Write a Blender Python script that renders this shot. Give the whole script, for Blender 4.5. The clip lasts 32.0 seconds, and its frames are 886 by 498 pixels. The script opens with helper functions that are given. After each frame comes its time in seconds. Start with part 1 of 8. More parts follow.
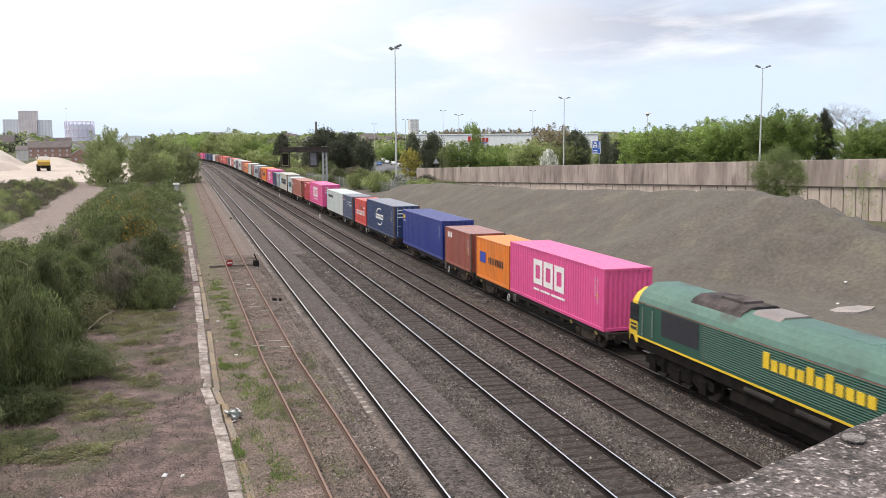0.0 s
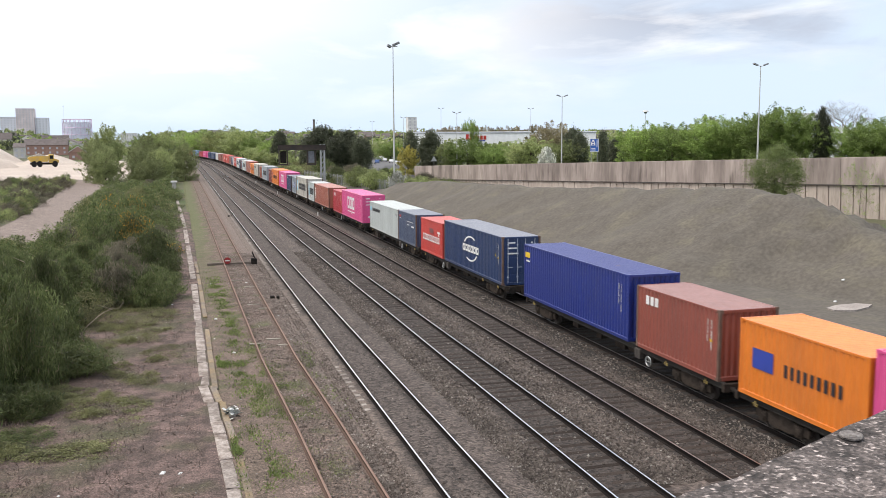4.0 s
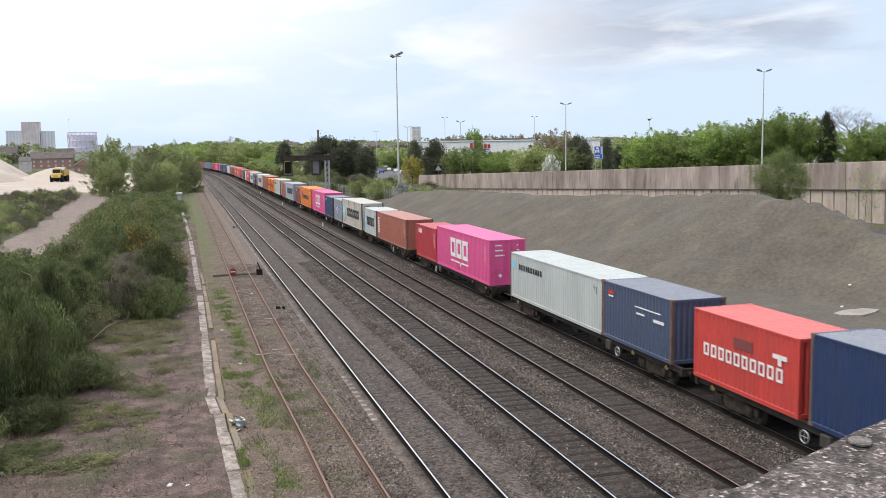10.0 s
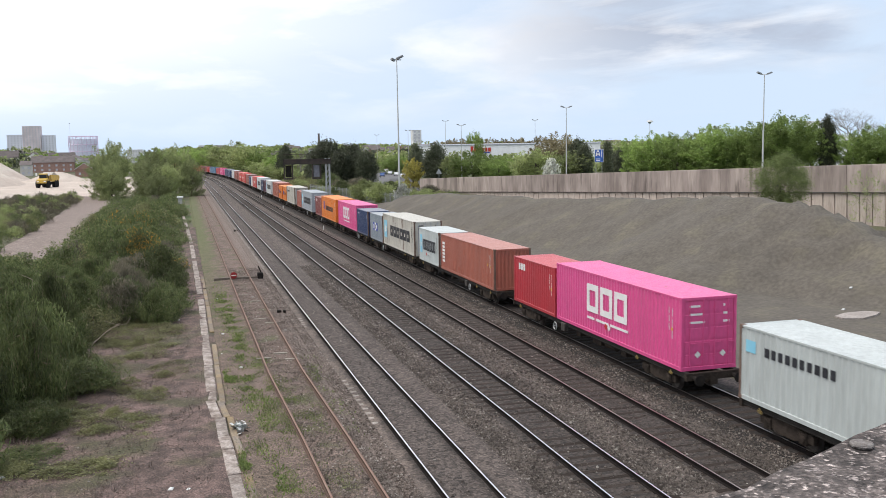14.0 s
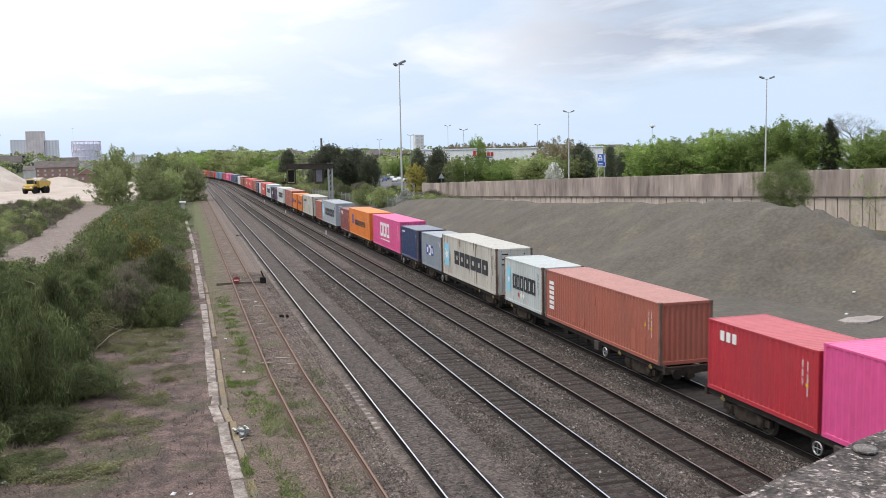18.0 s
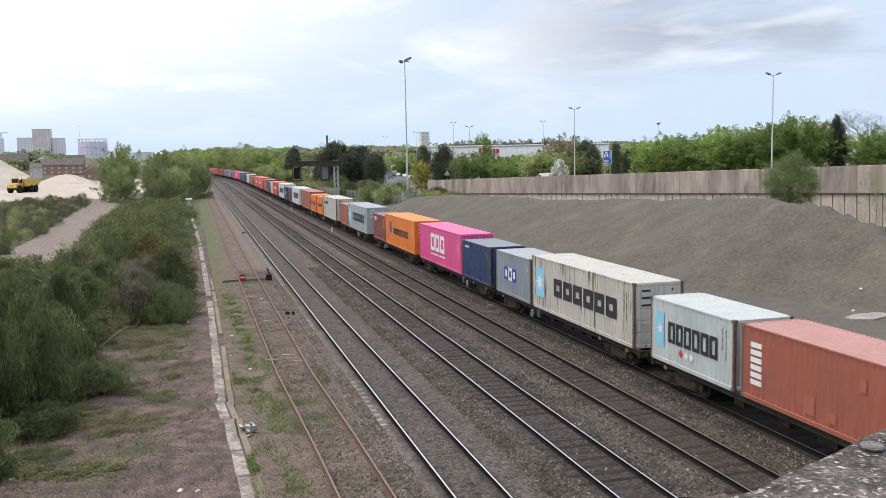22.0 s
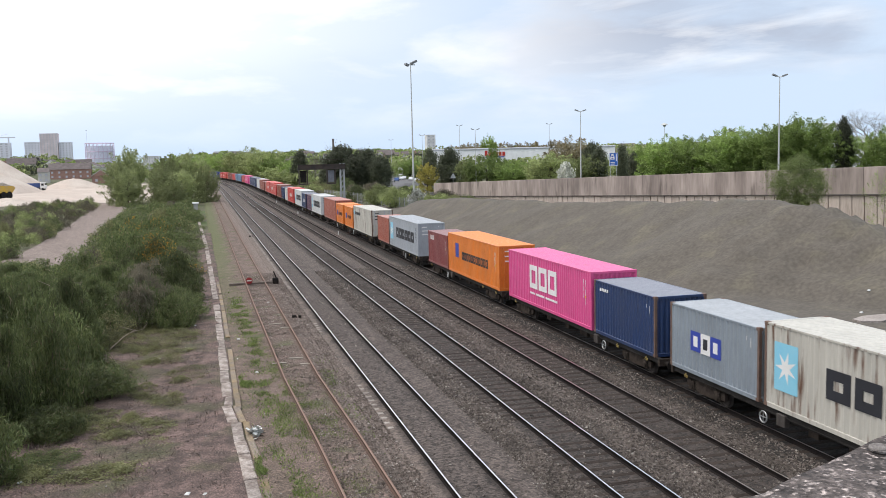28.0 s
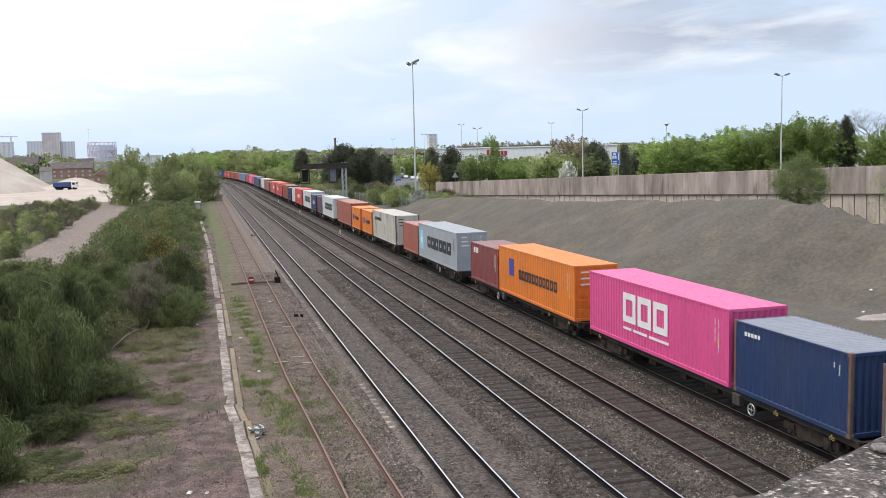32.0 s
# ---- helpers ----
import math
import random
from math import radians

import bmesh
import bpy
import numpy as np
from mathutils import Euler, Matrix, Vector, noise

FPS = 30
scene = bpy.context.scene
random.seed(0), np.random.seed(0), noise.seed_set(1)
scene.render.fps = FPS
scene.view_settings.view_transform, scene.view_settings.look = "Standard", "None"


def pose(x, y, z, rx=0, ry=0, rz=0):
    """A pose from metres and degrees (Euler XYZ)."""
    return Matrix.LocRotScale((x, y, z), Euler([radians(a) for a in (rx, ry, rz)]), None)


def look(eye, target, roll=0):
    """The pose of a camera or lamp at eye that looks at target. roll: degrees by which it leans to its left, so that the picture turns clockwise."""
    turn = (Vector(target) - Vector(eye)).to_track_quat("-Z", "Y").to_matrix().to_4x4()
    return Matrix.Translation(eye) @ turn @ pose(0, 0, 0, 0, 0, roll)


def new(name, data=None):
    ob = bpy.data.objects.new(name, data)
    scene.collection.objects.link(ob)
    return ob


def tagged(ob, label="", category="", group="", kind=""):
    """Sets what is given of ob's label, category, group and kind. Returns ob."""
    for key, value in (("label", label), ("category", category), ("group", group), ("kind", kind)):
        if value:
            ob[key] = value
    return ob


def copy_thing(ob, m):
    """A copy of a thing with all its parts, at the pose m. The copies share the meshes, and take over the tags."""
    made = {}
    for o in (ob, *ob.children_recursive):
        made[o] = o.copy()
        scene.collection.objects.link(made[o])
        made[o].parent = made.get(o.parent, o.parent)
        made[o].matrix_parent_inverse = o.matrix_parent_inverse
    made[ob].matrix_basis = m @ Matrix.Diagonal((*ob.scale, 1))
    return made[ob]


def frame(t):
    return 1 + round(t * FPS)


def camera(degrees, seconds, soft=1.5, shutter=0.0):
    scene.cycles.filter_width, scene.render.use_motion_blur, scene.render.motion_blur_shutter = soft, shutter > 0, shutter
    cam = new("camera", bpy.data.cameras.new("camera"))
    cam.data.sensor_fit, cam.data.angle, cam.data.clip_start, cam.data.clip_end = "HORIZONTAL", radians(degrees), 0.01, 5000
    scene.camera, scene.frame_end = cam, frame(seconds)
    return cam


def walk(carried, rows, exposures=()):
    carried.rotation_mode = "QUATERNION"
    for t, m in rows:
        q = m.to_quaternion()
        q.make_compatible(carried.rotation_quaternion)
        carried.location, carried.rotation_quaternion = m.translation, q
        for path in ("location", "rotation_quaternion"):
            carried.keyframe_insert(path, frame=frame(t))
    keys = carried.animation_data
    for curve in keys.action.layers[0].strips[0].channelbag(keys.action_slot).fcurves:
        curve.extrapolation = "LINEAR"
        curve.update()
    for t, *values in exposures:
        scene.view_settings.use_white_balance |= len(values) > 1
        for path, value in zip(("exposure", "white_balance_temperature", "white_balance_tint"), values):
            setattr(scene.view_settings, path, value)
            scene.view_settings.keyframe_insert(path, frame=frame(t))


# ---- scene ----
# Plan: x to the right, y along the railway, z up from the top of the rails.
EYE = Vector((0.0, 0.0, 9.647))
cam = camera(52.32, 32.0, soft=0.8, shutter=0.5)


def aim(turn, dip, lean):
    a, b = radians(turn), radians(dip)
    way = Vector((math.sin(a) * math.cos(b), math.cos(a) * math.cos(b), -math.sin(b)))
    return look(EYE, EYE + way, -lean)


walk(cam, [
    (0, aim(16.145, 6.804, 0.298)), (0.5, aim(16.166, 6.832, 0.274)), (1, aim(16.167, 6.855, 0.312)), (1.5, aim(16.189, 6.868, 0.328)),
    (2, aim(16.194, 6.874, 0.357)), (2.5, aim(16.196, 6.881, 0.332)), (3, aim(16.204, 6.923, 0.335)), (3.5, aim(16.226, 6.952, 0.307)),
    (5.5, aim(16.456, 6.835, 0.264)), (6, aim(16.458, 6.765, 0.333)), (6.5, aim(16.439, 6.722, 0.385)), (7, aim(16.404, 6.708, 0.439)),
    (7.5, aim(16.358, 6.684, 0.528)), (8, aim(16.244, 6.588, 0.639)), (8.5, aim(16.124, 6.491, 0.732)), (9, aim(16.052, 6.403, 0.825)),
    (9.5, aim(16.001, 6.382, 0.836)), (10, aim(15.954, 6.371, 0.884)), (10.5, aim(15.923, 6.349, 0.893)), (11, aim(15.914, 6.300, 0.913)),
    (11.5, aim(15.915, 6.275, 0.896)), (12, aim(15.917, 6.299, 0.872)), (12.5, aim(15.909, 6.320, 0.979)), (13, aim(15.856, 6.282, 1.065)),
    (13.5, aim(15.842, 6.215, 0.995)), (14, aim(15.907, 6.158, 0.978)), (14.5, aim(15.920, 6.104, 0.971)), (16.5, aim(15.821, 5.885, 0.977)),
    (17, aim(15.809, 5.821, 1.030)), (17.5, aim(15.765, 5.806, 1.009)), (18, aim(15.751, 5.861, 1.029)), (18.5, aim(15.709, 5.916, 1.000)),
    (19, aim(15.661, 5.968, 1.055)), (19.5, aim(15.624, 5.971, 1.070)), (20, aim(15.597, 5.975, 1.077)), (20.5, aim(15.569, 5.979, 1.080)),
    (21, aim(15.492, 6.012, 1.118)), (21.5, aim(15.438, 6.059, 1.101)), (22, aim(15.382, 6.046, 1.122)), (22.5, aim(15.329, 6.012, 1.138)),
    (23, aim(15.307, 5.991, 1.235)), (23.5, aim(15.269, 5.949, 1.175)), (24, aim(15.224, 5.950, 1.221)), (24.5, aim(15.140, 5.904, 1.300)),
    (25, aim(15.062, 5.873, 1.307)), (25.5, aim(15.035, 5.868, 1.299)), (27.5, aim(15.034, 5.852, 1.327)), (28, aim(14.981, 5.855, 1.340)),
    (28.5, aim(14.952, 5.849, 1.308)), (29, aim(14.954, 5.831, 1.274)), (29.5, aim(14.944, 5.818, 1.265)), (30, aim(14.939, 5.810, 1.393)),
    (30.5, aim(14.930, 5.805, 1.366)), (31, aim(14.880, 5.852, 1.344)), (31.5, aim(14.867, 5.901, 1.328)), (32, aim(14.859, 5.904, 1.330)),
], exposures=((0, 0.10, 6780, 14), (6, 0.09, 6640, 12), (9, 0.02, 6580, 12), (13, -0.06, 6530, 12), (20, -0.07, 6480, 12.5), (32, -0.05, 6480, 12)))

# ---- world, sun ----
world = bpy.data.worlds.new("sky")
scene.world = world
world.use_nodes = True


def build_sky():
    nt = world.node_tree
    nt.nodes.clear()
    N, K = nt.nodes.new, nt.links.new
    sky = N("ShaderNodeTexSky")
    sky.sky_type, sky.sun_disc = "NISHITA", False
    sky.sun_elevation, sky.sun_rotation = radians(65), radians(-107)
    sky.air_density, sky.dust_density = 1.0, 0.6
    co = N("ShaderNodeTexCoord")
    # cloud layer: direction flattened so that clouds thin out towards the horizon
    sep = N("ShaderNodeSeparateXYZ")
    K(co.outputs["Generated"], sep.inputs[0])
    lift = N("ShaderNodeMath"); lift.operation = "ADD"; lift.inputs[1].default_value = 0.22
    K(sep.outputs[2], lift.inputs[0])
    up = N("ShaderNodeMath"); up.operation = "MAXIMUM"; up.inputs[1].default_value = 0.05
    K(lift.outputs[0], up.inputs[0])
    dx = N("ShaderNodeMath"); dx.operation = "DIVIDE"
    dy = N("ShaderNodeMath"); dy.operation = "DIVIDE"
    K(sep.outputs[0], dx.inputs[0]); K(up.outputs[0], dx.inputs[1])
    K(sep.outputs[1], dy.inputs[0]); K(up.outputs[0], dy.inputs[1])
    flat = N("ShaderNodeCombineXYZ")
    K(dx.outputs[0], flat.inputs[0]); K(dy.outputs[0], flat.inputs[1])
    big = N("ShaderNodeTexNoise")
    big.inputs["Scale"].default_value, big.inputs["Detail"].default_value, big.inputs["Roughness"].default_value = 1.15, 8.0, 0.56
    big.inputs["Distortion"].default_value = 0.3
    K(flat.outputs[0], big.inputs["Vector"])
    cover = N("ShaderNodeValToRGB")
    cover.color_ramp.elements[0].position, cover.color_ramp.elements[1].position = 0.40, 0.60
    K(big.outputs["Fac"], cover.inputs[0])
    # grey undersides
    low = N("ShaderNodeTexNoise")
    low.inputs["Scale"].default_value, low.inputs["Detail"].default_value = 1.7, 7.0
    shift = N("ShaderNodeVectorMath"); shift.operation = "ADD"; shift.inputs[1].default_value = (5.2, 0.4, 0)
    K(flat.outputs[0], shift.inputs[0]); K(shift.outputs[0], low.inputs["Vector"])
    grey = N("ShaderNodeValToRGB")
    grey.color_ramp.elements[0].position, grey.color_ramp.elements[1].position = 0.40, 0.56
    K(low.outputs["Fac"], grey.inputs[0])
    # brightness round the veiled sun
    dot = N("ShaderNodeVectorMath"); dot.operation = "DOT_PRODUCT"
    s = Vector((-0.62, 0.55, 0.56)).normalized()
    dot.inputs[1].default_value = s
    K(co.outputs["Generated"], dot.inputs[0])
    glow = N("ShaderNodeMapRange")
    glow.inputs[1].default_value, glow.inputs[2].default_value = 0.36, 0.78
    K(dot.outputs["Value"], glow.inputs[0])
    # a bank of grey cloud to the right of the line, torn into flat streaks
    side = N("ShaderNodeVectorMath"); side.operation = "DOT_PRODUCT"
    side.inputs[1].default_value = Vector((0.62, 0.75, 0.20)).normalized()
    K(co.outputs["Generated"], side.inputs[0])
    bank = N("ShaderNodeMapRange"); bank.interpolation_type = "SMOOTHSTEP"
    bank.inputs[1].default_value, bank.inputs[2].default_value, bank.inputs[3].default_value, bank.inputs[4].default_value = 0.93, 0.985, 1.0, 0.0
    K(side.outputs["Value"], bank.inputs[0])
    streak = N("ShaderNodeMapping"); streak.inputs["Scale"].default_value, streak.inputs["Rotation"].default_value = (2.6, 2.6, 15.0), (0, 0.10, 0)
    K(co.outputs["Generated"], streak.inputs[0])
    torn = N("ShaderNodeTexNoise"); torn.inputs["Scale"].default_value, torn.inputs["Detail"].default_value, torn.inputs["Roughness"].default_value = 1.5, 9.0, 0.58
    torn.inputs["Distortion"].default_value = 0.5
    K(streak.outputs[0], torn.inputs["Vector"])
    tear = N("ShaderNodeMapRange")
    tear.inputs[1].default_value, tear.inputs[2].default_value = 0.40, 0.62
    K(torn.outputs["Fac"], tear.inputs[0])
    hole = N("ShaderNodeMath"); hole.operation = "MAXIMUM"
    K(tear.outputs[0], hole.inputs[0]); K(bank.outputs[0], hole.inputs[1])
    some = N("ShaderNodeMapRange"); some.inputs[3].default_value, some.inputs[4].default_value = 0.72, 1.0
    K(grey.outputs[0], some.inputs[0])
    both = N("ShaderNodeMath"); both.operation = "MULTIPLY"
    K(hole.outputs[0], both.inputs[0]); K(some.outputs[0], both.inputs[1])
    cloud = N("ShaderNodeMix"); cloud.data_type = "RGBA"
    cloud.inputs[6].default_value, cloud.inputs[7].default_value = (5.3, 6.0, 7.2, 1), (10.4, 10.7, 11.0, 1)
    K(both.outputs[0], cloud.inputs[0])
    lit = N("ShaderNodeMix"); lit.data_type = "RGBA"
    lit.inputs[7].default_value = (15.0, 15.0, 15.0, 1)
    K(glow.outputs[0], lit.inputs[0]); K(cloud.outputs[2], lit.inputs[6])
    veil = N("ShaderNodeMix"); veil.data_type = "RGBA"
    veil.inputs[0].default_value, veil.inputs[7].default_value = 0.85, (7.5, 9.1, 11.1, 1)
    K(sky.outputs[0], veil.inputs[6])
    fac = N("ShaderNodeMath"); fac.operation = "MAXIMUM"
    K(cover.outputs[0], fac.inputs[0]); K(glow.outputs[0], fac.inputs[1])
    mix = N("ShaderNodeMix"); mix.data_type = "RGBA"
    K(fac.outputs[0], mix.inputs[0]); K(veil.outputs[2], mix.inputs[6]); K(lit.outputs[2], mix.inputs[7])
    # clearer, bluish band low over the horizon
    low_sky = N("ShaderNodeMapRange")
    low_sky.inputs[1].default_value, low_sky.inputs[2].default_value, low_sky.inputs[3].default_value, low_sky.inputs[4].default_value = 0.012, 0.125, 0.92, 0.0
    K(sep.outputs[2], low_sky.inputs[0])
    band = N("ShaderNodeMix"); band.data_type = "RGBA"; band.inputs[7].default_value = (6.9, 8.6, 10.6, 1)
    K(low_sky.outputs[0], band.inputs[0]); K(mix.outputs[2], band.inputs[6])
    bg = N("ShaderNodeBackground"); bg.inputs[1].default_value = 0.1
    out = N("ShaderNodeOutputWorld")
    K(band.outputs[2], bg.inputs[0]); K(bg.outputs[0], out.inputs[0])


build_sky()
sun = new("sun", bpy.data.lights.new("sun", "SUN"))
sun.data.energy, sun.data.angle, sun.data.color = 2.25, radians(25), (1.0, 0.96, 0.9)
sun.matrix_world = look((0, 0, 60), Vector((0, 0, 60)) - Vector((-0.41, -0.12, 0.905)))
scene.view_settings.exposure = 0.0


# ---- materials ----
def surface(name, colour, rough=0.7, metal=0.0, second=None, scale=4.0, amount=0.5, fine=40.0, bump=0.2, depth=0.01, spread=0.0, coords="Object", stretch=None, streak=0.0, third=None, third_at=(0.55, 0.7), third_scale=0.4, speckle=0.0, coat=0.0):
    """Base colour with large stains, fine grain, bump; optional colour spread per object."""
    m = bpy.data.materials.new(name)
    m.use_nodes = True
    nt = m.node_tree
    N, K = nt.nodes.new, nt.links.new
    b = nt.nodes["Principled BSDF"]
    b.inputs["Roughness"].default_value, b.inputs["Metallic"].default_value = rough, metal
    b.inputs["Coat Weight"].default_value, b.inputs["Coat Roughness"].default_value = coat, 0.3
    if rough > 0.6 and max(colour) < 0.06:
        b.inputs["Specular IOR Level"].default_value = 0.06  # matt soot and grime
    co = N("ShaderNodeTexCoord")
    src = N("ShaderNodeNewGeometry").outputs["Position"] if coords == "World" else co.outputs[coords]
    if stretch:
        mp = N("ShaderNodeMapping"); mp.inputs["Scale"].default_value = stretch
        K(src, mp.inputs[0]); src = mp.outputs[0]
    c2 = second or tuple(v * 0.62 for v in colour)
    n1 = N("ShaderNodeTexNoise"); n1.inputs["Scale"].default_value, n1.inputs["Detail"].default_value = scale, 6
    K(src, n1.inputs["Vector"])
    r1 = N("ShaderNodeMapRange"); r1.inputs[1].default_value, r1.inputs[2].default_value = 0.35, 0.68
    r1.inputs[4].default_value = amount * 1.6
    r1.clamp = True
    K(n1.outputs["Fac"], r1.inputs[0])
    mx = N("ShaderNodeMix"); mx.data_type = "RGBA"
    mx.inputs[6].default_value, mx.inputs[7].default_value = (*colour, 1), (*c2, 1)
    K(r1.outputs[0], mx.inputs[0])
    col = mx.outputs[2]
    if third:
        n3 = N("ShaderNodeTexNoise"); n3.inputs["Scale"].default_value, n3.inputs["Detail"].default_value = third_scale, 5
        K(src, n3.inputs["Vector"])
        r3 = N("ShaderNodeMapRange"); r3.inputs[1].default_value, r3.inputs[2].default_value = third_at
        K(n3.outputs["Fac"], r3.inputs[0])
        m3 = N("ShaderNodeMix"); m3.data_type = "RGBA"; m3.inputs[7].default_value = (*third, 1)
        K(r3.outputs[0], m3.inputs[0]); K(col, m3.inputs[6]); col = m3.outputs[2]
    n2 = N("ShaderNodeTexNoise"); n2.inputs["Scale"].default_value, n2.inputs["Detail"].default_value = fine, 4
    K(src, n2.inputs["Vector"])
    hs = N("ShaderNodeHueSaturation")
    v2 = N("ShaderNodeMapRange"); v2.inputs[1].default_value, v2.inputs[2].default_value, v2.inputs[3].default_value, v2.inputs[4].default_value = 0.3, 0.7, 1 - 0.45 * bump - 0.05, 1 + 0.45 * bump + 0.05
    K(n2.outputs["Fac"], v2.inputs[0])
    val = v2.outputs[0]
    if spread:
        oi = N("ShaderNodeObjectInfo")
        rr = N("ShaderNodeMapRange"); rr.inputs[3].default_value, rr.inputs[4].default_value = 1 - spread, 1 + spread
        K(oi.outputs["Random"], rr.inputs[0])
        mu = N("ShaderNodeMath"); mu.operation = "MULTIPLY"
        K(val, mu.inputs[0]); K(rr.outputs[0], mu.inputs[1]); val = mu.outputs[0]
    if speckle:
        vo = N("ShaderNodeTexVoronoi"); vo.inputs["Scale"].default_value = speckle
        K(src, vo.inputs["Vector"])
        sp = N("ShaderNodeSeparateColor"); K(vo.outputs["Color"], sp.inputs[0])
        pw = N("ShaderNodeMath"); pw.operation = "POWER"; pw.inputs[1].default_value = 2.2
        K(sp.outputs[0], pw.inputs[0])
        vr = N("ShaderNodeMapRange"); vr.inputs[3].default_value, vr.inputs[4].default_value = 0.75, 1.75
        K(pw.outputs[0], vr.inputs[0])
        mu = N("ShaderNodeMath"); mu.operation = "MULTIPLY"
        K(val, mu.inputs[0]); K(vr.outputs[0], mu.inputs[1]); val = mu.outputs[0]
    K(val, hs.inputs["Value"]); K(col, hs.inputs["Color"])
    K(hs.outputs[0], b.inputs["Base Color"])
    if depth:
        bp = N("ShaderNodeBump"); bp.inputs["Strength"].default_value, bp.inputs["Distance"].default_value = min(1.0, bump * 2), depth
        K(n2.outputs["Fac"], bp.inputs["Height"]); K(bp.outputs[0], b.inputs["Normal"])
    return m


def leafy(name, dark, light, rough=0.6, third=None, third_from=0.93):
    """Foliage: each leaf its own tone."""
    m = bpy.data.materials.new(name)
    m.use_nodes = True
    nt = m.node_tree
    N, K = nt.nodes.new, nt.links.new
    b = nt.nodes["Principled BSDF"]
    b.inputs["Roughness"].default_value = rough
    g = N("ShaderNodeNewGeometry")
    ramp = N("ShaderNodeValToRGB")
    ramp.color_ramp.elements[0].color, ramp.color_ramp.elements[1].color = (*dark, 1), (*light, 1)
    if third:
        e = ramp.color_ramp.elements.new(third_from)
        e.color = (*light, 1)
        ramp.color_ramp.elements[2].color = (*third, 1)
    K(g.outputs["Random Per Island"], ramp.inputs[0])
    oi = N("ShaderNodeObjectInfo")
    rr = N("ShaderNodeMapRange"); rr.inputs[3].default_value, rr.inputs[4].default_value = 0.66, 1.32
    K(oi.outputs["Random"], rr.inputs[0])
    co = N("ShaderNodeTexCoord")
    n = N("ShaderNodeTexNoise"); n.inputs["Scale"].default_value = 0.8
    K(co.outputs["Object"], n.inputs["Vector"])
    nr = N("ShaderNodeMapRange"); nr.inputs[1].default_value, nr.inputs[2].default_value, nr.inputs[3].default_value, nr.inputs[4].default_value = 0.3, 0.7, 0.7, 1.3
    K(n.outputs["Fac"], nr.inputs[0])
    mu = N("ShaderNodeMath"); mu.operation = "MULTIPLY"
    K(rr.outputs[0], mu.inputs[0]); K(nr.outputs[0], mu.inputs[1])
    hs = N("ShaderNodeHueSaturation")
    K(mu.outputs[0], hs.inputs["Value"]); K(ramp.outputs[0], hs.inputs["Color"])
    K(hs.outputs[0], b.inputs["Base Color"])
    tr = N("ShaderNodeBsdfTranslucent")
    K(hs.outputs[0], tr.inputs[0])
    ms = N("ShaderNodeMixShader"); ms.inputs[0].default_value = 0.5
    K(b.outputs[0], ms.inputs[1]); K(tr.outputs[0], ms.inputs[2])
    K(ms.outputs[0], nt.nodes["Material Output"].inputs[0])
    return m


M_RAIL_SIDE = surface("grimy_rail_web", (0.014, 0.012, 0.012), 0.9, 0.0, (0.022, 0.018, 0.016), scale=3, fine=30, bump=0.4)
M_RAIL_OLD = surface("rusted_rail_web", (0.10, 0.058, 0.042), 0.85, 0.0, (0.06, 0.036, 0.028), scale=3, fine=30, bump=0.4)
M_RAIL_TOP = surface("polished_rail", (0.93, 0.90, 0.88), 0.22, 1.0, (0.8, 0.76, 0.73), scale=1.5, amount=0.3, fine=20, bump=0.05, depth=0)
M_RAIL_DULL = surface("dull_rail_top", (0.46, 0.41, 0.38), 0.36, 0.9, (0.34, 0.29, 0.26), scale=1.0, fine=20, bump=0.1, depth=0)
M_RAIL_RUST = surface("rusty_rail_top", (0.21, 0.125, 0.095), 0.8, 0.0, (0.23, 0.155, 0.12), scale=0.8, fine=25, bump=0.4)
M_WHITE = surface("white_marking", (0.78, 0.78, 0.77), 0.5, second=(0.62, 0.62, 0.6), scale=2, amount=0.3, bump=0.05, depth=0)
M_BLACK = surface("black_marking", (0.025, 0.027, 0.035), 0.5, scale=2, bump=0.05, depth=0)
M_STEEL = surface("galvanised_steel", (0.42, 0.44, 0.45), 0.45, 0.6, (0.33, 0.34, 0.34), scale=1.5, fine=15, bump=0.1, depth=0)
M_DARK = surface("dark_underframe", (0.018, 0.017, 0.017), 0.8, 0.1, (0.04, 0.033, 0.028), scale=2, fine=20, bump=0.3)
M_BOGIE = surface("brown_dusted_bogie", (0.055, 0.044, 0.037), 0.85, 0.0, (0.02, 0.017, 0.015), scale=4, fine=20, bump=0.4)
M_SILL = surface("worn_grey_sill", (0.04, 0.038, 0.036), 0.7, 0.1, (0.022, 0.02, 0.019), scale=2, fine=14, bump=0.3)
M_WHEEL = surface("wheel_steel", (0.11, 0.097, 0.088), 0.55, 0.4, (0.05, 0.044, 0.04), scale=5, bump=0.2)
M_YELLOW = surface("yellow_paint", (0.75, 0.52, 0.03), 0.5, second=(0.6, 0.4, 0.03), scale=2, bump=0.1, depth=0)
M_LOCK = surface("pale_zinc_bars", (0.42, 0.47, 0.55), 0.5, second=(0.28, 0.31, 0.36), scale=3, bump=0.1, depth=0)
M_HOOK = surface("dirty_yellow_hook_paint", (0.42, 0.31, 0.07), 0.7, second=(0.12, 0.09, 0.05), scale=9, amount=0.6, bump=0.2, depth=0)
M_RED = surface("red_paint", (0.55, 0.04, 0.03), 0.5, scale=2, bump=0.1, depth=0)
M_GLASS = surface("dark_glass", (0.02, 0.025, 0.03), 0.08, scale=2, bump=0.0, depth=0)


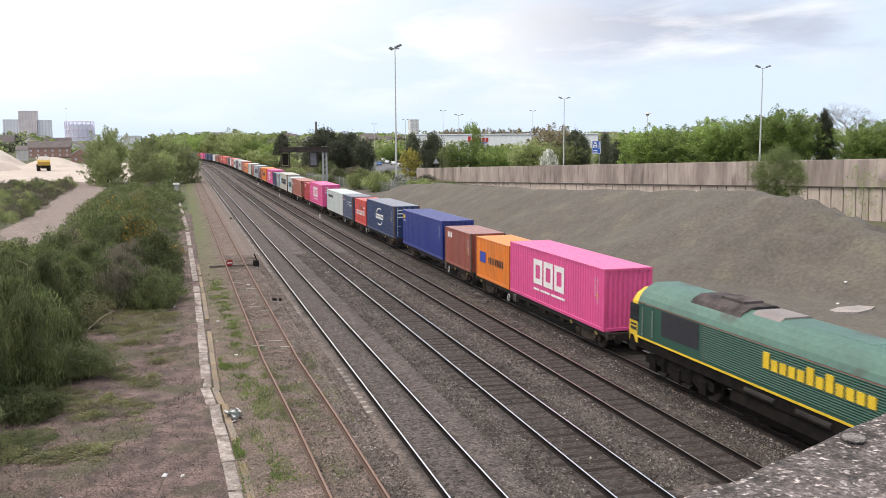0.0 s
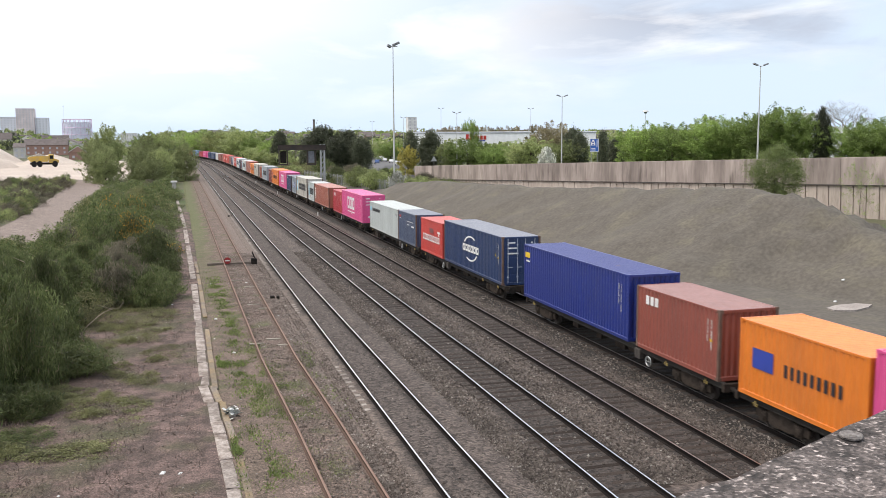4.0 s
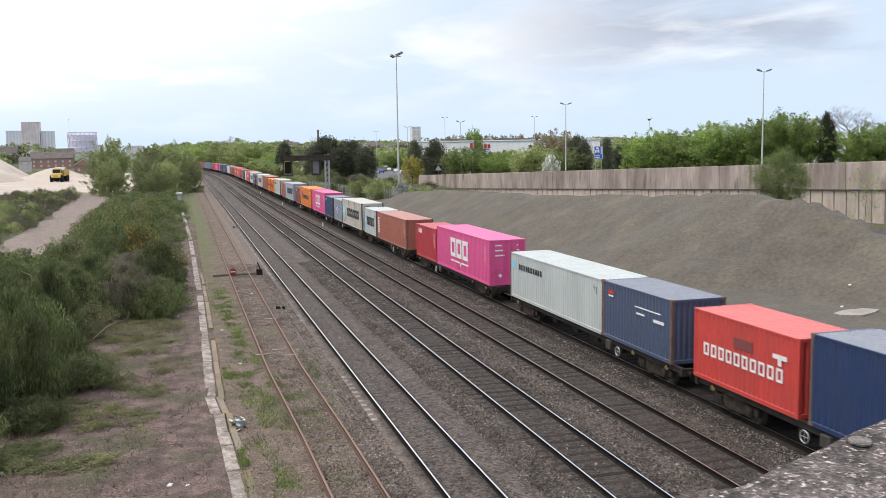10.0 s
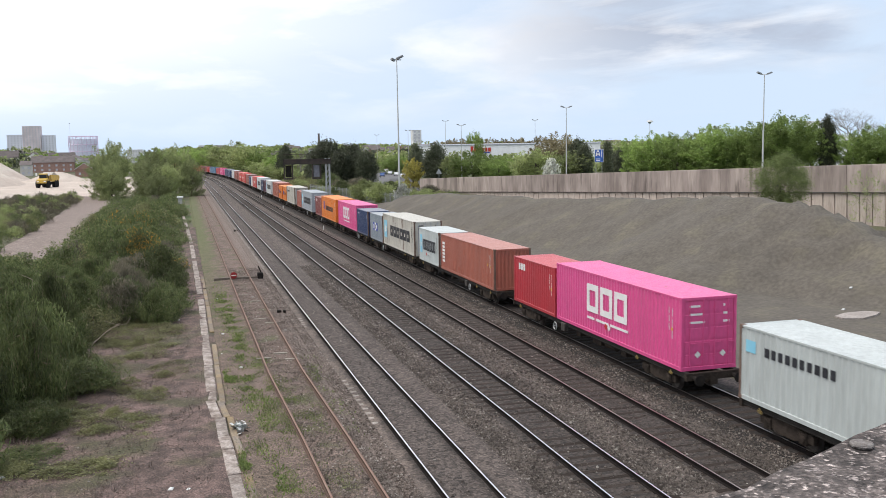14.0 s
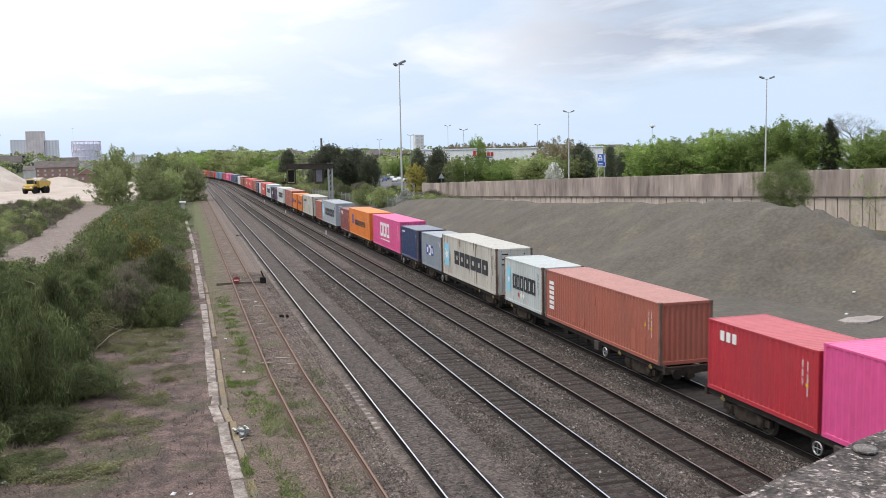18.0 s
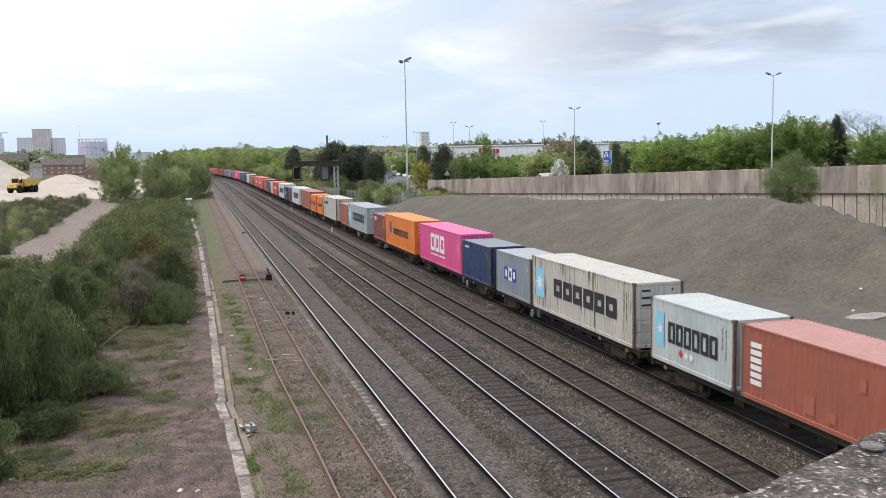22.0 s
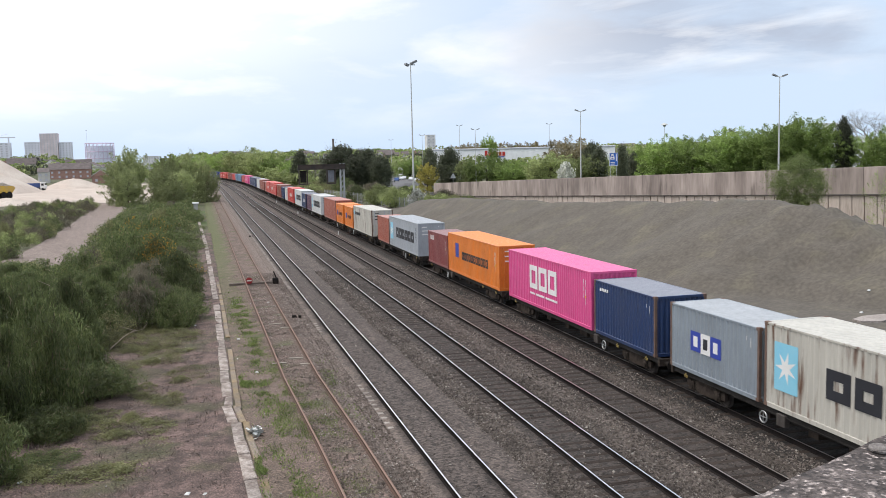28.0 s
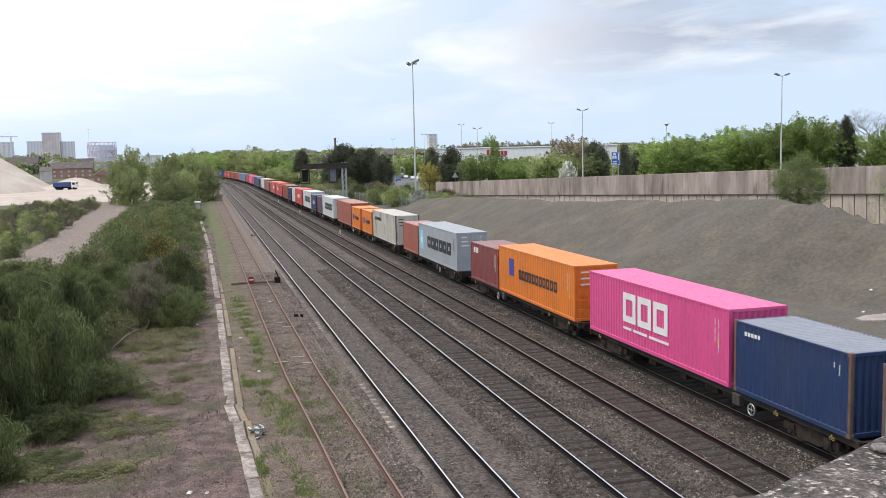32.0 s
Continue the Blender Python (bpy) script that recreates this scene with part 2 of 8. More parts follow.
# ---- mesh helpers ----
class Shape:
    """Collects corners and faces; several pieces of one part."""

    def __init__(self):
        self.v, self.f = [], []

    def add(self, verts, faces):
        o = len(self.v)
        self.v += [tuple(p) for p in verts]
        self.f += [tuple(i + o for i in q) for q in faces]
        return self

    def box(self, x0, x1, y0, y1, z0, z1, m=None):
        p = [(x, y, z) for z in (z0, z1) for y in (y0, y1) for x in (x0, x1)]
        if m:
            p = [m @ Vector(q) for q in p]
        return self.add(p, [(0, 2, 3, 1), (4, 5, 7, 6), (0, 1, 5, 4), (2, 6, 7, 3), (0, 4, 6, 2), (1, 3, 7, 5)])

    def slab(self, x0, x1, y0, y1, z0, z1, e=0.02):
        """Box with a chamfered upper edge."""
        p = [(x0, y0, z0), (x1, y0, z0), (x1, y1, z0), (x0, y1, z0), (x0, y0, z1 - e), (x1, y0, z1 - e), (x1, y1, z1 - e), (x0, y1, z1 - e),
             (x0 + e, y0 + e, z1), (x1 - e, y0 + e, z1), (x1 - e, y1 - e, z1), (x0 + e, y1 - e, z1)]
        return self.add(p, [(3, 2, 1, 0), (0, 1, 5, 4), (1, 2, 6, 5), (2, 3, 7, 6), (3, 0, 4, 7), (4, 5, 9, 8), (5, 6, 10, 9), (6, 7, 11, 10), (7, 4, 8, 11), (8, 9, 10, 11)])

    def tube(self, a, b, r0, r1=None, n=8, cap=True):
        a, b = Vector(a), Vector(b)
        r1 = r0 if r1 is None else r1
        w = (b - a).normalized()
        s = w.cross(Vector((0, 0, 1)) if abs(w.z) < 0.9 else Vector((1, 0, 0))).normalized()
        u = s.cross(w)
        ring = [(math.cos(2 * math.pi * i / n), math.sin(2 * math.pi * i / n)) for i in range(n)]
        v = [a + r0 * (c * s + d * u) for c, d in ring] + [b + r1 * (c * s + d * u) for c, d in ring]
        f = [(i, i + n, (i + 1) % n + n, (i + 1) % n) for i in range(n)]
        if cap:
            f += [tuple(range(n)), tuple(reversed(range(n, 2 * n)))]
        return self.add(v, f)

    def ring(self, c, axis, r, t, n=18, k=6):
        """Torus round an axis through c."""
        c, w = Vector(c), Vector(axis).normalized()
        s = w.cross(Vector((0, 0, 1)) if abs(w.z) < 0.9 else Vector((1, 0, 0))).normalized()
        u = s.cross(w)
        v = []
        for i in range(n):
            a = 2 * math.pi * i / n
            o = math.cos(a) * s + math.sin(a) * u
            for j in range(k):
                b = 2 * math.pi * j / k
                v.append(c + o * (r + t * math.cos(b)) + w * (t * math.sin(b)))
        f = [(i * k + j, ((i + 1) % n) * k + j, ((i + 1) % n) * k + (j + 1) % k, i * k + (j + 1) % k) for i in range(n) for j in range(k)]
        return self.add(v, f)

    def prism(self, outline, y0, y1):
        """Outline in x and z, drawn out along y."""
        n = len(outline)
        v = [(x, y0, z) for x, z in outline] + [(x, y1, z) for x, z in outline]
        f = [(i, (i + 1) % n, (i + 1) % n + n, i + n) for i in range(n)] + [tuple(reversed(range(n))), tuple(range(n, 2 * n))]
        return self.add(v, f)

    def prism_x(self, outline, x0, x1):
        """Outline in y and z, drawn out along x."""
        n = len(outline)
        v = [(x0, y, z) for y, z in outline] + [(x1, y, z) for y, z in outline]
        f = [(i, (i + 1) % n, (i + 1) % n + n, i + n) for i in range(n)] + [tuple(reversed(range(n))), tuple(range(n, 2 * n))]
        return self.add(v, f)

    def mesh(self, name, mat=None, smooth=False):
        me = bpy.data.meshes.new(name)
        me.from_pydata(self.v, [], self.f)
        me.update()
        bm = bmesh.new()
        bm.from_mesh(me)
        bmesh.ops.recalc_face_normals(bm, faces=bm.faces)
        bm.to_mesh(me)
        bm.free()
        if mat:
            me.materials.append(mat)
        if smooth:
            me.shade_smooth()
        return me

    def raw(self, name, mat=None, smooth=False):
        me = bpy.data.meshes.new(name)
        me.from_pydata(self.v, [], self.f)
        me.update()
        if mat:
            me.materials.append(mat)
        if smooth:
            me.shade_smooth()
        return me


def part(name, shape, mat, parent, label="", smooth=False):
    """One mesh under a thing; shape is a Shape or a ready mesh."""
    me = shape.mesh(name, mat, smooth) if isinstance(shape, Shape) else shape
    ob = new(name, me)
    if not isinstance(shape, Shape) and mat and (not me.materials or me.materials[0] is not mat):
        if not me.materials:
            me.materials.append(mat)
        ob.material_slots[0].link = "OBJECT"
        ob.material_slots[0].material = mat
    ob.parent = parent
    if label:
        tagged(ob, label)
    return ob


def thing(name, label, category, at=(0, 0, 0), turn=0, group="", kind=""):
    ob = new(name)
    ob.empty_display_size = 0.3
    ob.matrix_basis = pose(*at, 0, 0, turn)
    return tagged(ob, label, category, group, kind)


def solid(name, shape, mat, label="", category="", group="", kind="", at=(0, 0, 0), turn=0, smooth=False):
    ob = new(name, shape.mesh(name, mat, smooth) if isinstance(shape, Shape) else shape)
    ob.matrix_basis = pose(*at, 0, 0, turn)
    return tagged(ob, label, category, group, kind)


# ---- the line of the railway ----
BEND, BEND_RATE = 330.0, 4.1e-4


def off(y):
    """Sideways shift of the whole railway at y: straight, then a long left-hand bend."""
    d = max(0.0, y - BEND)
    return -0.5 * BEND_RATE * d * d


def slope(y):
    return -BEND_RATE * max(0.0, y - BEND)


def along(x, y, z=0.0):
    """Pose on the line: x across from the straight's zero."""
    return pose(x + off(y), y, z, 0, 0, -math.degrees(math.atan(slope(y))))


STATIONS = [-40, -10, 10, 20, 30, 40, 60, 90, 130, 180, 230, 280, 330] + [330 + 20 * i for i in range(1, 32)]
TRACKS = {"siding": 3.93, "a": 7.47, "b": 11.81, "c": 15.53, "d": 19.48}
GAUGE = 1.505


# ---- ground ----
def smooth01(a, b, v):
    t = max(0.0, min(1.0, (v - a) / (b - a)))
    return t * t * (3 - 2 * t)


def wobble(x, y, s, k=0.0):
    return noise.noise(Vector((x * s, y * s, k)))


M_GROUND = surface("rough_ground", (0.11, 0.095, 0.065), 0.95, second=(0.075, 0.085, 0.036), scale=0.12, amount=0.6, fine=5, bump=0.5, depth=0.05, third=(0.07, 0.10, 0.03), third_scale=0.05, third_at=(0.5, 0.6))


def rise(x, y):
    """The town beyond the yard stands on gently rising land; the railway keeps its level."""
    return 13.0 * smooth01(480, 1350, y) * smooth01(26, 95, abs(x - 15 - off(min(y, 1100))))


def build_ground():
    xs = [-2500, -1200, -600, -300, -230, -180, -150, -120, -100, -80, -70, -60, -50, -42, -36, -30, -26, -22, -19, -16, -13, -10, -7, -4, -1, 2, 6, 12, 18, 23, 26, 30, 36, 44, 52, 60, 70, 80, 95, 120, 160, 220, 300, 450, 700, 1200, 2500]
    ys = [-400, -150, -60, -20, 0, 15, 25, 35, 45, 55, 70, 85, 100, 120, 140, 165, 190, 220, 260, 300, 350, 420, 480, 540, 600, 660, 720, 780, 840, 900, 960, 1020, 1100, 1200, 1350, 1600, 2500, 4000]
    s = Shape()
    for y in ys:
        for x in xs:
            z = -0.42
            if x < -1 or x > 24:
                z += 0.12 * wobble(x, y, 0.07)
            z += rise(x, y)
            s.v.append((x, y, z))
    n = len(xs)
    s.f = [(j * n + i, j * n + i + 1, (j + 1) * n + i + 1, (j + 1) * n + i) for j in range(len(ys) - 1) for i in range(n - 1)]
    me = s.raw("ground", M_GROUND, True)
    tagged(new("ground", me), "brown and green rough ground beside the railway", "ground", kind="structure")


build_ground()


def ribbon(name, profile, mat, kind="structure", label="", category="", y0=-40, y1=950, step=None, wiggle=0.0):
    """A strip that follows the railway: profile of (x, z). UV: metres across and along."""
    st = [y for y in STATIONS if y0 <= y <= y1]
    if step:
        st = sorted(set(st + [y0 + step * i for i in range(int((min(y1, 120) - y0) / step))]))
    s, uv = Shape(), []
    for y in st:
        for k, (x, z) in enumerate(profile):
            dz = wiggle * wobble(x, y, 0.9, k) if 0 < k < len(profile) - 1 else 0
            dx = wiggle * 4 * wobble(x, y, 0.5, k + 9) if 0 < k < len(profile) - 1 else 0
            s.v.append((x + dx + off(y), y, z + dz))
            uv.append((x + dx, y))
    n = len(profile)
    s.f = [(j * n + i, j * n + i + 1, (j + 1) * n + i + 1, (j + 1) * n + i) for j in range(len(st) - 1) for i in range(n - 1)]
    me = s.raw(name, mat)
    lay = me.uv_layers.new(name="across")
    for lp in me.loops:
        lay.data[lp.index].uv = uv[lp.vertex_index]
    return tagged(new(name, me), label, category, kind=kind)


def ballast_material():
    """Crushed stone, browned by brake dust between and beside the rails of the running lines; darker strips along line
    a's rails; dirt and painted train shade on line d.
    """
    m = surface("ballast", (0.098, 0.079, 0.069), 0.95, second=(0.060, 0.048, 0.042), scale=0.5, amount=0.5, fine=14, bump=0.9, depth=0.05)
    nt = m.node_tree
    N, K = nt.nodes.new, nt.links.new
    b = nt.nodes["Principled BSDF"]
    base = b.inputs["Base Color"].links[0].from_socket
    uv = N("ShaderNodeUVMap"); uv.uv_map = "across"
    sep = N("ShaderNodeSeparateXYZ"); K(uv.outputs[0], sep.inputs[0])
    co = N("ShaderNodeTexCoord")
    nz = N("ShaderNodeTexNoise"); nz.inputs["Scale"].default_value = 0.7
    K(co.outputs["Object"], nz.inputs["Vector"])
    jit = N("ShaderNodeMapRange"); jit.inputs[3].default_value, jit.inputs[4].default_value = -0.25, 0.25
    K(nz.outputs["Fac"], jit.inputs[0])
    col = base
    # the last band mixes oily dirt with the train's shade, painted past the sills
    for x, half, strength, tone in ((7.47, 1.0, 0.45, (0.055, 0.044, 0.039)), (6.69, 0.16, 0.8, (0.026, 0.021, 0.019)), (8.2, 0.16, 0.8, (0.026, 0.021, 0.019)), (11.81, 1.2, 0.88, (0.034, 0.027, 0.0235)), (15.53, 1.2, 0.90, (0.034, 0.027, 0.0235)), (19.48, 1.85, 0.93, (0.016, 0.0135, 0.012))):
        d = N("ShaderNodeMath"); d.operation = "SUBTRACT"; d.inputs[1].default_value = x
        K(sep.outputs[0], d.inputs[0])
        a = N("ShaderNodeMath"); a.operation = "ABSOLUTE"; K(d.outputs[0], a.inputs[0])
        w = N("ShaderNodeMath"); w.operation = "ADD"; K(a.outputs[0], w.inputs[0]); K(jit.outputs[0], w.inputs[1])
        r = N("ShaderNodeMapRange"); r.interpolation_type = "SMOOTHSTEP"
        r.inputs[1].default_value, r.inputs[2].default_value = half - min(0.22, half * 0.7), half + min(0.28, half)
        r.inputs[3].default_value, r.inputs[4].default_value = strength, 0.0
        K(w.outputs[0], r.inputs[0])
        mx = N("ShaderNodeMix"); mx.data_type = "RGBA"; mx.inputs[7].default_value = (*tone, 1)
        K(r.outputs[0], mx.inputs[0]); K(col, mx.inputs[6]); col = mx.outputs[2]
    # stone-to-stone change of tone
    vo = N("ShaderNodeTexVoronoi"); vo.inputs["Scale"].default_value = 11.0
    K(co.outputs["Object"], vo.inputs["Vector"])
    sp = N("ShaderNodeSeparateColor"); K(vo.outputs["Color"], sp.inputs[0])
    vr = N("ShaderNodeMapRange"); vr.inputs[3].default_value, vr.inputs[4].default_value = 0.4, 1.8
    K(sp.outputs[0], vr.inputs[0])
    hs = N("ShaderNodeHueSaturation"); K(vr.outputs[0], hs.inputs["Value"]); K(col, hs.inputs["Color"])
    K(hs.outputs[0], b.inputs["Base Color"])
    return m


M_BALLAST = ballast_material()
M_CESS = surface("gravel_with_weeds", (0.165, 0.118, 0.099), 0.95, second=(0.10, 0.074, 0.058), scale=1.1, amount=0.7, fine=16, bump=0.9, depth=0.04, speckle=22.0, third=(0.085, 0.088, 0.04), third_at=(0.56, 0.70), third_scale=0.55)


def across_zone(m, x0, x1, tone, strength):
    """Another tone of gravel from x0 to x1 across the line, with a ragged edge."""
    nt = m.node_tree
    N, K = nt.nodes.new, nt.links.new
    b = nt.nodes["Principled BSDF"]
    base = b.inputs["Base Color"].links[0].from_socket
    uv = N("ShaderNodeUVMap"); uv.uv_map = "across"
    sep = N("ShaderNodeSeparateXYZ"); K(uv.outputs[0], sep.inputs[0])
    co = N("ShaderNodeTexCoord")
    nz = N("ShaderNodeTexNoise"); nz.inputs["Scale"].default_value, nz.inputs["Detail"].default_value = 1.1, 5
    K(co.outputs["Object"], nz.inputs["Vector"])
    jit = N("ShaderNodeMapRange"); jit.inputs[3].default_value, jit.inputs[4].default_value = -0.9, 0.9
    K(nz.outputs["Fac"], jit.inputs[0])
    ad = N("ShaderNodeMath"); ad.operation = "ADD"; K(sep.outputs[0], ad.inputs[0]); K(jit.outputs[0], ad.inputs[1])
    r = N("ShaderNodeMapRange"); r.interpolation_type = "SMOOTHSTEP"
    r.inputs[1].default_value, r.inputs[2].default_value, r.inputs[4].default_value = x0, x1, strength
    K(ad.outputs[0], r.inputs[0])
    vo = N("ShaderNodeTexVoronoi"); vo.inputs["Scale"].default_value = 15.0
    K(co.outputs["Object"], vo.inputs["Vector"])
    sp = N("ShaderNodeSeparateColor"); K(vo.outputs["Color"], sp.inputs[0])
    vr = N("ShaderNodeMapRange"); vr.inputs[3].default_value, vr.inputs[4].default_value = 0.5, 1.6
    K(sp.outputs[0], vr.inputs[0])
    hs = N("ShaderNodeHueSaturation"); hs.inputs["Color"].default_value = (*tone, 1)
    K(vr.outputs[0], hs.inputs["Value"])
    mx = N("ShaderNodeMix"); mx.data_type = "RGBA"
    K(r.outputs[0], mx.inputs[0]); K(base, mx.inputs[6]); K(hs.outputs[0], mx.inputs[7])
    K(mx.outputs[2], b.inputs["Base Color"])


def grass_strip(m, tone):
    """Moss and short grass between the platform edge and the siding, from 60 m on."""
    nt = m.node_tree
    N, K = nt.nodes.new, nt.links.new
    b = nt.nodes["Principled BSDF"]
    base = b.inputs["Base Color"].links[0].from_socket
    uv = N("ShaderNodeUVMap"); uv.uv_map = "across"
    sep = N("ShaderNodeSeparateXYZ"); K(uv.outputs[0], sep.inputs[0])
    co = N("ShaderNodeTexCoord")
    nz = N("ShaderNodeTexNoise"); nz.inputs["Scale"].default_value, nz.inputs["Detail"].default_value = 1.6, 6
    K(co.outputs["Object"], nz.inputs["Vector"])
    jit = N("ShaderNodeMapRange"); jit.inputs[1].default_value, jit.inputs[2].default_value, jit.inputs[3].default_value, jit.inputs[4].default_value = 0.3, 0.7, -0.8, 0.8
    K(nz.outputs["Fac"], jit.inputs[0])
    ad = N("ShaderNodeMath"); ad.operation = "ADD"; K(sep.outputs[0], ad.inputs[0]); K(jit.outputs[0], ad.inputs[1])
    r = N("ShaderNodeMapRange"); r.inputs[1].default_value, r.inputs[2].default_value, r.inputs[3].default_value, r.inputs[4].default_value = 2.2, 2.9, 1.0, 0.0
    K(ad.outputs[0], r.inputs[0])
    far = N("ShaderNodeMapRange"); far.inputs[1].default_value, far.inputs[2].default_value, far.inputs[3].default_value, far.inputs[4].default_value = 45.0, 110.0, 0.05, 0.8
    K(sep.outputs[1], far.inputs[0])
    mu = N("ShaderNodeMath"); mu.operation = "MULTIPLY"; K(r.outputs[0], mu.inputs[0]); K(far.outputs[0], mu.inputs[1])
    mx = N("ShaderNodeMix"); mx.data_type = "RGBA"; mx.inputs[7].default_value = (*tone, 1)
    K(mu.outputs[0], mx.inputs[0]); K(base, mx.inputs[6])
    K(mx.outputs[2], b.inputs["Base Color"])


grass_strip(M_CESS, (0.095, 0.112, 0.04))
across_zone(M_BALLAST, 6.75, 6.0, (0.15, 0.118, 0.10), 0.85)
across_zone(M_CESS, 4.6, 5.3, (0.16, 0.125, 0.107), 0.9)
M_SOIL = surface("bare_reddish_soil", (0.165, 0.112, 0.099), 0.95, second=(0.070, 0.050, 0.043), scale=1.5, amount=0.75, fine=18, bump=1.0, depth=0.05, speckle=30.0, third=(0.070, 0.066, 0.036), third_at=(0.5, 0.66), third_scale=0.42)
ribbon("ballast_bed", [(5.55, -0.42), (5.75, -0.24), (6.15, -0.186), (6.6, -0.15), (8.3, -0.145), (8.85, -0.15), (9.2, -0.21), (9.6, -0.30), (10.2, -0.2), (10.6, -0.155), (13.0, -0.155), (13.4, -0.22), (13.7, -0.25), (14.1, -0.19), (14.5, -0.155), (16.6, -0.155), (17.0, -0.2), (17.4, -0.26), (17.9, -0.24), (18.2, -0.16), (20.8, -0.16), (21.6, -0.2), (22.6, -0.42)],
       M_BALLAST, label="brown-grey crushed stone ballast under the running lines", category="ballast", step=1.2, wiggle=0.02)
ribbon("cess", [(0.9, -0.43), (1.3, -0.25), (2.4, -0.2), (3.1, -0.16), (4.7, -0.16), (5.3, -0.2), (5.7, -0.24)], M_CESS, label="gravel with grass and weeds around the disused siding", category="gravel", step=1.5, wiggle=0.03)
ribbon("soil", [(-9.0, -0.43), (-6, -0.3), (-3, -0.27), (-1.2, -0.25), (0.2, -0.2), (0.55, -0.19), (0.9, -0.2), (1.15, -0.27), (1.35, -0.4)], M_SOIL, label="bare reddish soil with dry stalks and moss", category="soil", y1=130, step=2, wiggle=0.05)


# ---- tracks ----
def rail_mesh(name, x0, y0, y1, tops, bend, web=None):
    prof = [(-0.07, -0.16), (0.07, -0.16), (0.07, -0.145), (0.012, -0.12), (0.012, -0.045), (0.036, -0.03), (0.036, -0.006), (0.026, 0.0), (-0.026, 0.0), (-0.036, -0.006), (-0.036, -0.03), (-0.012, -0.045), (-0.012, -0.12), (-0.07, -0.145)]
    st = [y for y in STATIONS if y0 < y < y1]
    st = [y0] + st + [y1]
    n = len(prof)
    s = Shape()
    for y in st:
        s.v += [(x0 + bend(y) + px, y, pz) for px, pz in prof]
    mats = []
    for j in range(len(st) - 1):
        for i in range(n):
            s.f.append((j * n + i, (j + 1) * n + i, (j + 1) * n + (i + 1) % n, j * n + (i + 1) % n))
            mats.append(1 if i in ((6, 7, 8) if web else (7,)) else 0)
    s.f += [tuple(range(n)), tuple(reversed(range((len(st) - 1) * n, len(st) * n)))]
    mats += [0, 0]
    me = s.raw(name, web or M_RAIL_SIDE)
    me.materials.append(tops)
    me.polygons.foreach_set("material_index", mats)
    return me


def siding_bend(y):
    return off(y) + 0.5 * (1 - smooth01(20, 46, y))


M_SLEEPER = surface("weathered_concrete", (0.33, 0.295, 0.265), 0.9, second=(0.12, 0.105, 0.09), scale=1.2, fine=12, bump=0.4, spread=0.2, coords="World")
M_SLEEPER_DARK = surface("stained_sleeper", (0.052, 0.042, 0.037), 0.9, second=(0.036, 0.029, 0.025), scale=1.2, fine=12, bump=0.4, spread=0.25, coords="World")
M_TIMBER = surface("old_timber_sleeper", (0.15, 0.125, 0.105), 0.95, second=(0.08, 0.065, 0.055), scale=2, fine=10, bump=0.6, spread=0.3, stretch=(1, 6, 6))


def railway_track(key, top, sleeper_mat, z_top, half, label, y1=900, first=16.0, near=75.0, bend=off):
    x = TRACKS[key]
    t = thing("railway_track", label, "railway track", group="railway tracks", kind="structure")
    for side in (-1, 1):
        part("rail", rail_mesh("rail", x + side * GAUGE / 2, -30, y1, top, bend, M_RAIL_OLD if key == "siding" else None), None, t)
    one = Shape().slab(-half, half, -0.125, 0.125, -0.15, 0, 0.025).mesh("sleeper", sleeper_mat)
    y, far = first, Shape()
    while y < 260:
        if y < near:
            ob = new("sleeper", one)
            ob.parent = t
            ob.matrix_basis = pose(x + bend(y) + 0.02 * wobble(y, x, 1.7), y, z_top + 0.006 * wobble(y, x, 2.3) - (0.045 if key == "a" and wobble(y, x, 0.13, 4) < 0.02 else 0.0), 0, 0, 0.8 * wobble(x, y, 0.8, 5))
        else:
            far.box(x + bend(y) - half, x + bend(y) + half, y - 0.125, y + 0.125, z_top - 0.15, z_top)
        y += 0.65
    tagged(part("sleepers", far, sleeper_mat, t), kind="stuff")
    return t


railway_track("siding", M_RAIL_RUST, M_TIMBER, -0.198, 1.25, "disused siding with rusty brown rails in weeds", y1=330, bend=siding_bend)
railway_track("a", M_RAIL_TOP, M_SLEEPER, -0.165, 1.27, "running line with bright polished rails on concrete sleepers")
railway_track("b", M_RAIL_TOP, M_SLEEPER_DARK, -0.152, 1.27, "running line with polished rails on brown-stained sleepers")
railway_track("c", M_RAIL_DULL, M_SLEEPER_DARK, -0.152, 1.27, "running line with dull rails on dark brown sleepers")
railway_track("d", M_RAIL_DULL, M_SLEEPER_DARK, -0.145, 1.27, "running line under the container train")


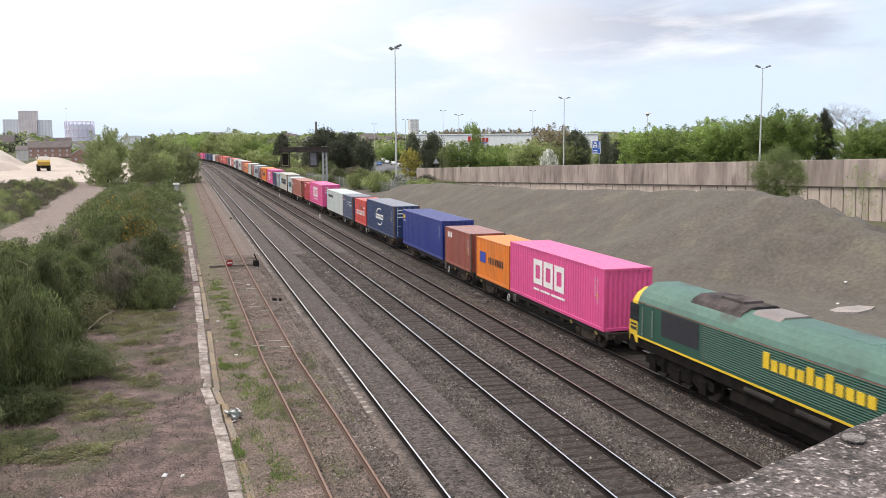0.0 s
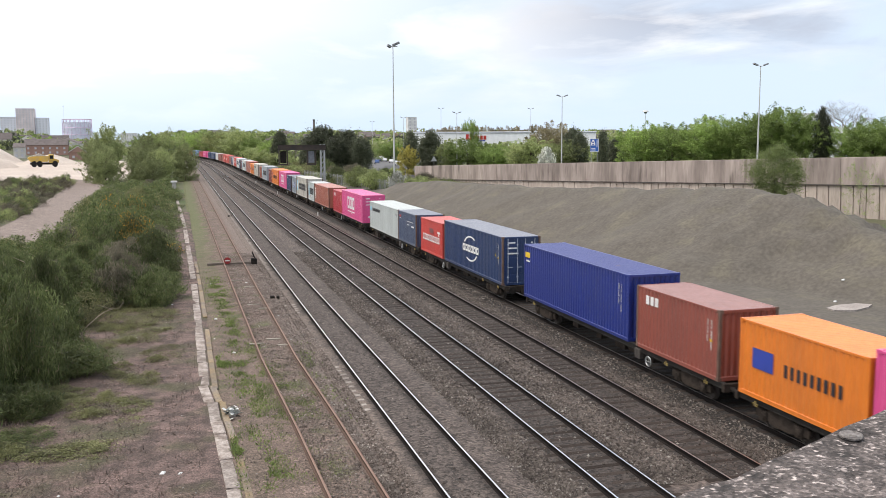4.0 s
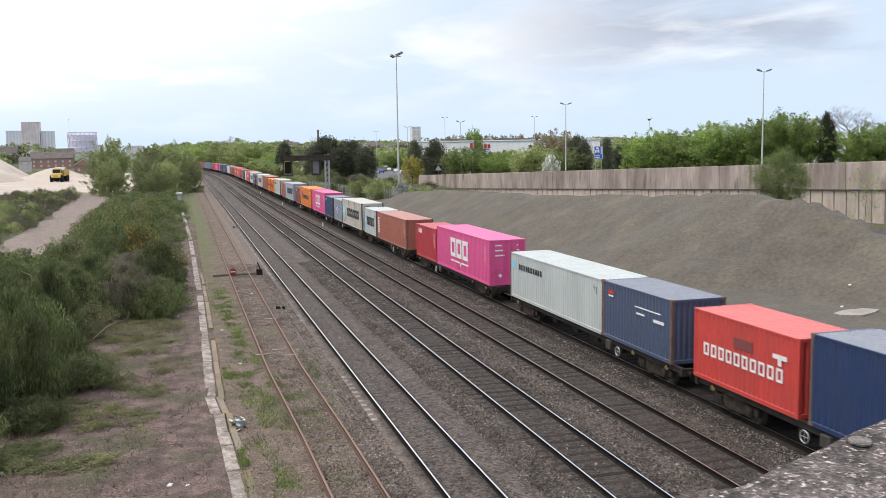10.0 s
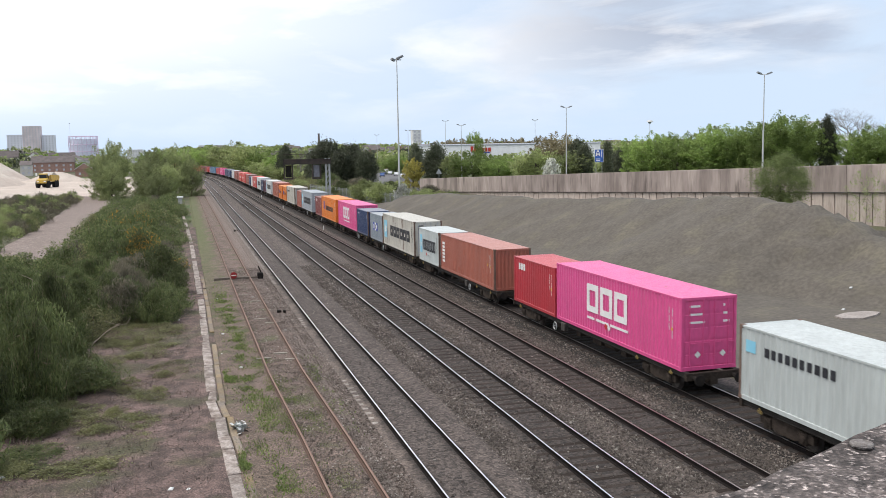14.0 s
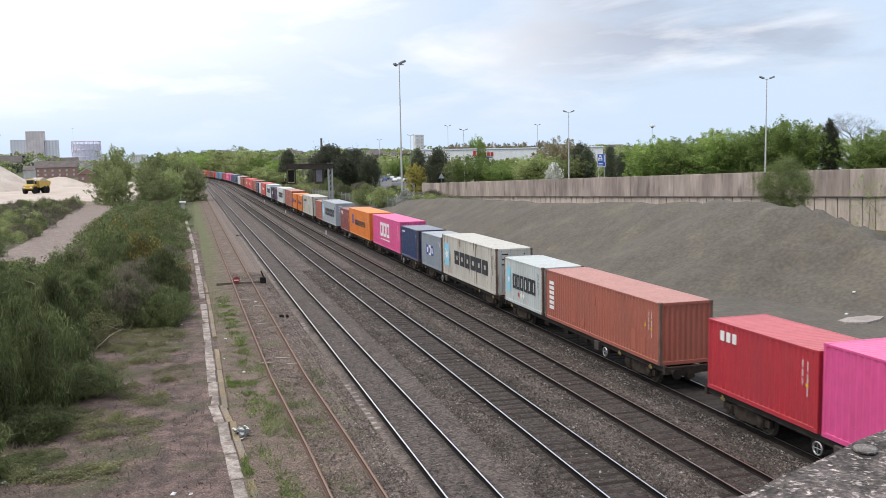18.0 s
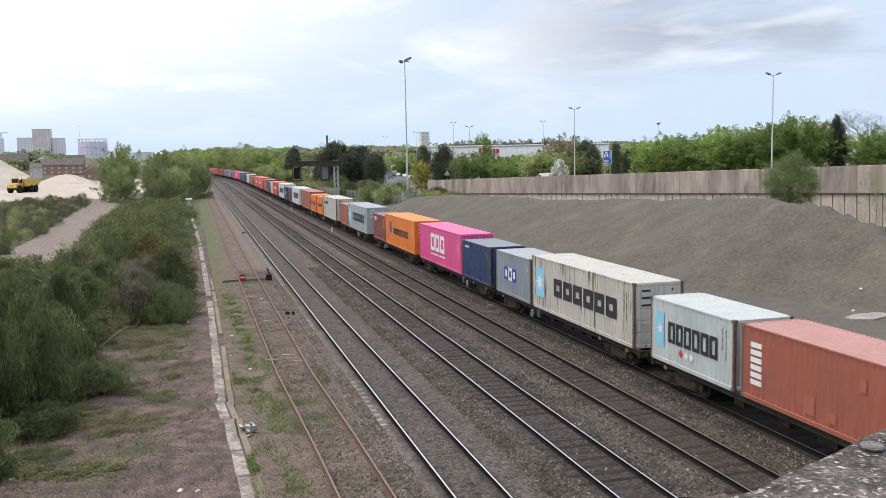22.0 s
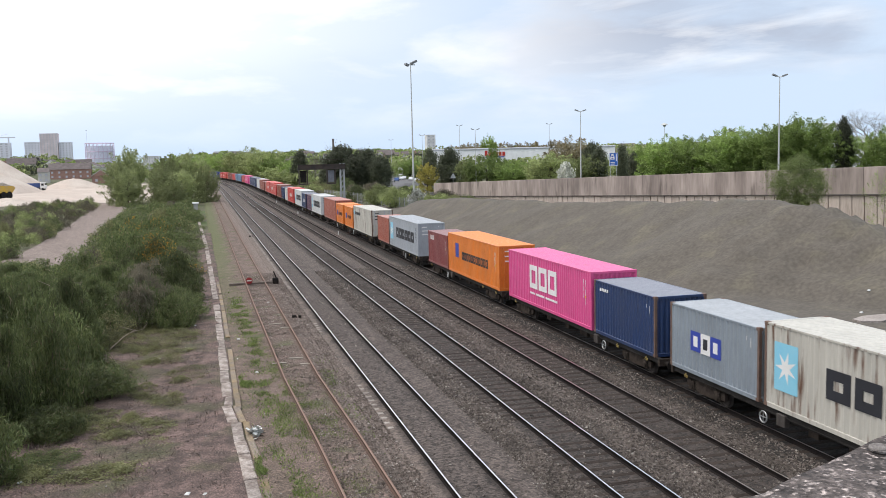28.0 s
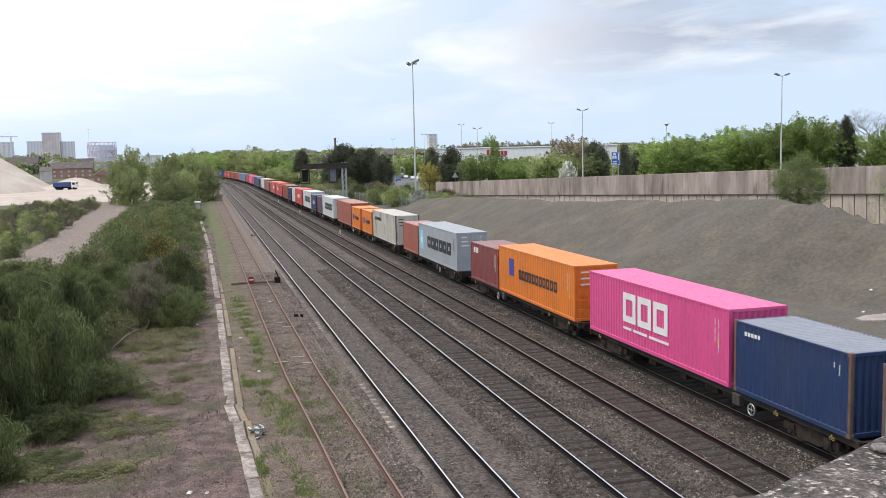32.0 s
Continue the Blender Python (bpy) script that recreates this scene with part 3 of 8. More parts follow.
# ---- old platform edge ----
def platform_edge():
    m1 = surface("pale_coping_stone", (0.37, 0.325, 0.295), 0.9, second=(0.17, 0.135, 0.115), scale=2.6, amount=0.7, fine=14, bump=0.6, spread=0.15, coords="World")
    m2 = surface("ochre_stained_concrete", (0.25, 0.185, 0.105), 0.9, second=(0.19, 0.16, 0.135), scale=0.9, amount=0.7, fine=14, bump=0.5, spread=0.2, coords="World")
    t = thing("platform_edge", "row of pale worn coping stones along an old platform edge", "platform edge", kind="structure")
    rnd = random.Random(4)
    a = []
    for k in range(6):
        hl = 1.22 if k < 4 else 0.72
        s = Shape().slab(-0.2, 0.2, -hl, hl, -0.3, 0, 0.03)
        s.v = [(x + rnd.uniform(-0.018, 0.018), y + rnd.uniform(-0.03, 0.03), z + rnd.uniform(-0.012, 0.006) * (z > -0.2)) for x, y, z in s.v]
        a.append(s.mesh("coping_stone", m1))
    b = Shape().slab(-0.12, 0.12, -1.23, 1.23, -0.3, 0, 0.025).mesh("concrete_strip", m2)
    y = 16.0

    def line(y):
        """Middle of the coping; the row jogs sideways at 35 m and bends with the line further on."""
        if y > 62.6:
            return 0.72 - 0.0058 * (y - 62.6) + off(y) - 0.72 * smooth01(95, 180, y)
        return float(np.interp(y, (16, 26.5, 29.4, 32.3, 34.8, 35.3, 39, 47, 62.6), (1.32, 1.13, 1.03, 0.90, 0.86, 0.67, 0.69, 0.71, 0.72)))

    while y < 180:
        long = rnd.random() < 0.75
        ln = 2.46 if long else 1.46
        y += ln / 2
        x, skew = line(y), -max(-4.0, min(4.0, math.degrees(math.atan(line(y + 0.5) - line(y - 0.5)))))
        if rnd.random() > 0.05:
            ob = new("coping_stone", a[rnd.randrange(4) if long else 4 + rnd.randrange(2)])
            ob.parent = t
            ob.matrix_basis = pose(x + rnd.uniform(-0.02, 0.02), y, -0.168 + rnd.uniform(-0.015, 0.012) - 0.03 * (y < 27) + 0.035 * (y > 60), 0, rnd.uniform(-1.5, 1.5), skew + rnd.uniform(-0.4, 0.4))
        if y < 75 and rnd.random() > 0.02:
            ob = new("concrete_strip", b)
            ob.parent = t
            ob.matrix_basis = pose(x + 0.4 + rnd.uniform(-0.01, 0.01), y, -0.2 + rnd.uniform(-0.015, 0.015) - 0.03 * (y < 30), 0, 0, skew + rnd.uniform(-0.5, 0.5))
        y += ln / 2 + 0.02


platform_edge()


# ---- containers ----
def paint(name, colour, worn=0.35, rust=(0.72, 0.80), rust_scale=1.3, run=0.35):
    dull = tuple(v * 0.72 + 0.02 for v in colour)
    return surface(name, colour, 0.36, second=dull, scale=0.9, amount=worn, fine=7, bump=0.08, depth=0, stretch=(1, 1, run), third=(0.13, 0.07, 0.045), third_at=rust, third_scale=rust_scale, coat=0.4)


PAINTS = {
    "pink": paint("magenta_paint", (0.68, 0.085, 0.265), 0.2), "orange": paint("orange_paint", (0.72, 0.20, 0.025)), "brown": paint("oxide_brown_paint", (0.27, 0.075, 0.055)),
    "maroon": paint("dull_maroon_paint", (0.22, 0.055, 0.055)), "blue": paint("royal_blue_paint", (0.013, 0.03, 0.2), 0.2), "navy": paint("navy_paint", (0.015, 0.038, 0.115)),
    "slate": paint("slate_blue_paint", (0.06, 0.085, 0.15)), "red": paint("red_paint_container", (0.56, 0.06, 0.05)), "crimson": paint("crimson_paint", (0.43, 0.03, 0.045)),
    "rust": paint("faded_rust_paint", (0.36, 0.11, 0.075)), "white": paint("off_white_paint", (0.62, 0.63, 0.62)), "grey": paint("pale_grey_paint", (0.50, 0.545, 0.535), 0.4, (0.68, 0.78), 3.0, 0.15),
    "dove": paint("dove_grey_paint", (0.36, 0.39, 0.425), 0.3), "cream": paint("weathered_cream_paint", (0.54, 0.52, 0.46), 0.5, (0.56, 0.68), 4.0, 0.12), "bluegrey": paint("blue_grey_paint", (0.24, 0.28, 0.32)), "steel": paint("steel_blue_paint", (0.10, 0.2, 0.33)), "purple": paint("dull_purple_paint", (0.12, 0.05, 0.085)),
}
# how far each roof colour is paled to imitate light from the sky
TOP_LIGHT = {"navy": 0.42, "slate": 0.34, "bluegrey": 0.42, "grey": 0.25, "cream": 0.15, "rust": 0.25, "red": 0.2, "crimson": 0.2, "maroon": 0.25, "brown": 0.25, "pink": 0.16, "orange": 0.12}
LIT_ROOFS = {}


def lit_roof(colour):
    """A paler copy of the side paint for the roof: light from above put into the colour."""
    if colour not in LIT_ROOFS:
        k = TOP_LIGHT.get(colour, 0.12)
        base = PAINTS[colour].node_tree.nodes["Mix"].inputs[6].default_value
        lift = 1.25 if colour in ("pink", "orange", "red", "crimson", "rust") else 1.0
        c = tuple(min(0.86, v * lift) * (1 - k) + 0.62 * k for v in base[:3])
        LIT_ROOFS[colour] = surface("toplit_" + PAINTS[colour].name, c, 0.5, second=tuple(v * 0.85 for v in c), scale=0.8, amount=0.4, fine=6, bump=0.1, depth=0, third=(0.2, 0.13, 0.1), third_at=(0.7, 0.8), third_scale=1.5)
    return LIT_ROOFS[colour]


COLOUR_WORDS = {"pink": "bright magenta", "orange": "orange", "brown": "oxide-brown", "maroon": "dull maroon", "blue": "royal blue", "navy": "navy blue", "slate": "slate-blue", "red": "red", "crimson": "crimson", "rust": "faded rust-red",
                "dove": "dove-grey", "white": "off-white", "grey": "pale grey", "cream": "weathered cream", "bluegrey": "blue-grey", "steel": "steel-blue", "purple": "dull purple"}
M_POST = surface("rusty_frame_paint", (0.16, 0.10, 0.075), 0.7, second=(0.10, 0.06, 0.045), scale=3, bump=0.3)
M_SKY_BLUE = surface("sky_blue_marking", (0.22, 0.55, 0.72), 0.5, second=(0.3, 0.6, 0.72), scale=2, amount=0.3, bump=0.05, depth=0)
M_DEEP_BLUE = surface("deep_blue_marking", (0.03, 0.06, 0.36), 0.5, scale=2, amount=0.3, bump=0.05, depth=0)
DECK = 0.966
FT40, FT20, WIDE = 12.192, 6.058, 2.438
MESHES = {}


def waves(length, z0, z1, x, inward, pitch=0.278, depth=0.028):
    """Trapezoid corrugated wall along y in the plane x; inward is the way of the depth."""
    n = max(2, int(length / pitch))
    p = length / n
    pts = []
    for i in range(n):
        y = i * p
        pts += [(x, y), (x, y + 0.26 * p), (x + inward * depth, y + 0.5 * p), (x + inward * depth, y + 0.76 * p)]
    pts.append((x, length))
    s = Shape()
    for q in pts:
        s.v += [(q[0], q[1], z0), (q[0], q[1], z1)]
    s.f = [(2 * i, 2 * i + 1, 2 * i + 3, 2 * i + 2) for i in range(len(pts) - 1)]
    return s


def container_meshes(length, high):
    key = (length, high)
    if key in MESHES:
        return MESHES[key]
    w, L, H = WIDE / 2, length, high
    d = {}
    fr, po = Shape(), Shape()
    for x in (-w, w - 0.11):
        for y in (0, L - 0.11):
            po = Shape()
            po.slab(x, x + 0.11, y, y + 0.11, 0.11, H - 0.11, 0.004)
            for z in (0, H - 0.118):
                po.slab(x - 0.006 if x < 0 else x - 0.04, x + 0.15 if x < 0 else x + 0.116, y - 0.006 if y == 0 else y - 0.06, y + 0.17 if y == 0 else y + 0.116, z, z + 0.12, 0.012)
            d["post", x < 0, y == 0] = po.mesh("corner_post")
    for x in (-w, w - 0.07):
        fr.slab(x, x + 0.07, 0.15, L - 0.15, 0.0, 0.15, 0.01)
        fr.slab(x, x + 0.07, 0.15, L - 0.15, H - 0.085, H - 0.012, 0.01)
    for y in (0.0, L - 0.1):
        fr.slab(-w + 0.11, w - 0.11, y, y + 0.1, 0.0, 0.15, 0.01)
        fr.slab(-w + 0.11, w - 0.11, y, y + 0.1, H - 0.12, H - 0.005, 0.01)
    d["frame"] = fr.mesh("frame")
    d["side_near"] = Shape.raw(waves(L - 0.22, 0.14, H - 0.07, -w + 0.012, 1), "side_panel")
    d["side_far"] = Shape.raw(waves(L - 0.22, 0.14, H - 0.07, w - 0.012, -1), "side_panel")
    # roof: shallow cross ribs
    n = int((L - 0.3) / 0.21)
    p, ro = (L - 0.3) / n, Shape()
    pts = []
    for i in range(n):
        y = 0.15 + i * p
        pts += [(y, H - 0.03), (y + 0.3 * p, H - 0.03), (y + 0.5 * p, H - 0.01), (y + 0.8 * p, H - 0.01)]
    pts.append((L - 0.15, H - 0.03))
    for y, z in pts:
        ro.v += [(-w + 0.05, y, z), (w - 0.05, y, z)]
    ro.f = [(2 * i, 2 * i + 1, 2 * i + 3, 2 * i + 2) for i in range(len(pts) - 1)]
    ro.box(-w + 0.05, w - 0.05, 0.02, 0.15, H - 0.05, H - 0.012).box(-w + 0.05, w - 0.05, L - 0.15, L - 0.02, H - 0.05, H - 0.012)
    d["roof"] = ro.raw("roof")
    # blind end: corrugated across
    e = Shape()
    n = 9
    p = (WIDE - 0.22) / n
    pts = []
    for i in range(n):
        x = -w + 0.11 + i * p
        pts += [(x, 0.02), (x + 0.26 * p, 0.02), (x + 0.5 * p, 0.065), (x + 0.76 * p, 0.065)]
    pts.append((w - 0.11, 0.02))
    for x, y in pts:
        e.v += [(x, y, 0.14), (x, y, H - 0.1)]
    e.f = [(2 * i, 2 * i + 1, 2 * i + 3, 2 * i + 2) for i in range(len(pts) - 1)]
    d["end"] = e.raw("end_wall")
    dr = Shape()
    wd = w - 0.125
    zs = [0.15 + (H - 0.27) * k / 5 for k in range(6)]
    dr.box(-wd / 2 - 0.0, wd / 2, 0.035, 0.06, 0.15, H - 0.12)
    for k in range(5):
        dr.slab(-wd / 2 + 0.05, wd / 2 - 0.05, 0.022, 0.04, zs[k] + 0.05, zs[k + 1] - 0.05, 0.006)
    d["door"] = dr.mesh("door")
    d["bar"] = Shape().tube((0, 0.0, 0.12), (0, 0.0, H - 0.1), 0.02, n=6).box(-0.05, 0.05, -0.02, 0.02, 0.45, 0.52).box(-0.05, 0.05, -0.02, 0.02, H - 0.5, H - 0.43).box(-0.02, 0.28, -0.025, 0.0, 1.05, 1.09).mesh("locking_bar")
    fl = Shape().box(-w + 0.08, w - 0.08, 0.1, L - 0.1, 0.09, 0.13)
    for k in range(int(L / 0.6)):
        fl.box(-w + 0.08, w - 0.08, 0.2 + 0.6 * k, 0.26 + 0.6 * k, 0.02, 0.09)
    d["floor"] = fl.mesh("underfloor")
    MESHES[key] = d
    return d


def marking(parent, kind, L, H):
    """Plain bars and shapes of the makers' marks on the side that faces the camera; y runs from the leading end back."""
    x = -WIDE / 2 - 0.003

    def bar(y0, y1, z0, z1, mat, name="marking"):
        part(name, Shape().box(x, x + 0.006, y0, y1, z0, z1), mat, parent)

    def hollow(n, y0, y1, z0, z1, mat, fill, stroke):
        """A row of plain upright frames in place of large lettering."""
        p = (y1 - y0) / n
        for i in range(n):
            a = y0 + i * p + 0.5 * p * (1 - fill)
            b, k = a + p * fill, stroke * p * fill
            s = Shape().box(x, x + 0.006, a, a + k, z0, z1).box(x, x + 0.006, b - k, b, z0, z1)
            s.box(x, x + 0.006, a + k, b - k, z1 - k, z1).box(x, x + 0.006, a + k, b - k, z0, z0 + k)
            part("lettering_frame", s, mat, parent)

    def letters(n, y0, y1, z0, z1, mat, fill=0.62):
        p = (y1 - y0) / n
        if n > 12:
            bar(y0, y1, z0, z1, mat, "lettering_bar")
            return
        for i in range(n):
            a = y0 + i * p + 0.5 * p * (1 - fill)
            bar(a, a + p * fill, z0, z1, mat, "lettering_bar")

    if kind == "three_block":
        hollow(3, 0.36 * L, 0.71 * L, 0.35 * H, 0.81 * H, M_WHITE, 0.86, 0.24)
        for a, b in ((0.36, 0.50), (0.515, 0.62), (0.635, 0.70)):
            bar(a * L, b * L, 0.23 * H, 0.27 * H, M_WHITE, "lettering_bar")
        for yy in (-0.5, 0.62) if 100 < parent["q"] < 140 else ():
            part("placard", Shape().add([(yy - 0.14, -0.004, 0.62), (yy, -0.004, 0.76), (yy + 0.14, -0.004, 0.62), (yy, -0.004, 0.48)], [(0, 1, 2, 3)]), M_WHITE, parent)
    elif kind == "star":
        k = 0.855 if L > 8 else 0.82
        bar(k * L, (k + 0.10) * L, 0.24 * H, 0.80 * H, M_SKY_BLUE, "blue_square")
        s = Shape()
        c, r = Vector((x - 0.004, (k + 0.05) * L, 0.52 * H)), 0.047 * L
        for j in range(7):
            a = 2 * math.pi * j / 7
            t = c + Vector((0, math.cos(a) * r, math.sin(a) * r))
            u, v = Vector((0, math.cos(a + 0.45) * r * 0.35, math.sin(a + 0.45) * r * 0.35)), Vector((0, math.cos(a - 0.45) * r * 0.35, math.sin(a - 0.45) * r * 0.35))
            s.add([c, c + u, t, c + v], [(0, 1, 2, 3)])
        part("white_star", s, M_WHITE, parent)
        hollow(6, (0.13 if L > 8 else 0.17) * L, (0.75 if L > 8 else 0.77) * L, 0.35 * H, 0.68 * H, M_BLACK, 0.86, 0.3)
        if L < 8:
            for yy, mt in ((0.60, M_RED), (0.53, M_WHITE), (0.47, M_WHITE)):
                a = 0.16
                part("hazard_label", Shape().add([(x - 0.004, yy * L - a, 0.24 * H), (x - 0.004, yy * L, 0.24 * H + a), (x - 0.004, yy * L + a, 0.24 * H), (x - 0.004, yy * L, 0.24 * H - a)], [(0, 1, 2, 3)]), mt, parent)
    elif kind == "dark_row":
        letters(10, 0.60 * L, 0.89 * L, 0.66 * H, 0.78 * H, M_BLACK, 0.62)
        bar(0.925 * L, 0.97 * L, 0.66 * H, 0.82 * H, M_SKY_BLUE, "blue_square")
    elif kind == "emblem_row":
        hollow(11, 0.19 * L, 0.70 * L, 0.40 * H, 0.60 * H, M_BLACK, 0.8, 0.3)
        bar(0.765 * L, 0.835 * L, 0.42 * H, 0.78 * H, M_DEEP_BLUE, "blue_emblem")
    elif kind == "emblem_short":
        letters(9, 0.16 * L, 0.62 * L, 0.42 * H, 0.58 * H, M_BLACK, 0.5)
        bar(0.70 * L, 0.88 * L, 0.40 * H, 0.66 * H, M_DEEP_BLUE, "blue_emblem")
    elif kind == "arc":
        hollow(6, 0.36 * L, 0.64 * L, 0.44 * H, 0.60 * H, M_WHITE, 0.86, 0.28)
        for z, sgn in ((0.66 * H, 1), (0.38 * H, -1)):
            s = Shape()
            for k in range(8):
                a0, a1 = math.pi * (0.15 + 0.55 * k / 8), math.pi * (0.15 + 0.55 * (k + 1) / 8)
                r0, r1 = 0.11 * L, 0.125 * L
                f = 0.55
                q = [(x, 0.5 * L + r0 * math.cos(a0) * sgn, z - 0.14 * H * sgn + sgn * f * r0 * math.sin(a0)), (x, 0.5 * L + r1 * math.cos(a0) * sgn, z - 0.14 * H * sgn + sgn * f * r1 * math.sin(a0)),
                     (x, 0.5 * L + r1 * math.cos(a1) * sgn, z - 0.14 * H * sgn + sgn * f * r1 * math.sin(a1)), (x, 0.5 * L + r0 * math.cos(a1) * sgn, z - 0.14 * H * sgn + sgn * f * r0 * math.sin(a1))]
                s.add(q, [(0, 1, 2, 3)])
            part("white_arc", s, M_WHITE, parent)
    elif kind == "broad_row":
        hollow(10, 0.12 * L, 0.9 * L, 0.37 * H, 0.55 * H, M_WHITE, 0.72, 0.26)
        bar(0.1 * L, 0.22 * L, 0.66 * H, 0.72 * H, M_WHITE)
        bar(0.145 * L, 0.175 * L, 0.58 * H, 0.66 * H, M_WHITE)
        bar(0.40 * L, 0.58 * L, 0.62 * H, 0.76 * H, PAINTS["maroon"], "dark_emblem")
    elif kind == "top_corner":
        letters(3, 0.70 * L, 0.88 * L, 0.74 * H, 0.88 * H, M_WHITE, 0.7)
    elif kind == "upright_row":
        for k in range(6):
            bar(0.905 * L, 0.955 * L, H * (0.22 + 0.1 * k), H * (0.29 + 0.1 * k), M_WHITE, "lettering_bar")
    elif kind == "three_panel":
        bar(0.62 * L, 0.74 * L, 0.36 * H, 0.66 * H, M_DEEP_BLUE, "blue_panel")
        bar(0.51 * L, 0.618 * L, 0.36 * H, 0.66 * H, M_WHITE, "white_panel")
        bar(0.39 * L, 0.508 * L, 0.36 * H, 0.66 * H, M_DEEP_BLUE, "blue_panel")
        part("lettering_bar", Shape().box(x - 0.004, x + 0.006, 0.655 * L, 0.705 * L, 0.43 * H, 0.59 * H), M_WHITE, parent)
        part("lettering_bar", Shape().box(x - 0.004, x + 0.006, 0.425 * L, 0.475 * L, 0.43 * H, 0.59 * H), M_WHITE, parent)
        part("lettering_bar", Shape().box(x - 0.004, x + 0.006, 0.54 * L, 0.59 * L, 0.43 * H, 0.59 * H), M_BLACK, parent)
    elif kind == "small_row":
        letters(5, 0.74 * L, 0.90 * L, 0.82 * H, 0.875 * H, M_WHITE, 0.7)
    elif kind == "small_label":
        bar(0.82 * L, 0.92 * L, 0.80 * H, 0.86 * H, M_RED, "red_label")
        bar(0.83 * L, 0.91 * L, 0.75 * H, 0.775 * H, M_WHITE)
        bar(0.36 * L, 0.48 * L, 0.60 * H, 0.63 * H, M_WHITE)
        bar(0.10 * L, 0.24 * L, 0.56 * H, 0.61 * H, M_WHITE)
        bar(0.14 * L, 0.50 * L, 0.71 * H, 0.73 * H, M_WHITE, "lettering_bar")
    elif kind == "tarp":
        bar(0.93 * L, 0.985 * L, 0.76 * H, 0.86 * H, M_YELLOW, "yellow_panel")
        bar(0.93 * L, 0.975 * L, 0.68 * H, 0.71 * H, M_WHITE)
    elif kind == "white":
        letters(6, 0.25 * L, 0.62 * L, 0.40 * H, 0.62 * H, M_WHITE, 0.6)
    # small data block by the leading end
    if kind in ("three_block", "star", "dark_row", "arc", "three_panel", "upright_row", "top_corner", "small_row", "tarp", "emblem_row"):
        ink = M_BLACK if kind in ("star", "dark_row") else M_WHITE
        for k, (z0, z1) in enumerate(((0.70, 0.86), (0.78, 0.86)) if kind in ("small_row", "three_panel", "dark_row") else ((0.40, 0.86), (0.52, 0.86))):
            y, n = 0.03 * L + 0.3 + 0.24 * k, 3 if z1 - z0 > 0.3 else 1
            for i in range(n):
                a, b = z0 + (z1 - z0) * i / n, z0 + (z1 - z0) * (i + 0.8) / n
                part("data_bar", Shape().box(x, x + 0.006, y, y + 0.034, a * H, b * H), ink, parent, "small painted characters as a plain bar")
        if kind in ("three_block", "upright_row", "top_corner", "arc", "emblem_row"):
            bar(0.03 * L + 0.28, 0.03 * L + 0.40, 0.52 * H, 0.56 * H, M_YELLOW, "yellow_label")
            if kind in ("upright_row", "arc"):
                part("warning_label", Shape().add([(x - 0.003, 0.03 * L + 0.75, 0.56 * H), (x - 0.003, 0.03 * L + 0.95, 0.56 * H), (x - 0.003, 0.03 * L + 0.85, 0.56 * H + 0.18)], [(0, 1, 2)]), M_YELLOW, parent)
    if kind == "upright_row":
        faded = surface("patch_of_newer_red_paint", (0.385, 0.117, 0.079), 0.5, second=(0.37, 0.112, 0.076), scale=2, bump=0.1, depth=0)
        for y0, y1, z0, z1 in ((0.68, 0.725, 0.12, 0.34), (0.60, 0.63, 0.12, 0.25), (0.17, 0.20, 0.10, 0.46), (0.10, 0.125, 0.10, 0.36), (0.50, 0.525, 0.62, 0.76)):
            bar(y0 * L, y1 * L, z0 * H, z1 * H, faded, "repainted_patch")
    if kind == "three_block" and 100 < parent["q"] < 140:
        for yy, mt in ((0.535, M_RED), (0.51, M_WHITE)):
            part("hazard_label", Shape().add([(x - 0.004, yy * L - 0.16, 0.2 * H), (x - 0.004, yy * L, 0.2 * H + 0.16), (x - 0.004, yy * L + 0.16, 0.2 * H), (x - 0.004, yy * L, 0.2 * H - 0.16)], [(0, 1, 2, 3)]), mt, parent)


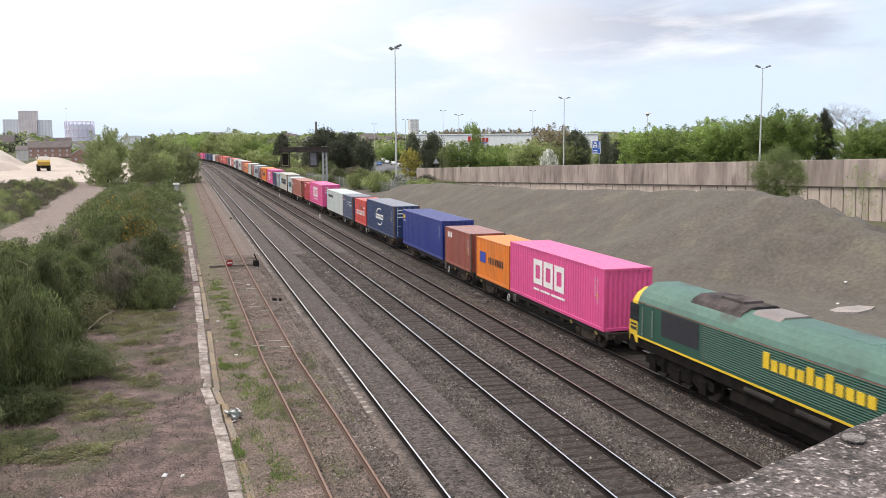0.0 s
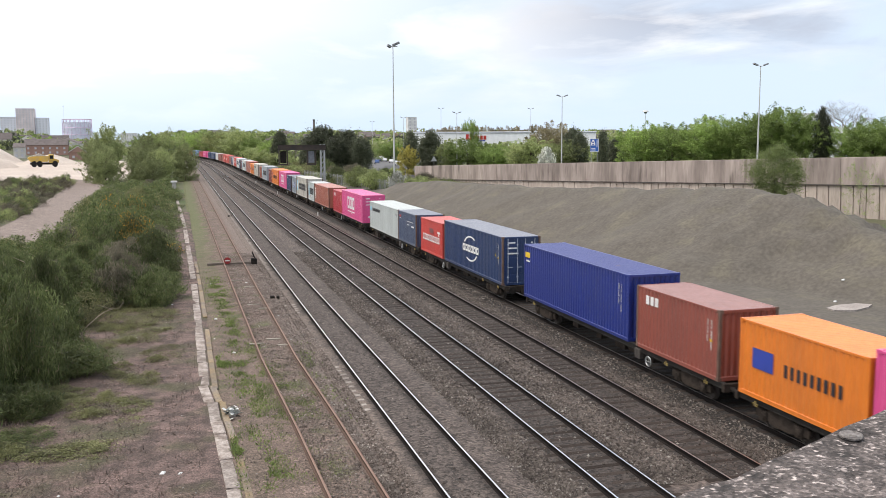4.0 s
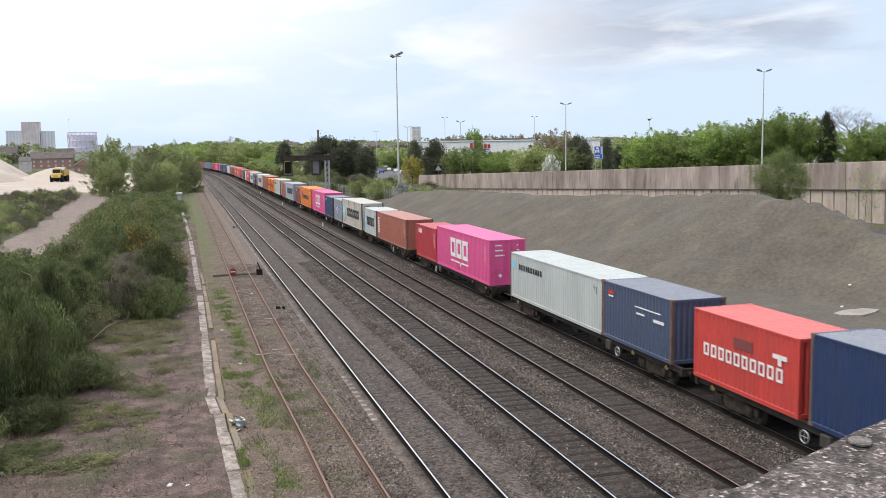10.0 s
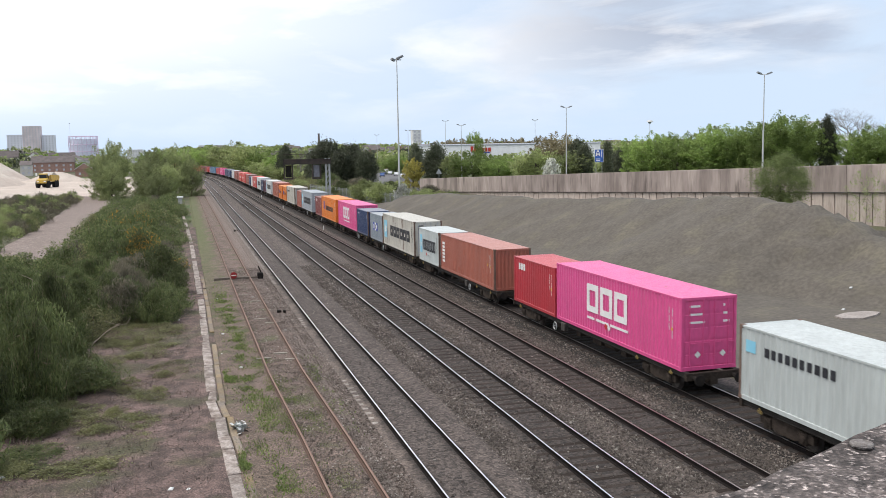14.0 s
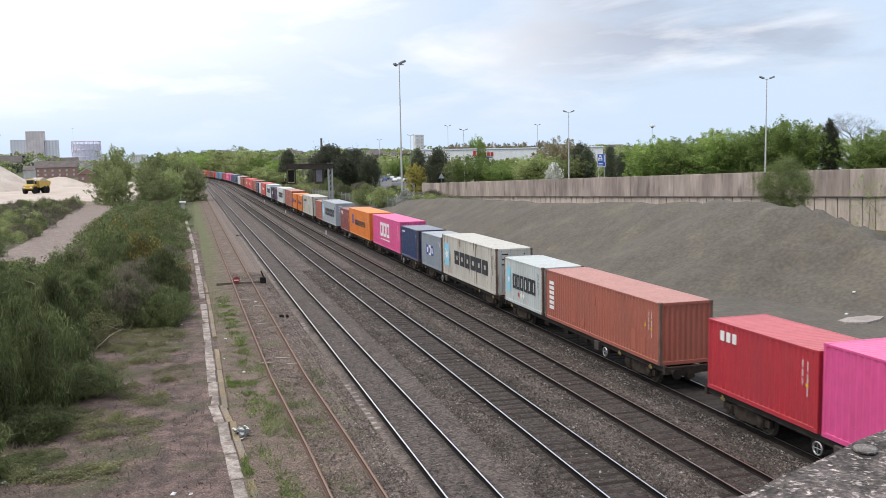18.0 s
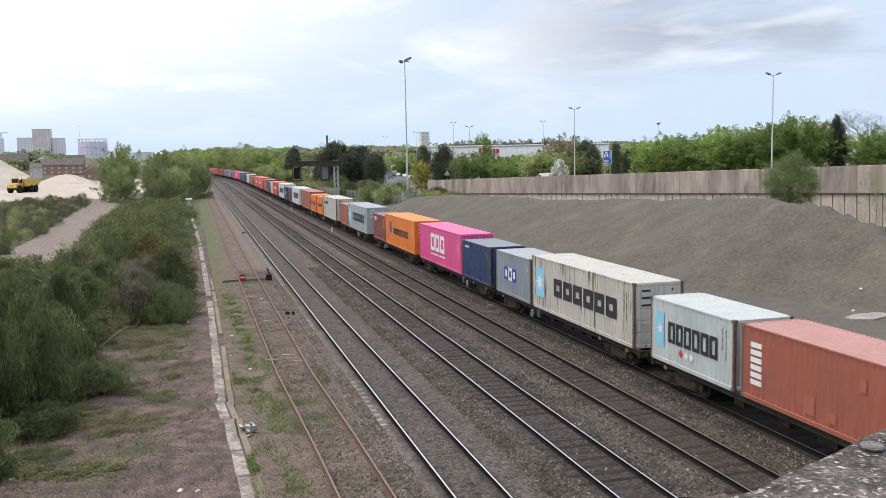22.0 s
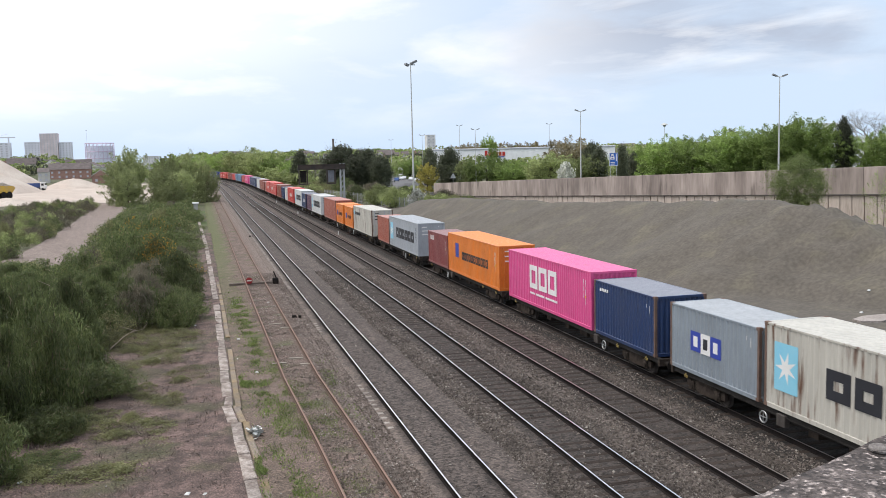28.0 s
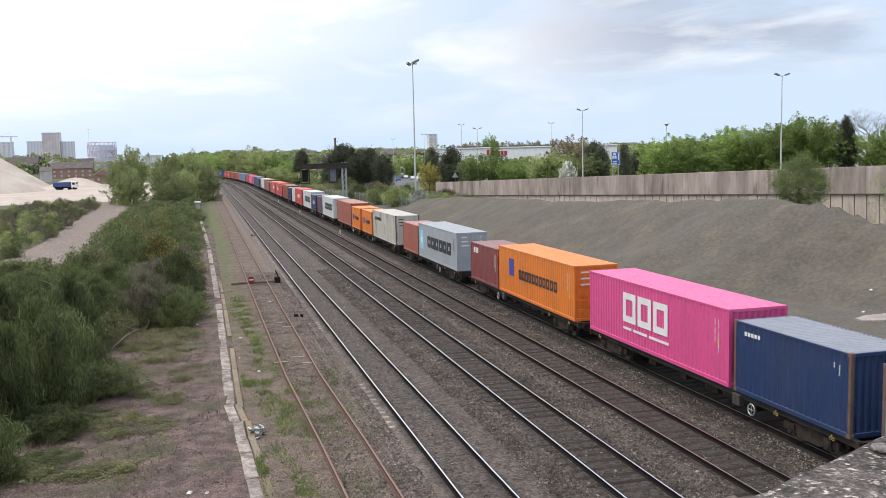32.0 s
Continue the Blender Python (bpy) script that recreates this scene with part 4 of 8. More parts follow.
def container(q, length, high, colour, mark, doors_lead, detail):
    size = "forty-foot" if length > 8 else "twenty-foot"
    tall = "tall " if high > 2.8 else ""
    ob = thing("shipping_container", "%s%s %s corrugated steel shipping container on a flat wagon" % (tall, size, COLOUR_WORDS[colour]), "shipping container", group="containers on the train")
    d, m = container_meshes(length, high), PAINTS[colour]
    frame_mat = M_POST if colour in ("cream", "grey", "bluegrey", "navy", "brown", "slate", "rust") and detail else m
    part("frame", d["frame"], m, ob)
    for sx in (True, False):
        for sy in (True, False):
            part("corner_post", d["post", sx, sy], frame_mat, ob)
    a = part("side_panel", d["side_near"], m, ob)
    a.location.y = 0.11
    a = part("side_panel", d["side_far"], m, ob)
    a.location.y = 0.11
    part("roof", d["roof"], lit_roof(colour), ob, "ribbed roof with light from above painted into its paler colour")
    part("underfloor", d["floor"], M_DARK, ob)
    for lead in (True, False):
        turn = pose(0, 0, 0) if lead else pose(0, length, 0, 0, 0, 180)
        if lead == doors_lead:
            for sx in (-1, 1):
                dd = part("door", d["door"], m, ob)
                dd.matrix_basis = turn @ pose(sx * (WIDE / 2 - 0.115) / 2, 0, 0)
                if detail and lead:
                    for bx in (-0.3, 0.3):
                        b = part("locking_bar", d["bar"], m if colour in ("orange", "grey", "pink", "dove") else M_LOCK, dd)
                        b.location = (bx, 0.0, 0)
                    for k in range(3):
                        part("door_label", Shape().box(-0.12 + 0.2 * sx, 0.16 + 0.1 * k, 0.012, 0.02, high * (0.86 - 0.11 * k), high * (0.89 - 0.11 * k)), M_BLACK if colour in ("grey", "cream", "white") else M_WHITE, dd)
        else:
            e = part("end_wall", d["end"], m, ob)
            e.matrix_basis = turn
    ob["q"] = q
    if mark:
        marking(ob, mark, length, high)
    return ob


# ---- wagons ----
def wagon_parts(length):
    sill = Shape().box(-0.05, 0.05, 0, length, DECK - 0.2, DECK - 0.02).box(-0.09, 0.09, 0, length, DECK - 0.03, DECK - 0.002).box(-0.08, 0.08, 0, length, DECK - 0.215, DECK - 0.195)
    sill.box(-0.03, 0.03, 4.2, length - 4.2, DECK - 0.27, DECK - 0.2)
    c = Shape().box(-0.16, 0.16, -0.1, length + 0.1, DECK - 0.5, DECK - 0.12)
    for k in range(8):
        y = length * (k + 0.5) / 8
        c.box(-1.1, 1.1, y - 0.08, y + 0.08, DECK - 0.2, DECK - 0.06)
    for y, w in ((5.6, 0.5), (8.3, 0.9), (10.4, 0.5), (13.0, 0.6)):
        c.box(-0.95, -0.5, y - w / 2, y + w / 2, 0.42, DECK - 0.2)
    c.tube((-0.75, 6.6, 0.55), (-0.75, 7.6, 0.55), 0.16, n=10).tube((0.3, 4.4, 0.5), (0.3, length - 4.4, 0.5), 0.03, n=5)
    for y in (0.0, length):
        c.box(-1.2, 1.2, y - 0.08, y + 0.08, DECK - 0.3, DECK - 0.012)
    return sill.mesh("side_sill", M_SILL), c.mesh("centre_beam", M_BOGIE)


def bogie_meshes():
    f = Shape()
    for sx in (-1, 1):
        f.prism_x([(-1.35, 0.36), (-1.35, 0.62), (-0.7, 0.66), (-0.45, 0.72), (0.45, 0.72), (0.7, 0.66), (1.35, 0.62), (1.35, 0.36), (0.75, 0.36), (0.45, 0.24), (-0.45, 0.24), (-0.75, 0.36)], sx * 1.0 - 0.07, sx * 1.0 + 0.07)
        for y in (-0.9, 0.9):
            f.box(sx * 1.0 - 0.13, sx * 1.0 + 0.13, y - 0.17, y + 0.17, 0.27, 0.62)
            f.tube((sx * 1.05, y, 0.43), (sx * 1.17, y, 0.43), 0.15, 0.12, n=12)
            f.tube((sx * 1.0, y - 0.28, 0.40), (sx * 1.0, y - 0.28, 0.66), 0.09).tube((sx * 1.0, y + 0.28, 0.40), (sx * 1.0, y + 0.28, 0.66), 0.09)
    f.box(-1.0, 1.0, -0.2, 0.2, 0.4, 0.62)
    prof = [(0.36, 0.08), (0.46, 0.0), (0.46, -0.035), (0.425, -0.04), (0.42, -0.14), (0.36, -0.14), (0.34, -0.10), (0.13, -0.08), (0.11, -0.16), (0.0, -0.16)]
    n, w = 24, Shape()
    prof = [(0.0, 0.02), (0.36, 0.02)] + prof[1:]
    for r, x in prof:
        w.v += [(x, r * math.cos(2 * math.pi * k / n), r * math.sin(2 * math.pi * k / n)) for k in range(n)]
    w.f = [(j * n + k, j * n + (k + 1) % n, (j + 1) * n + (k + 1) % n, (j + 1) * n + k) for j in range(len(prof) - 1) for k in range(n)]
    axle = Shape().tube((-0.72, 0, 0), (0.72, 0, 0), 0.08).mesh("axle", M_WHEEL)
    return f.mesh("bogie_frame", M_BOGIE), w.mesh("wheel", M_WHEEL), axle


BOGIE, WHEEL, AXLE = bogie_meshes()
WAGON_LEN = 18.9
SILL, CENTRE = wagon_parts(WAGON_LEN)
HANDWHEEL = Shape().ring((0, 0, 0), (1, 0, 0), 0.20, 0.024).tube((0, -0.2, 0), (0, 0.2, 0), 0.014).tube((0, 0, -0.2), (0, 0, 0.2), 0.014).mesh("handbrake_wheel", M_STEEL)
LEVER = Shape().ring((0, -0.06, -0.1), (1, 0, 0), 0.05, 0.014, 10, 5).ring((0, 0.07, -0.1), (1, 0, 0), 0.05, 0.014, 10, 5).box(-0.02, 0.01, -0.03, 0.03, -0.12, 0.02).mesh("yellow_lever", M_HOOK)
CABINET = Shape().slab(-0.1, 0.1, -0.22, 0.22, -0.4, 0.0, 0.02).mesh("brake_box", M_WHEEL)
BUFFER = Shape().tube((0, 0, 0), (0, -0.42, 0), 0.1).tube((0, -0.42, 0), (0, -0.46, 0), 0.22, n=14).mesh("buffer", M_DARK)


def wagon(q, index):
    ob = thing("flat_wagon", "dark steel container flat wagon on two bogies", "railway wagon", group="wagons of the train")
    for sx in (-1.08, 1.08):
        part("side_sill", SILL, M_SILL, ob).location = (sx, 0, 0)
    part("centre_beam", CENTRE, M_BOGIE, ob)
    for y in (2.3, WAGON_LEN - 2.3):
        b = part("bogie", BOGIE, M_BOGIE, ob)
        b.location = (0, y, 0)
        for dy in (-0.9, 0.9):
            part("axle", AXLE, M_WHEEL, b).location = (0, dy, 0.43)
            part("wheel", WHEEL, M_WHEEL, b).matrix_basis = pose(-0.68, dy, 0.43)
            part("wheel", WHEEL, M_WHEEL, b).matrix_basis = pose(0.68, dy, 0.43, 0, 0, 180)
    h = part("handbrake_wheel", HANDWHEEL, M_STEEL, ob, "pale ring-shaped hand wheel")
    h.location = (-1.27, 5.2 if index % 2 else 12.6, 0.55)
    k = part("brake_box", CABINET, M_WHEEL, ob)
    k.location = (-1.14, 6.2 if index % 2 else 11.7, DECK - 0.1)
    for y in (1.1, 3.9, WAGON_LEN - 1.1):
        v = part("yellow_lever", LEVER, M_HOOK, ob)
        v.location = (-1.2, y, DECK - 0.12)
    for sx in (-0.87, 0.87):
        a = part("buffer", BUFFER, M_DARK, ob)
        a.location = (sx, -0.05, DECK - 0.2)
    ob["q"] = q
    return ob


HC, LOW = 2.896, 2.591
# leading edge of each load along the train; length, height, colour, mark
LOADS = [
    (36.8, "L", HC, "pink", "three_block"), (49.2, "S", LOW, "orange", "emblem_short"), (56.5, "S", LOW, "brown", "top_corner"), (63.25, "L", HC, "blue", "tarp"),
    (79.0, "L", HC, "navy", "arc"), (91.7, "S", LOW, "red", "broad_row"), (99.4, "S", LOW, "slate", "small_label"), (105.5, "L", LOW, "grey", "dark_row"),
    (121.5, "L", HC, "pink", "three_block"), (133.9, "S", LOW, "crimson", "top_corner"), (143.5, "L", LOW, "rust", "upright_row"), (156.15, "S", LOW, "grey", "star"),
    (163.75, "L", HC, "cream", "star"), (176.25, "S", LOW, "bluegrey", "three_panel"), (183.6, "S", LOW, "navy", "small_row"), (190.0, "L", HC, "pink", "three_block"),
    (204.1, "L", HC, "orange", "emblem_row"), (216.5, "S", LOW, "maroon", "top_corner"), (226.3, "L", HC, "dove", "star"), (238.8, "S", LOW, "rust", ""),
    (248.3, "L", HC, "cream", "dark_row"), (261.4, "S", LOW, "orange", "emblem_short"), (269.0, "S", LOW, "orange", "emblem_short"), (275.6, "L", HC, "rust", ""),
    (291.6, "L", HC, "white", "star"), (304.4, "S", LOW, "purple", ""), (312.6, "S", LOW, "navy", "white"), (319.2, "L", HC, "white", "star"),
    (334.2, "L", HC, "red", "white"), (346.8, "S", LOW, "white", ""), (355.6, "S", LOW, "navy", ""), (362.2, "L", HC, "brown", ""),
]
FAR_COLOURS = [(408, "red"), (443, "brown"), (453, "white"), (464, "slate"), (491, "navy"), (525, "pink"), (542, "crimson"), (578, "steel"), (598, "red"), (624, "maroon"), (665, "red"), (708, "blue"), (725, "white"), (1000, "red")]
WAGONS = [36.5, 56.2, 78.7, 98.7, 121.2, 143.2, 163.3, 183.3, 203.8, 226.0, 248.0, 268.7, 291.3, 312.3, 333.9, 355.3]
q_next = 377.0
while q_next < 800:
    WAGONS.append(q_next)
    long_first = len(WAGONS) % 2 == 0
    for k, kind in enumerate(("L", "S") if long_first else ("S", "L")):
        q0 = q_next + 0.3 + (0 if k == 0 else 12.4 if long_first else 6.3)
        tone = next(c for lim, c in FAR_COLOURS if q0 + 4 < lim)
        LOADS.append((q0, kind, HC if kind == "L" else LOW, tone, "white" if tone in ("red", "pink", "blue") and kind == "L" else ""))
    q_next += 20.3 if len(WAGONS) % 2 else 22.1
TRAIN = [wagon(q, i) for i, q in enumerate(WAGONS)]
TRAIN += [container(q, FT40 if k == "L" else FT20, h, c, mk, mk in ("arc", "star", "three_block", "dark_row", "emblem_row", "") and k == "L" and c != "rust" and q > 40 and not 185 < q < 195, q < 320) for q, k, h, c, mk in LOADS]


# ---- locomotive ----
def locomotive():
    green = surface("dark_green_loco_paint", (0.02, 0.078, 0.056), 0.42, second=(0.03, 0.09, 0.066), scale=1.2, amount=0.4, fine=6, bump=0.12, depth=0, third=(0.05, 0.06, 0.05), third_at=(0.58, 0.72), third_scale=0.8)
    # roof green is lighter than the sides: overhead light painted in, plus stains
    roofg = surface("toplit_green_roof", (0.075, 0.165, 0.13), 0.5, second=(0.06, 0.125, 0.10), scale=0.7, amount=0.5, fine=6, bump=0.2, depth=0, third=(0.055, 0.06, 0.055), third_at=(0.58, 0.72), third_scale=0.5)
    soot = surface("sooty_exhaust_panels", (0.045, 0.04, 0.04), 0.75, second=(0.15, 0.125, 0.12), scale=1.5, bump=0.3)
    t = thing("locomotive", "dark green diesel freight locomotive with yellow cab end and stripe", "locomotive", group="")
    L = 21.2
    w = 1.32
    shoulder = [(-w, 2.98), (-1.24, 3.2), (-1.07, 3.42), (-0.82, 3.61), (-0.5, 3.74), (0.5, 3.74), (0.82, 3.61), (1.07, 3.42), (1.24, 3.2), (w, 2.98)]
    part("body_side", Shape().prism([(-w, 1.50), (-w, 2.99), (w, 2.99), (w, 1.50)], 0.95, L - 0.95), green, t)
    part("roof", Shape().prism([(x * 0.998, z) for x, z in shoulder], 0.98, L - 0.98), roofg, t, "dark green rounded roof, its colour lightened for light from above")
    for y0, y1, sg in ((0.95, 0.0, -1), (L - 0.95, L, 1)):
        # cab end: upright lower face, windscreen raked back, edge rounded into side and roof
        side = [(1.2, 0.0), (1.75, 0.02), (2.15, 0.06), (2.95, 0.24), (3.25, 0.36), (3.5, 0.5)]
        wide = [1.26, 1.28, 1.28, 1.24, 1.12, 0.86]
        v, n = [], len(side)
        for (z, back), ww in zip(side, wide):
            zz = z
            v += [(-ww * 1.03, y0, zz), (-ww, y1 - sg * (back + 0.14), zz), (-ww + 0.16, y1 - sg * back, zz), (ww - 0.16, y1 - sg * back, zz), (ww, y1 - sg * (back + 0.14), zz), (ww * 1.03, y0, zz)]
        f = [(6 * r + c, 6 * r + c + 1, 6 * r + c + 7, 6 * r + c + 6) for r in range(n - 1) for c in range(5)]
        f += [tuple(range(6)), tuple(6 * (n - 1) + c for c in range(6)), tuple(6 * r for r in range(n)) + tuple(6 * r + 5 for r in reversed(range(n)))]
        c = part("cab_end", Shape().add(v, f), M_YELLOW, t, "warning yellow cab end")
        for sx in (-1, 1):
            e = sg * 0.012
            part("windscreen", Shape().add([(sx * 0.07, y1 - sg * 0.08 + e, 2.24), (sx * 1.06, y1 - sg * 0.08 + e, 2.24), (sx * 1.0, y1 - sg * 0.235 + e, 2.92), (sx * 0.07, y1 - sg * 0.235 + e, 2.92)], [(0, 1, 2, 3)]), M_GLASS, c)
            part("marker_lamp", Shape().tube((sx * 0.85, y1 - sg * 0.02, 1.62), (sx * 0.85, y1 + sg * 0.03, 1.62), 0.11, n=12), M_GLASS, c)
        part("gangway_box", Shape().slab(-0.5, 0.5, min(y1, y1 + sg * 0.06), max(y1, y1 + sg * 0.06), 1.3, 1.55, 0.02), M_DARK, c)
        part("cab_side_window", Shape().box(-w - 0.006, -w + 0.08, min(y0 - sg * 0.12, y0 + sg * 0.66), max(y0 - sg * 0.12, y0 + sg * 0.66), 2.12, 2.84), M_GLASS, c)
        part("cab_vent", Shape().box(-w - 0.004, -w + 0.08, min(y0 + sg * 0.08, y0 + sg * 0.6), max(y0 + sg * 0.08, y0 + sg * 0.6), 1.72, 1.84).box(-w - 0.004, -w + 0.08, min(y0 + sg * 0.08, y0 + sg * 0.6), max(y0 + sg * 0.08, y0 + sg * 0.6), 1.92, 2.0), M_BLACK, c)
    for y in (L - 1.85,):
        part("cab_door", Shape().slab(-w - 0.012, -w + 0.02, y - 0.3, y + 0.3, 1.55, 2.95, 0.01), green, t)
        part("handrail", Shape().tube((-w - 0.06, y - 0.42, 1.65), (-w - 0.06, y - 0.42, 2.8), 0.02, n=6), M_STEEL, t)
        part("handrail", Shape().tube((-w - 0.06, y + 0.38, 1.65), (-w - 0.06, y + 0.38, 2.8), 0.02, n=6), M_STEEL, t)
    part("intake_grille", Shape().box(-w - 0.015, -w + 0.02, L - 5.6, L - 2.9, 1.9, 2.9), M_BLACK, t, "black air intake grille")
    slat = Shape().add([(-w - 0.002, 3.6, 0), (-w - 0.002, L - 5.8, 0), (-w - 0.016, L - 5.8, 0.035), (-w - 0.016, 3.6, 0.035), (-w - 0.002, 3.6, 0.06), (-w - 0.002, L - 5.8, 0.06)], [(0, 1, 2, 3), (3, 2, 5, 4)]).mesh("louvre")
    for k in range(16):
        part("louvre", slat, green, t).location = (0, 0, 1.64 + k * 0.083)
    for k in range(12):
        y = L - 9.5 - k * 0.43
        part("lettering_bar", Shape().box(-w - 0.04, -w - 0.017, y - 0.32, y, 2.22, 2.58 + (0.18 if k in (0, 5, 7) else 0)), M_YELLOW, t)
    part("yellow_stripe", Shape().box(-w - 0.012, w + 0.012, 0.9, L - 0.9, 1.46, 1.54), M_YELLOW, t)
    part("roof_stripe", Shape().box(-w - 0.006, -w + 0.02, 0.95, L - 0.95, 2.945, 2.975), surface("faded_red_line", (0.30, 0.12, 0.10), 0.5), t)
    part("exhaust_housing", Shape().prism([(-1.0, 3.45), (-0.85, 3.66), (-0.5, 3.83), (0.5, 3.83), (0.85, 3.66), (1.0, 3.45)], L - 7.6, L - 4.4).box(-0.4, 0.4, L - 7.0, L - 5.6, 3.8, 3.92), soot, t, "soot-stained exhaust housing")
    part("exhaust_housing", Shape().prism([(-0.8, 3.58), (-0.5, 3.8), (0.5, 3.8), (0.8, 3.58)], L - 9.4, L - 7.9), surface("pale_roof_panel", (0.25, 0.22, 0.21), 0.6, second=(0.18, 0.15, 0.14), scale=1.2), t)
    for y in (3.2, 5.5, 7.8):
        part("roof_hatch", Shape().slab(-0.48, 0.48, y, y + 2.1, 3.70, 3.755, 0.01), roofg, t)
    # underframe black deepened to hold the shade below the body
    shade_black = surface("shade_black_underframe", (0.009, 0.0085, 0.0085), 0.9, 0.0, (0.02, 0.017, 0.015), scale=2, fine=20, bump=0.3)
    part("underframe", Shape().box(-w + 0.03, w - 0.03, 0.25, L - 0.25, 1.05, 1.47), shade_black, t)
    part("fuel_tank", Shape().prism([(-1.22, 1.05), (-1.28, 0.6), (-1.12, 0.32), (-0.85, 0.2), (0.85, 0.2), (1.12, 0.32), (1.28, 0.6), (1.22, 1.05)], 7.2, 13.6), shade_black, t)
    for y in (11.9, 9.2):
        part("air_reservoir", Shape().tube((-1.26, y - 0.8, 1.2), (-1.26, y + 0.8, 1.2), 0.12, n=10), M_SILL, t)
    fr = Shape()
    for sx in (-1, 1):
        fr.prism_x([(-2.5, 0.5), (-2.5, 0.85), (-1.5, 1.0), (1.5, 1.0), (2.5, 0.85), (2.5, 0.5), (1.4, 0.6), (0.6, 0.42), (-0.6, 0.42), (-1.4, 0.6)], sx * 1.1 - 0.1, sx * 1.1 + 0.1)
        for y in (-1.85, 0, 1.85):
            fr.box(sx * 1.1 - 0.17, sx * 1.1 + 0.17, y - 0.24, y + 0.24, 0.3, 0.82)
        for y in (-0.95, 0.95):
            fr.tube((sx * 1.2, y, 0.45), (sx * 1.2, y, 1.05), 0.16).tube((sx * 1.18, y - 0.7, 0.35), (sx * 1.18, y + 0.3, 0.9), 0.05)
    ws = Shape().tube((-0.95, 0, 0), (0.95, 0, 0), 0.09)
    for sx in (-1, 1):
        ws.tube((sx * 0.66, 0, 0), (sx * 0.82, 0, 0), 0.52, n=24)
    wm = ws.mesh("wheelset", M_WHEEL)
    fm = fr.mesh("bogie_frame", shade_black)
    for y in (4.0, L - 4.0):
        b = part("bogie", fm, shade_black, t)
        b.location = (0, y, 0)
        for dy in (-1.85, 0, 1.85):
            w1 = part("wheelset", wm, M_WHEEL, b)
            w1.location = (0, dy, 0.53)
    for y in (0.0, L):
        for sx in (-0.87, 0.87):
            bf = part("buffer", BUFFER, M_DARK, t)
            bf.matrix_basis = pose(sx, y, 1.06, 0, 0, 0 if y == 0 else 180)
        k = 0.35 if y == 0 else -0.35
        part("buffer_beam", Shape().slab(-1.2, 1.2, y + k - 0.3, y + k + 0.3, 0.78, 1.3, 0.03), M_DARK, t)
    t["q"] = 13.2
    return t


LOCO = locomotive()


# ---- bridge that the camera stands on ----
def bridge():
    stone = surface("weathered_stone_coping", (0.165, 0.138, 0.128), 0.95, second=(0.05, 0.042, 0.039), scale=24, amount=0.72, fine=170, bump=1.0, depth=0.01, speckle=190.0, third=(0.36, 0.31, 0.29), third_at=(0.57, 0.64), third_scale=85)
    t = thing("bridge_parapet", "weathered grey stone parapet of a road bridge over the railway", "parapet", kind="structure", at=(0.56, 0.89, 0), turn=24.0)
    x = -8.0
    rnd = random.Random(3)
    while x < 14:
        s = Shape()
        n, m = 22, 12
        ln = 1.45
        for j in range(m + 1):
            for i in range(n + 1):
                u, v = i / n, j / m
                px, py = x + u * ln, -0.45 + v * 0.45
                edge = min(v, 1 - v) * 0.45
                z = 9.262 - 0.03 * max(0, 1 - edge / 0.05) ** 2 + 0.012 * noise.noise(Vector((px * 7, py * 7, 1))) + 0.006 * noise.noise(Vector((px * 25, py * 25, 2)))
                s.v.append((px, py, z))
        s.f = [(j * (n + 1) + i, j * (n + 1) + i + 1, (j + 1) * (n + 1) + i + 1, (j + 1) * (n + 1) + i) for j in range(m) for i in range(n)]
        b = len(s.v)
        s.add([(x, -0.45, 8.98), (x + ln, -0.45, 8.98), (x + ln, 0, 8.98), (x, 0, 8.98)], [(3, 2, 1, 0)])
        top = lambda i, j: j * (n + 1) + i
        s.f += [tuple([b, b + 1] + [top(i, 0) for i in range(n, -1, -1)]), tuple([b + 2, b + 3] + [top(i, m) for i in range(0, n + 1)]),
                tuple([b + 1, b + 2] + [top(n, j) for j in range(m, -1, -1)]), tuple([b + 3, b] + [top(0, j) for j in range(0, m + 1)])]
        part("coping_stone", s, stone, t)
        x += ln + 0.012
    part("parapet_wall", Shape().box(-8, 14, -0.40, -0.05, 7.6, 8.98), stone, t)
    d = thing("bridge_deck", "grey road bridge deck on brick piers above the tracks", "bridge", kind="structure", at=(0.56, 0.89, 0), turn=24.0)
    asphalt = surface("asphalt", (0.06, 0.06, 0.06), 0.9, scale=1, fine=30, bump=0.6)
    part("deck", Shape().box(-30, 40, -9.0, -0.06, 7.2, 7.62), asphalt, d)
    for px in (-9.5, 26):
        part("pier", Shape().slab(px, px + 1.2, -8.5, -0.6, -0.6, 7.2, 0.03), stone, d)


bridge()


# ---- heap of ballast waste between the train and the retaining wall ----
CREST_Y = (34, 40, 45, 49.5, 52.5, 55, 58, 62, 66, 72, 85, 98, 110, 135, 150, 157, 166, 176)
CREST_Z = (-0.4, 0.6, 1.9, 3.05, 3.9, 4.75, 5.45, 5.5, 5.4, 5.15, 4.5, 3.95, 3.66, 3.07, 2.4, 1.9, 0.5, -0.4)


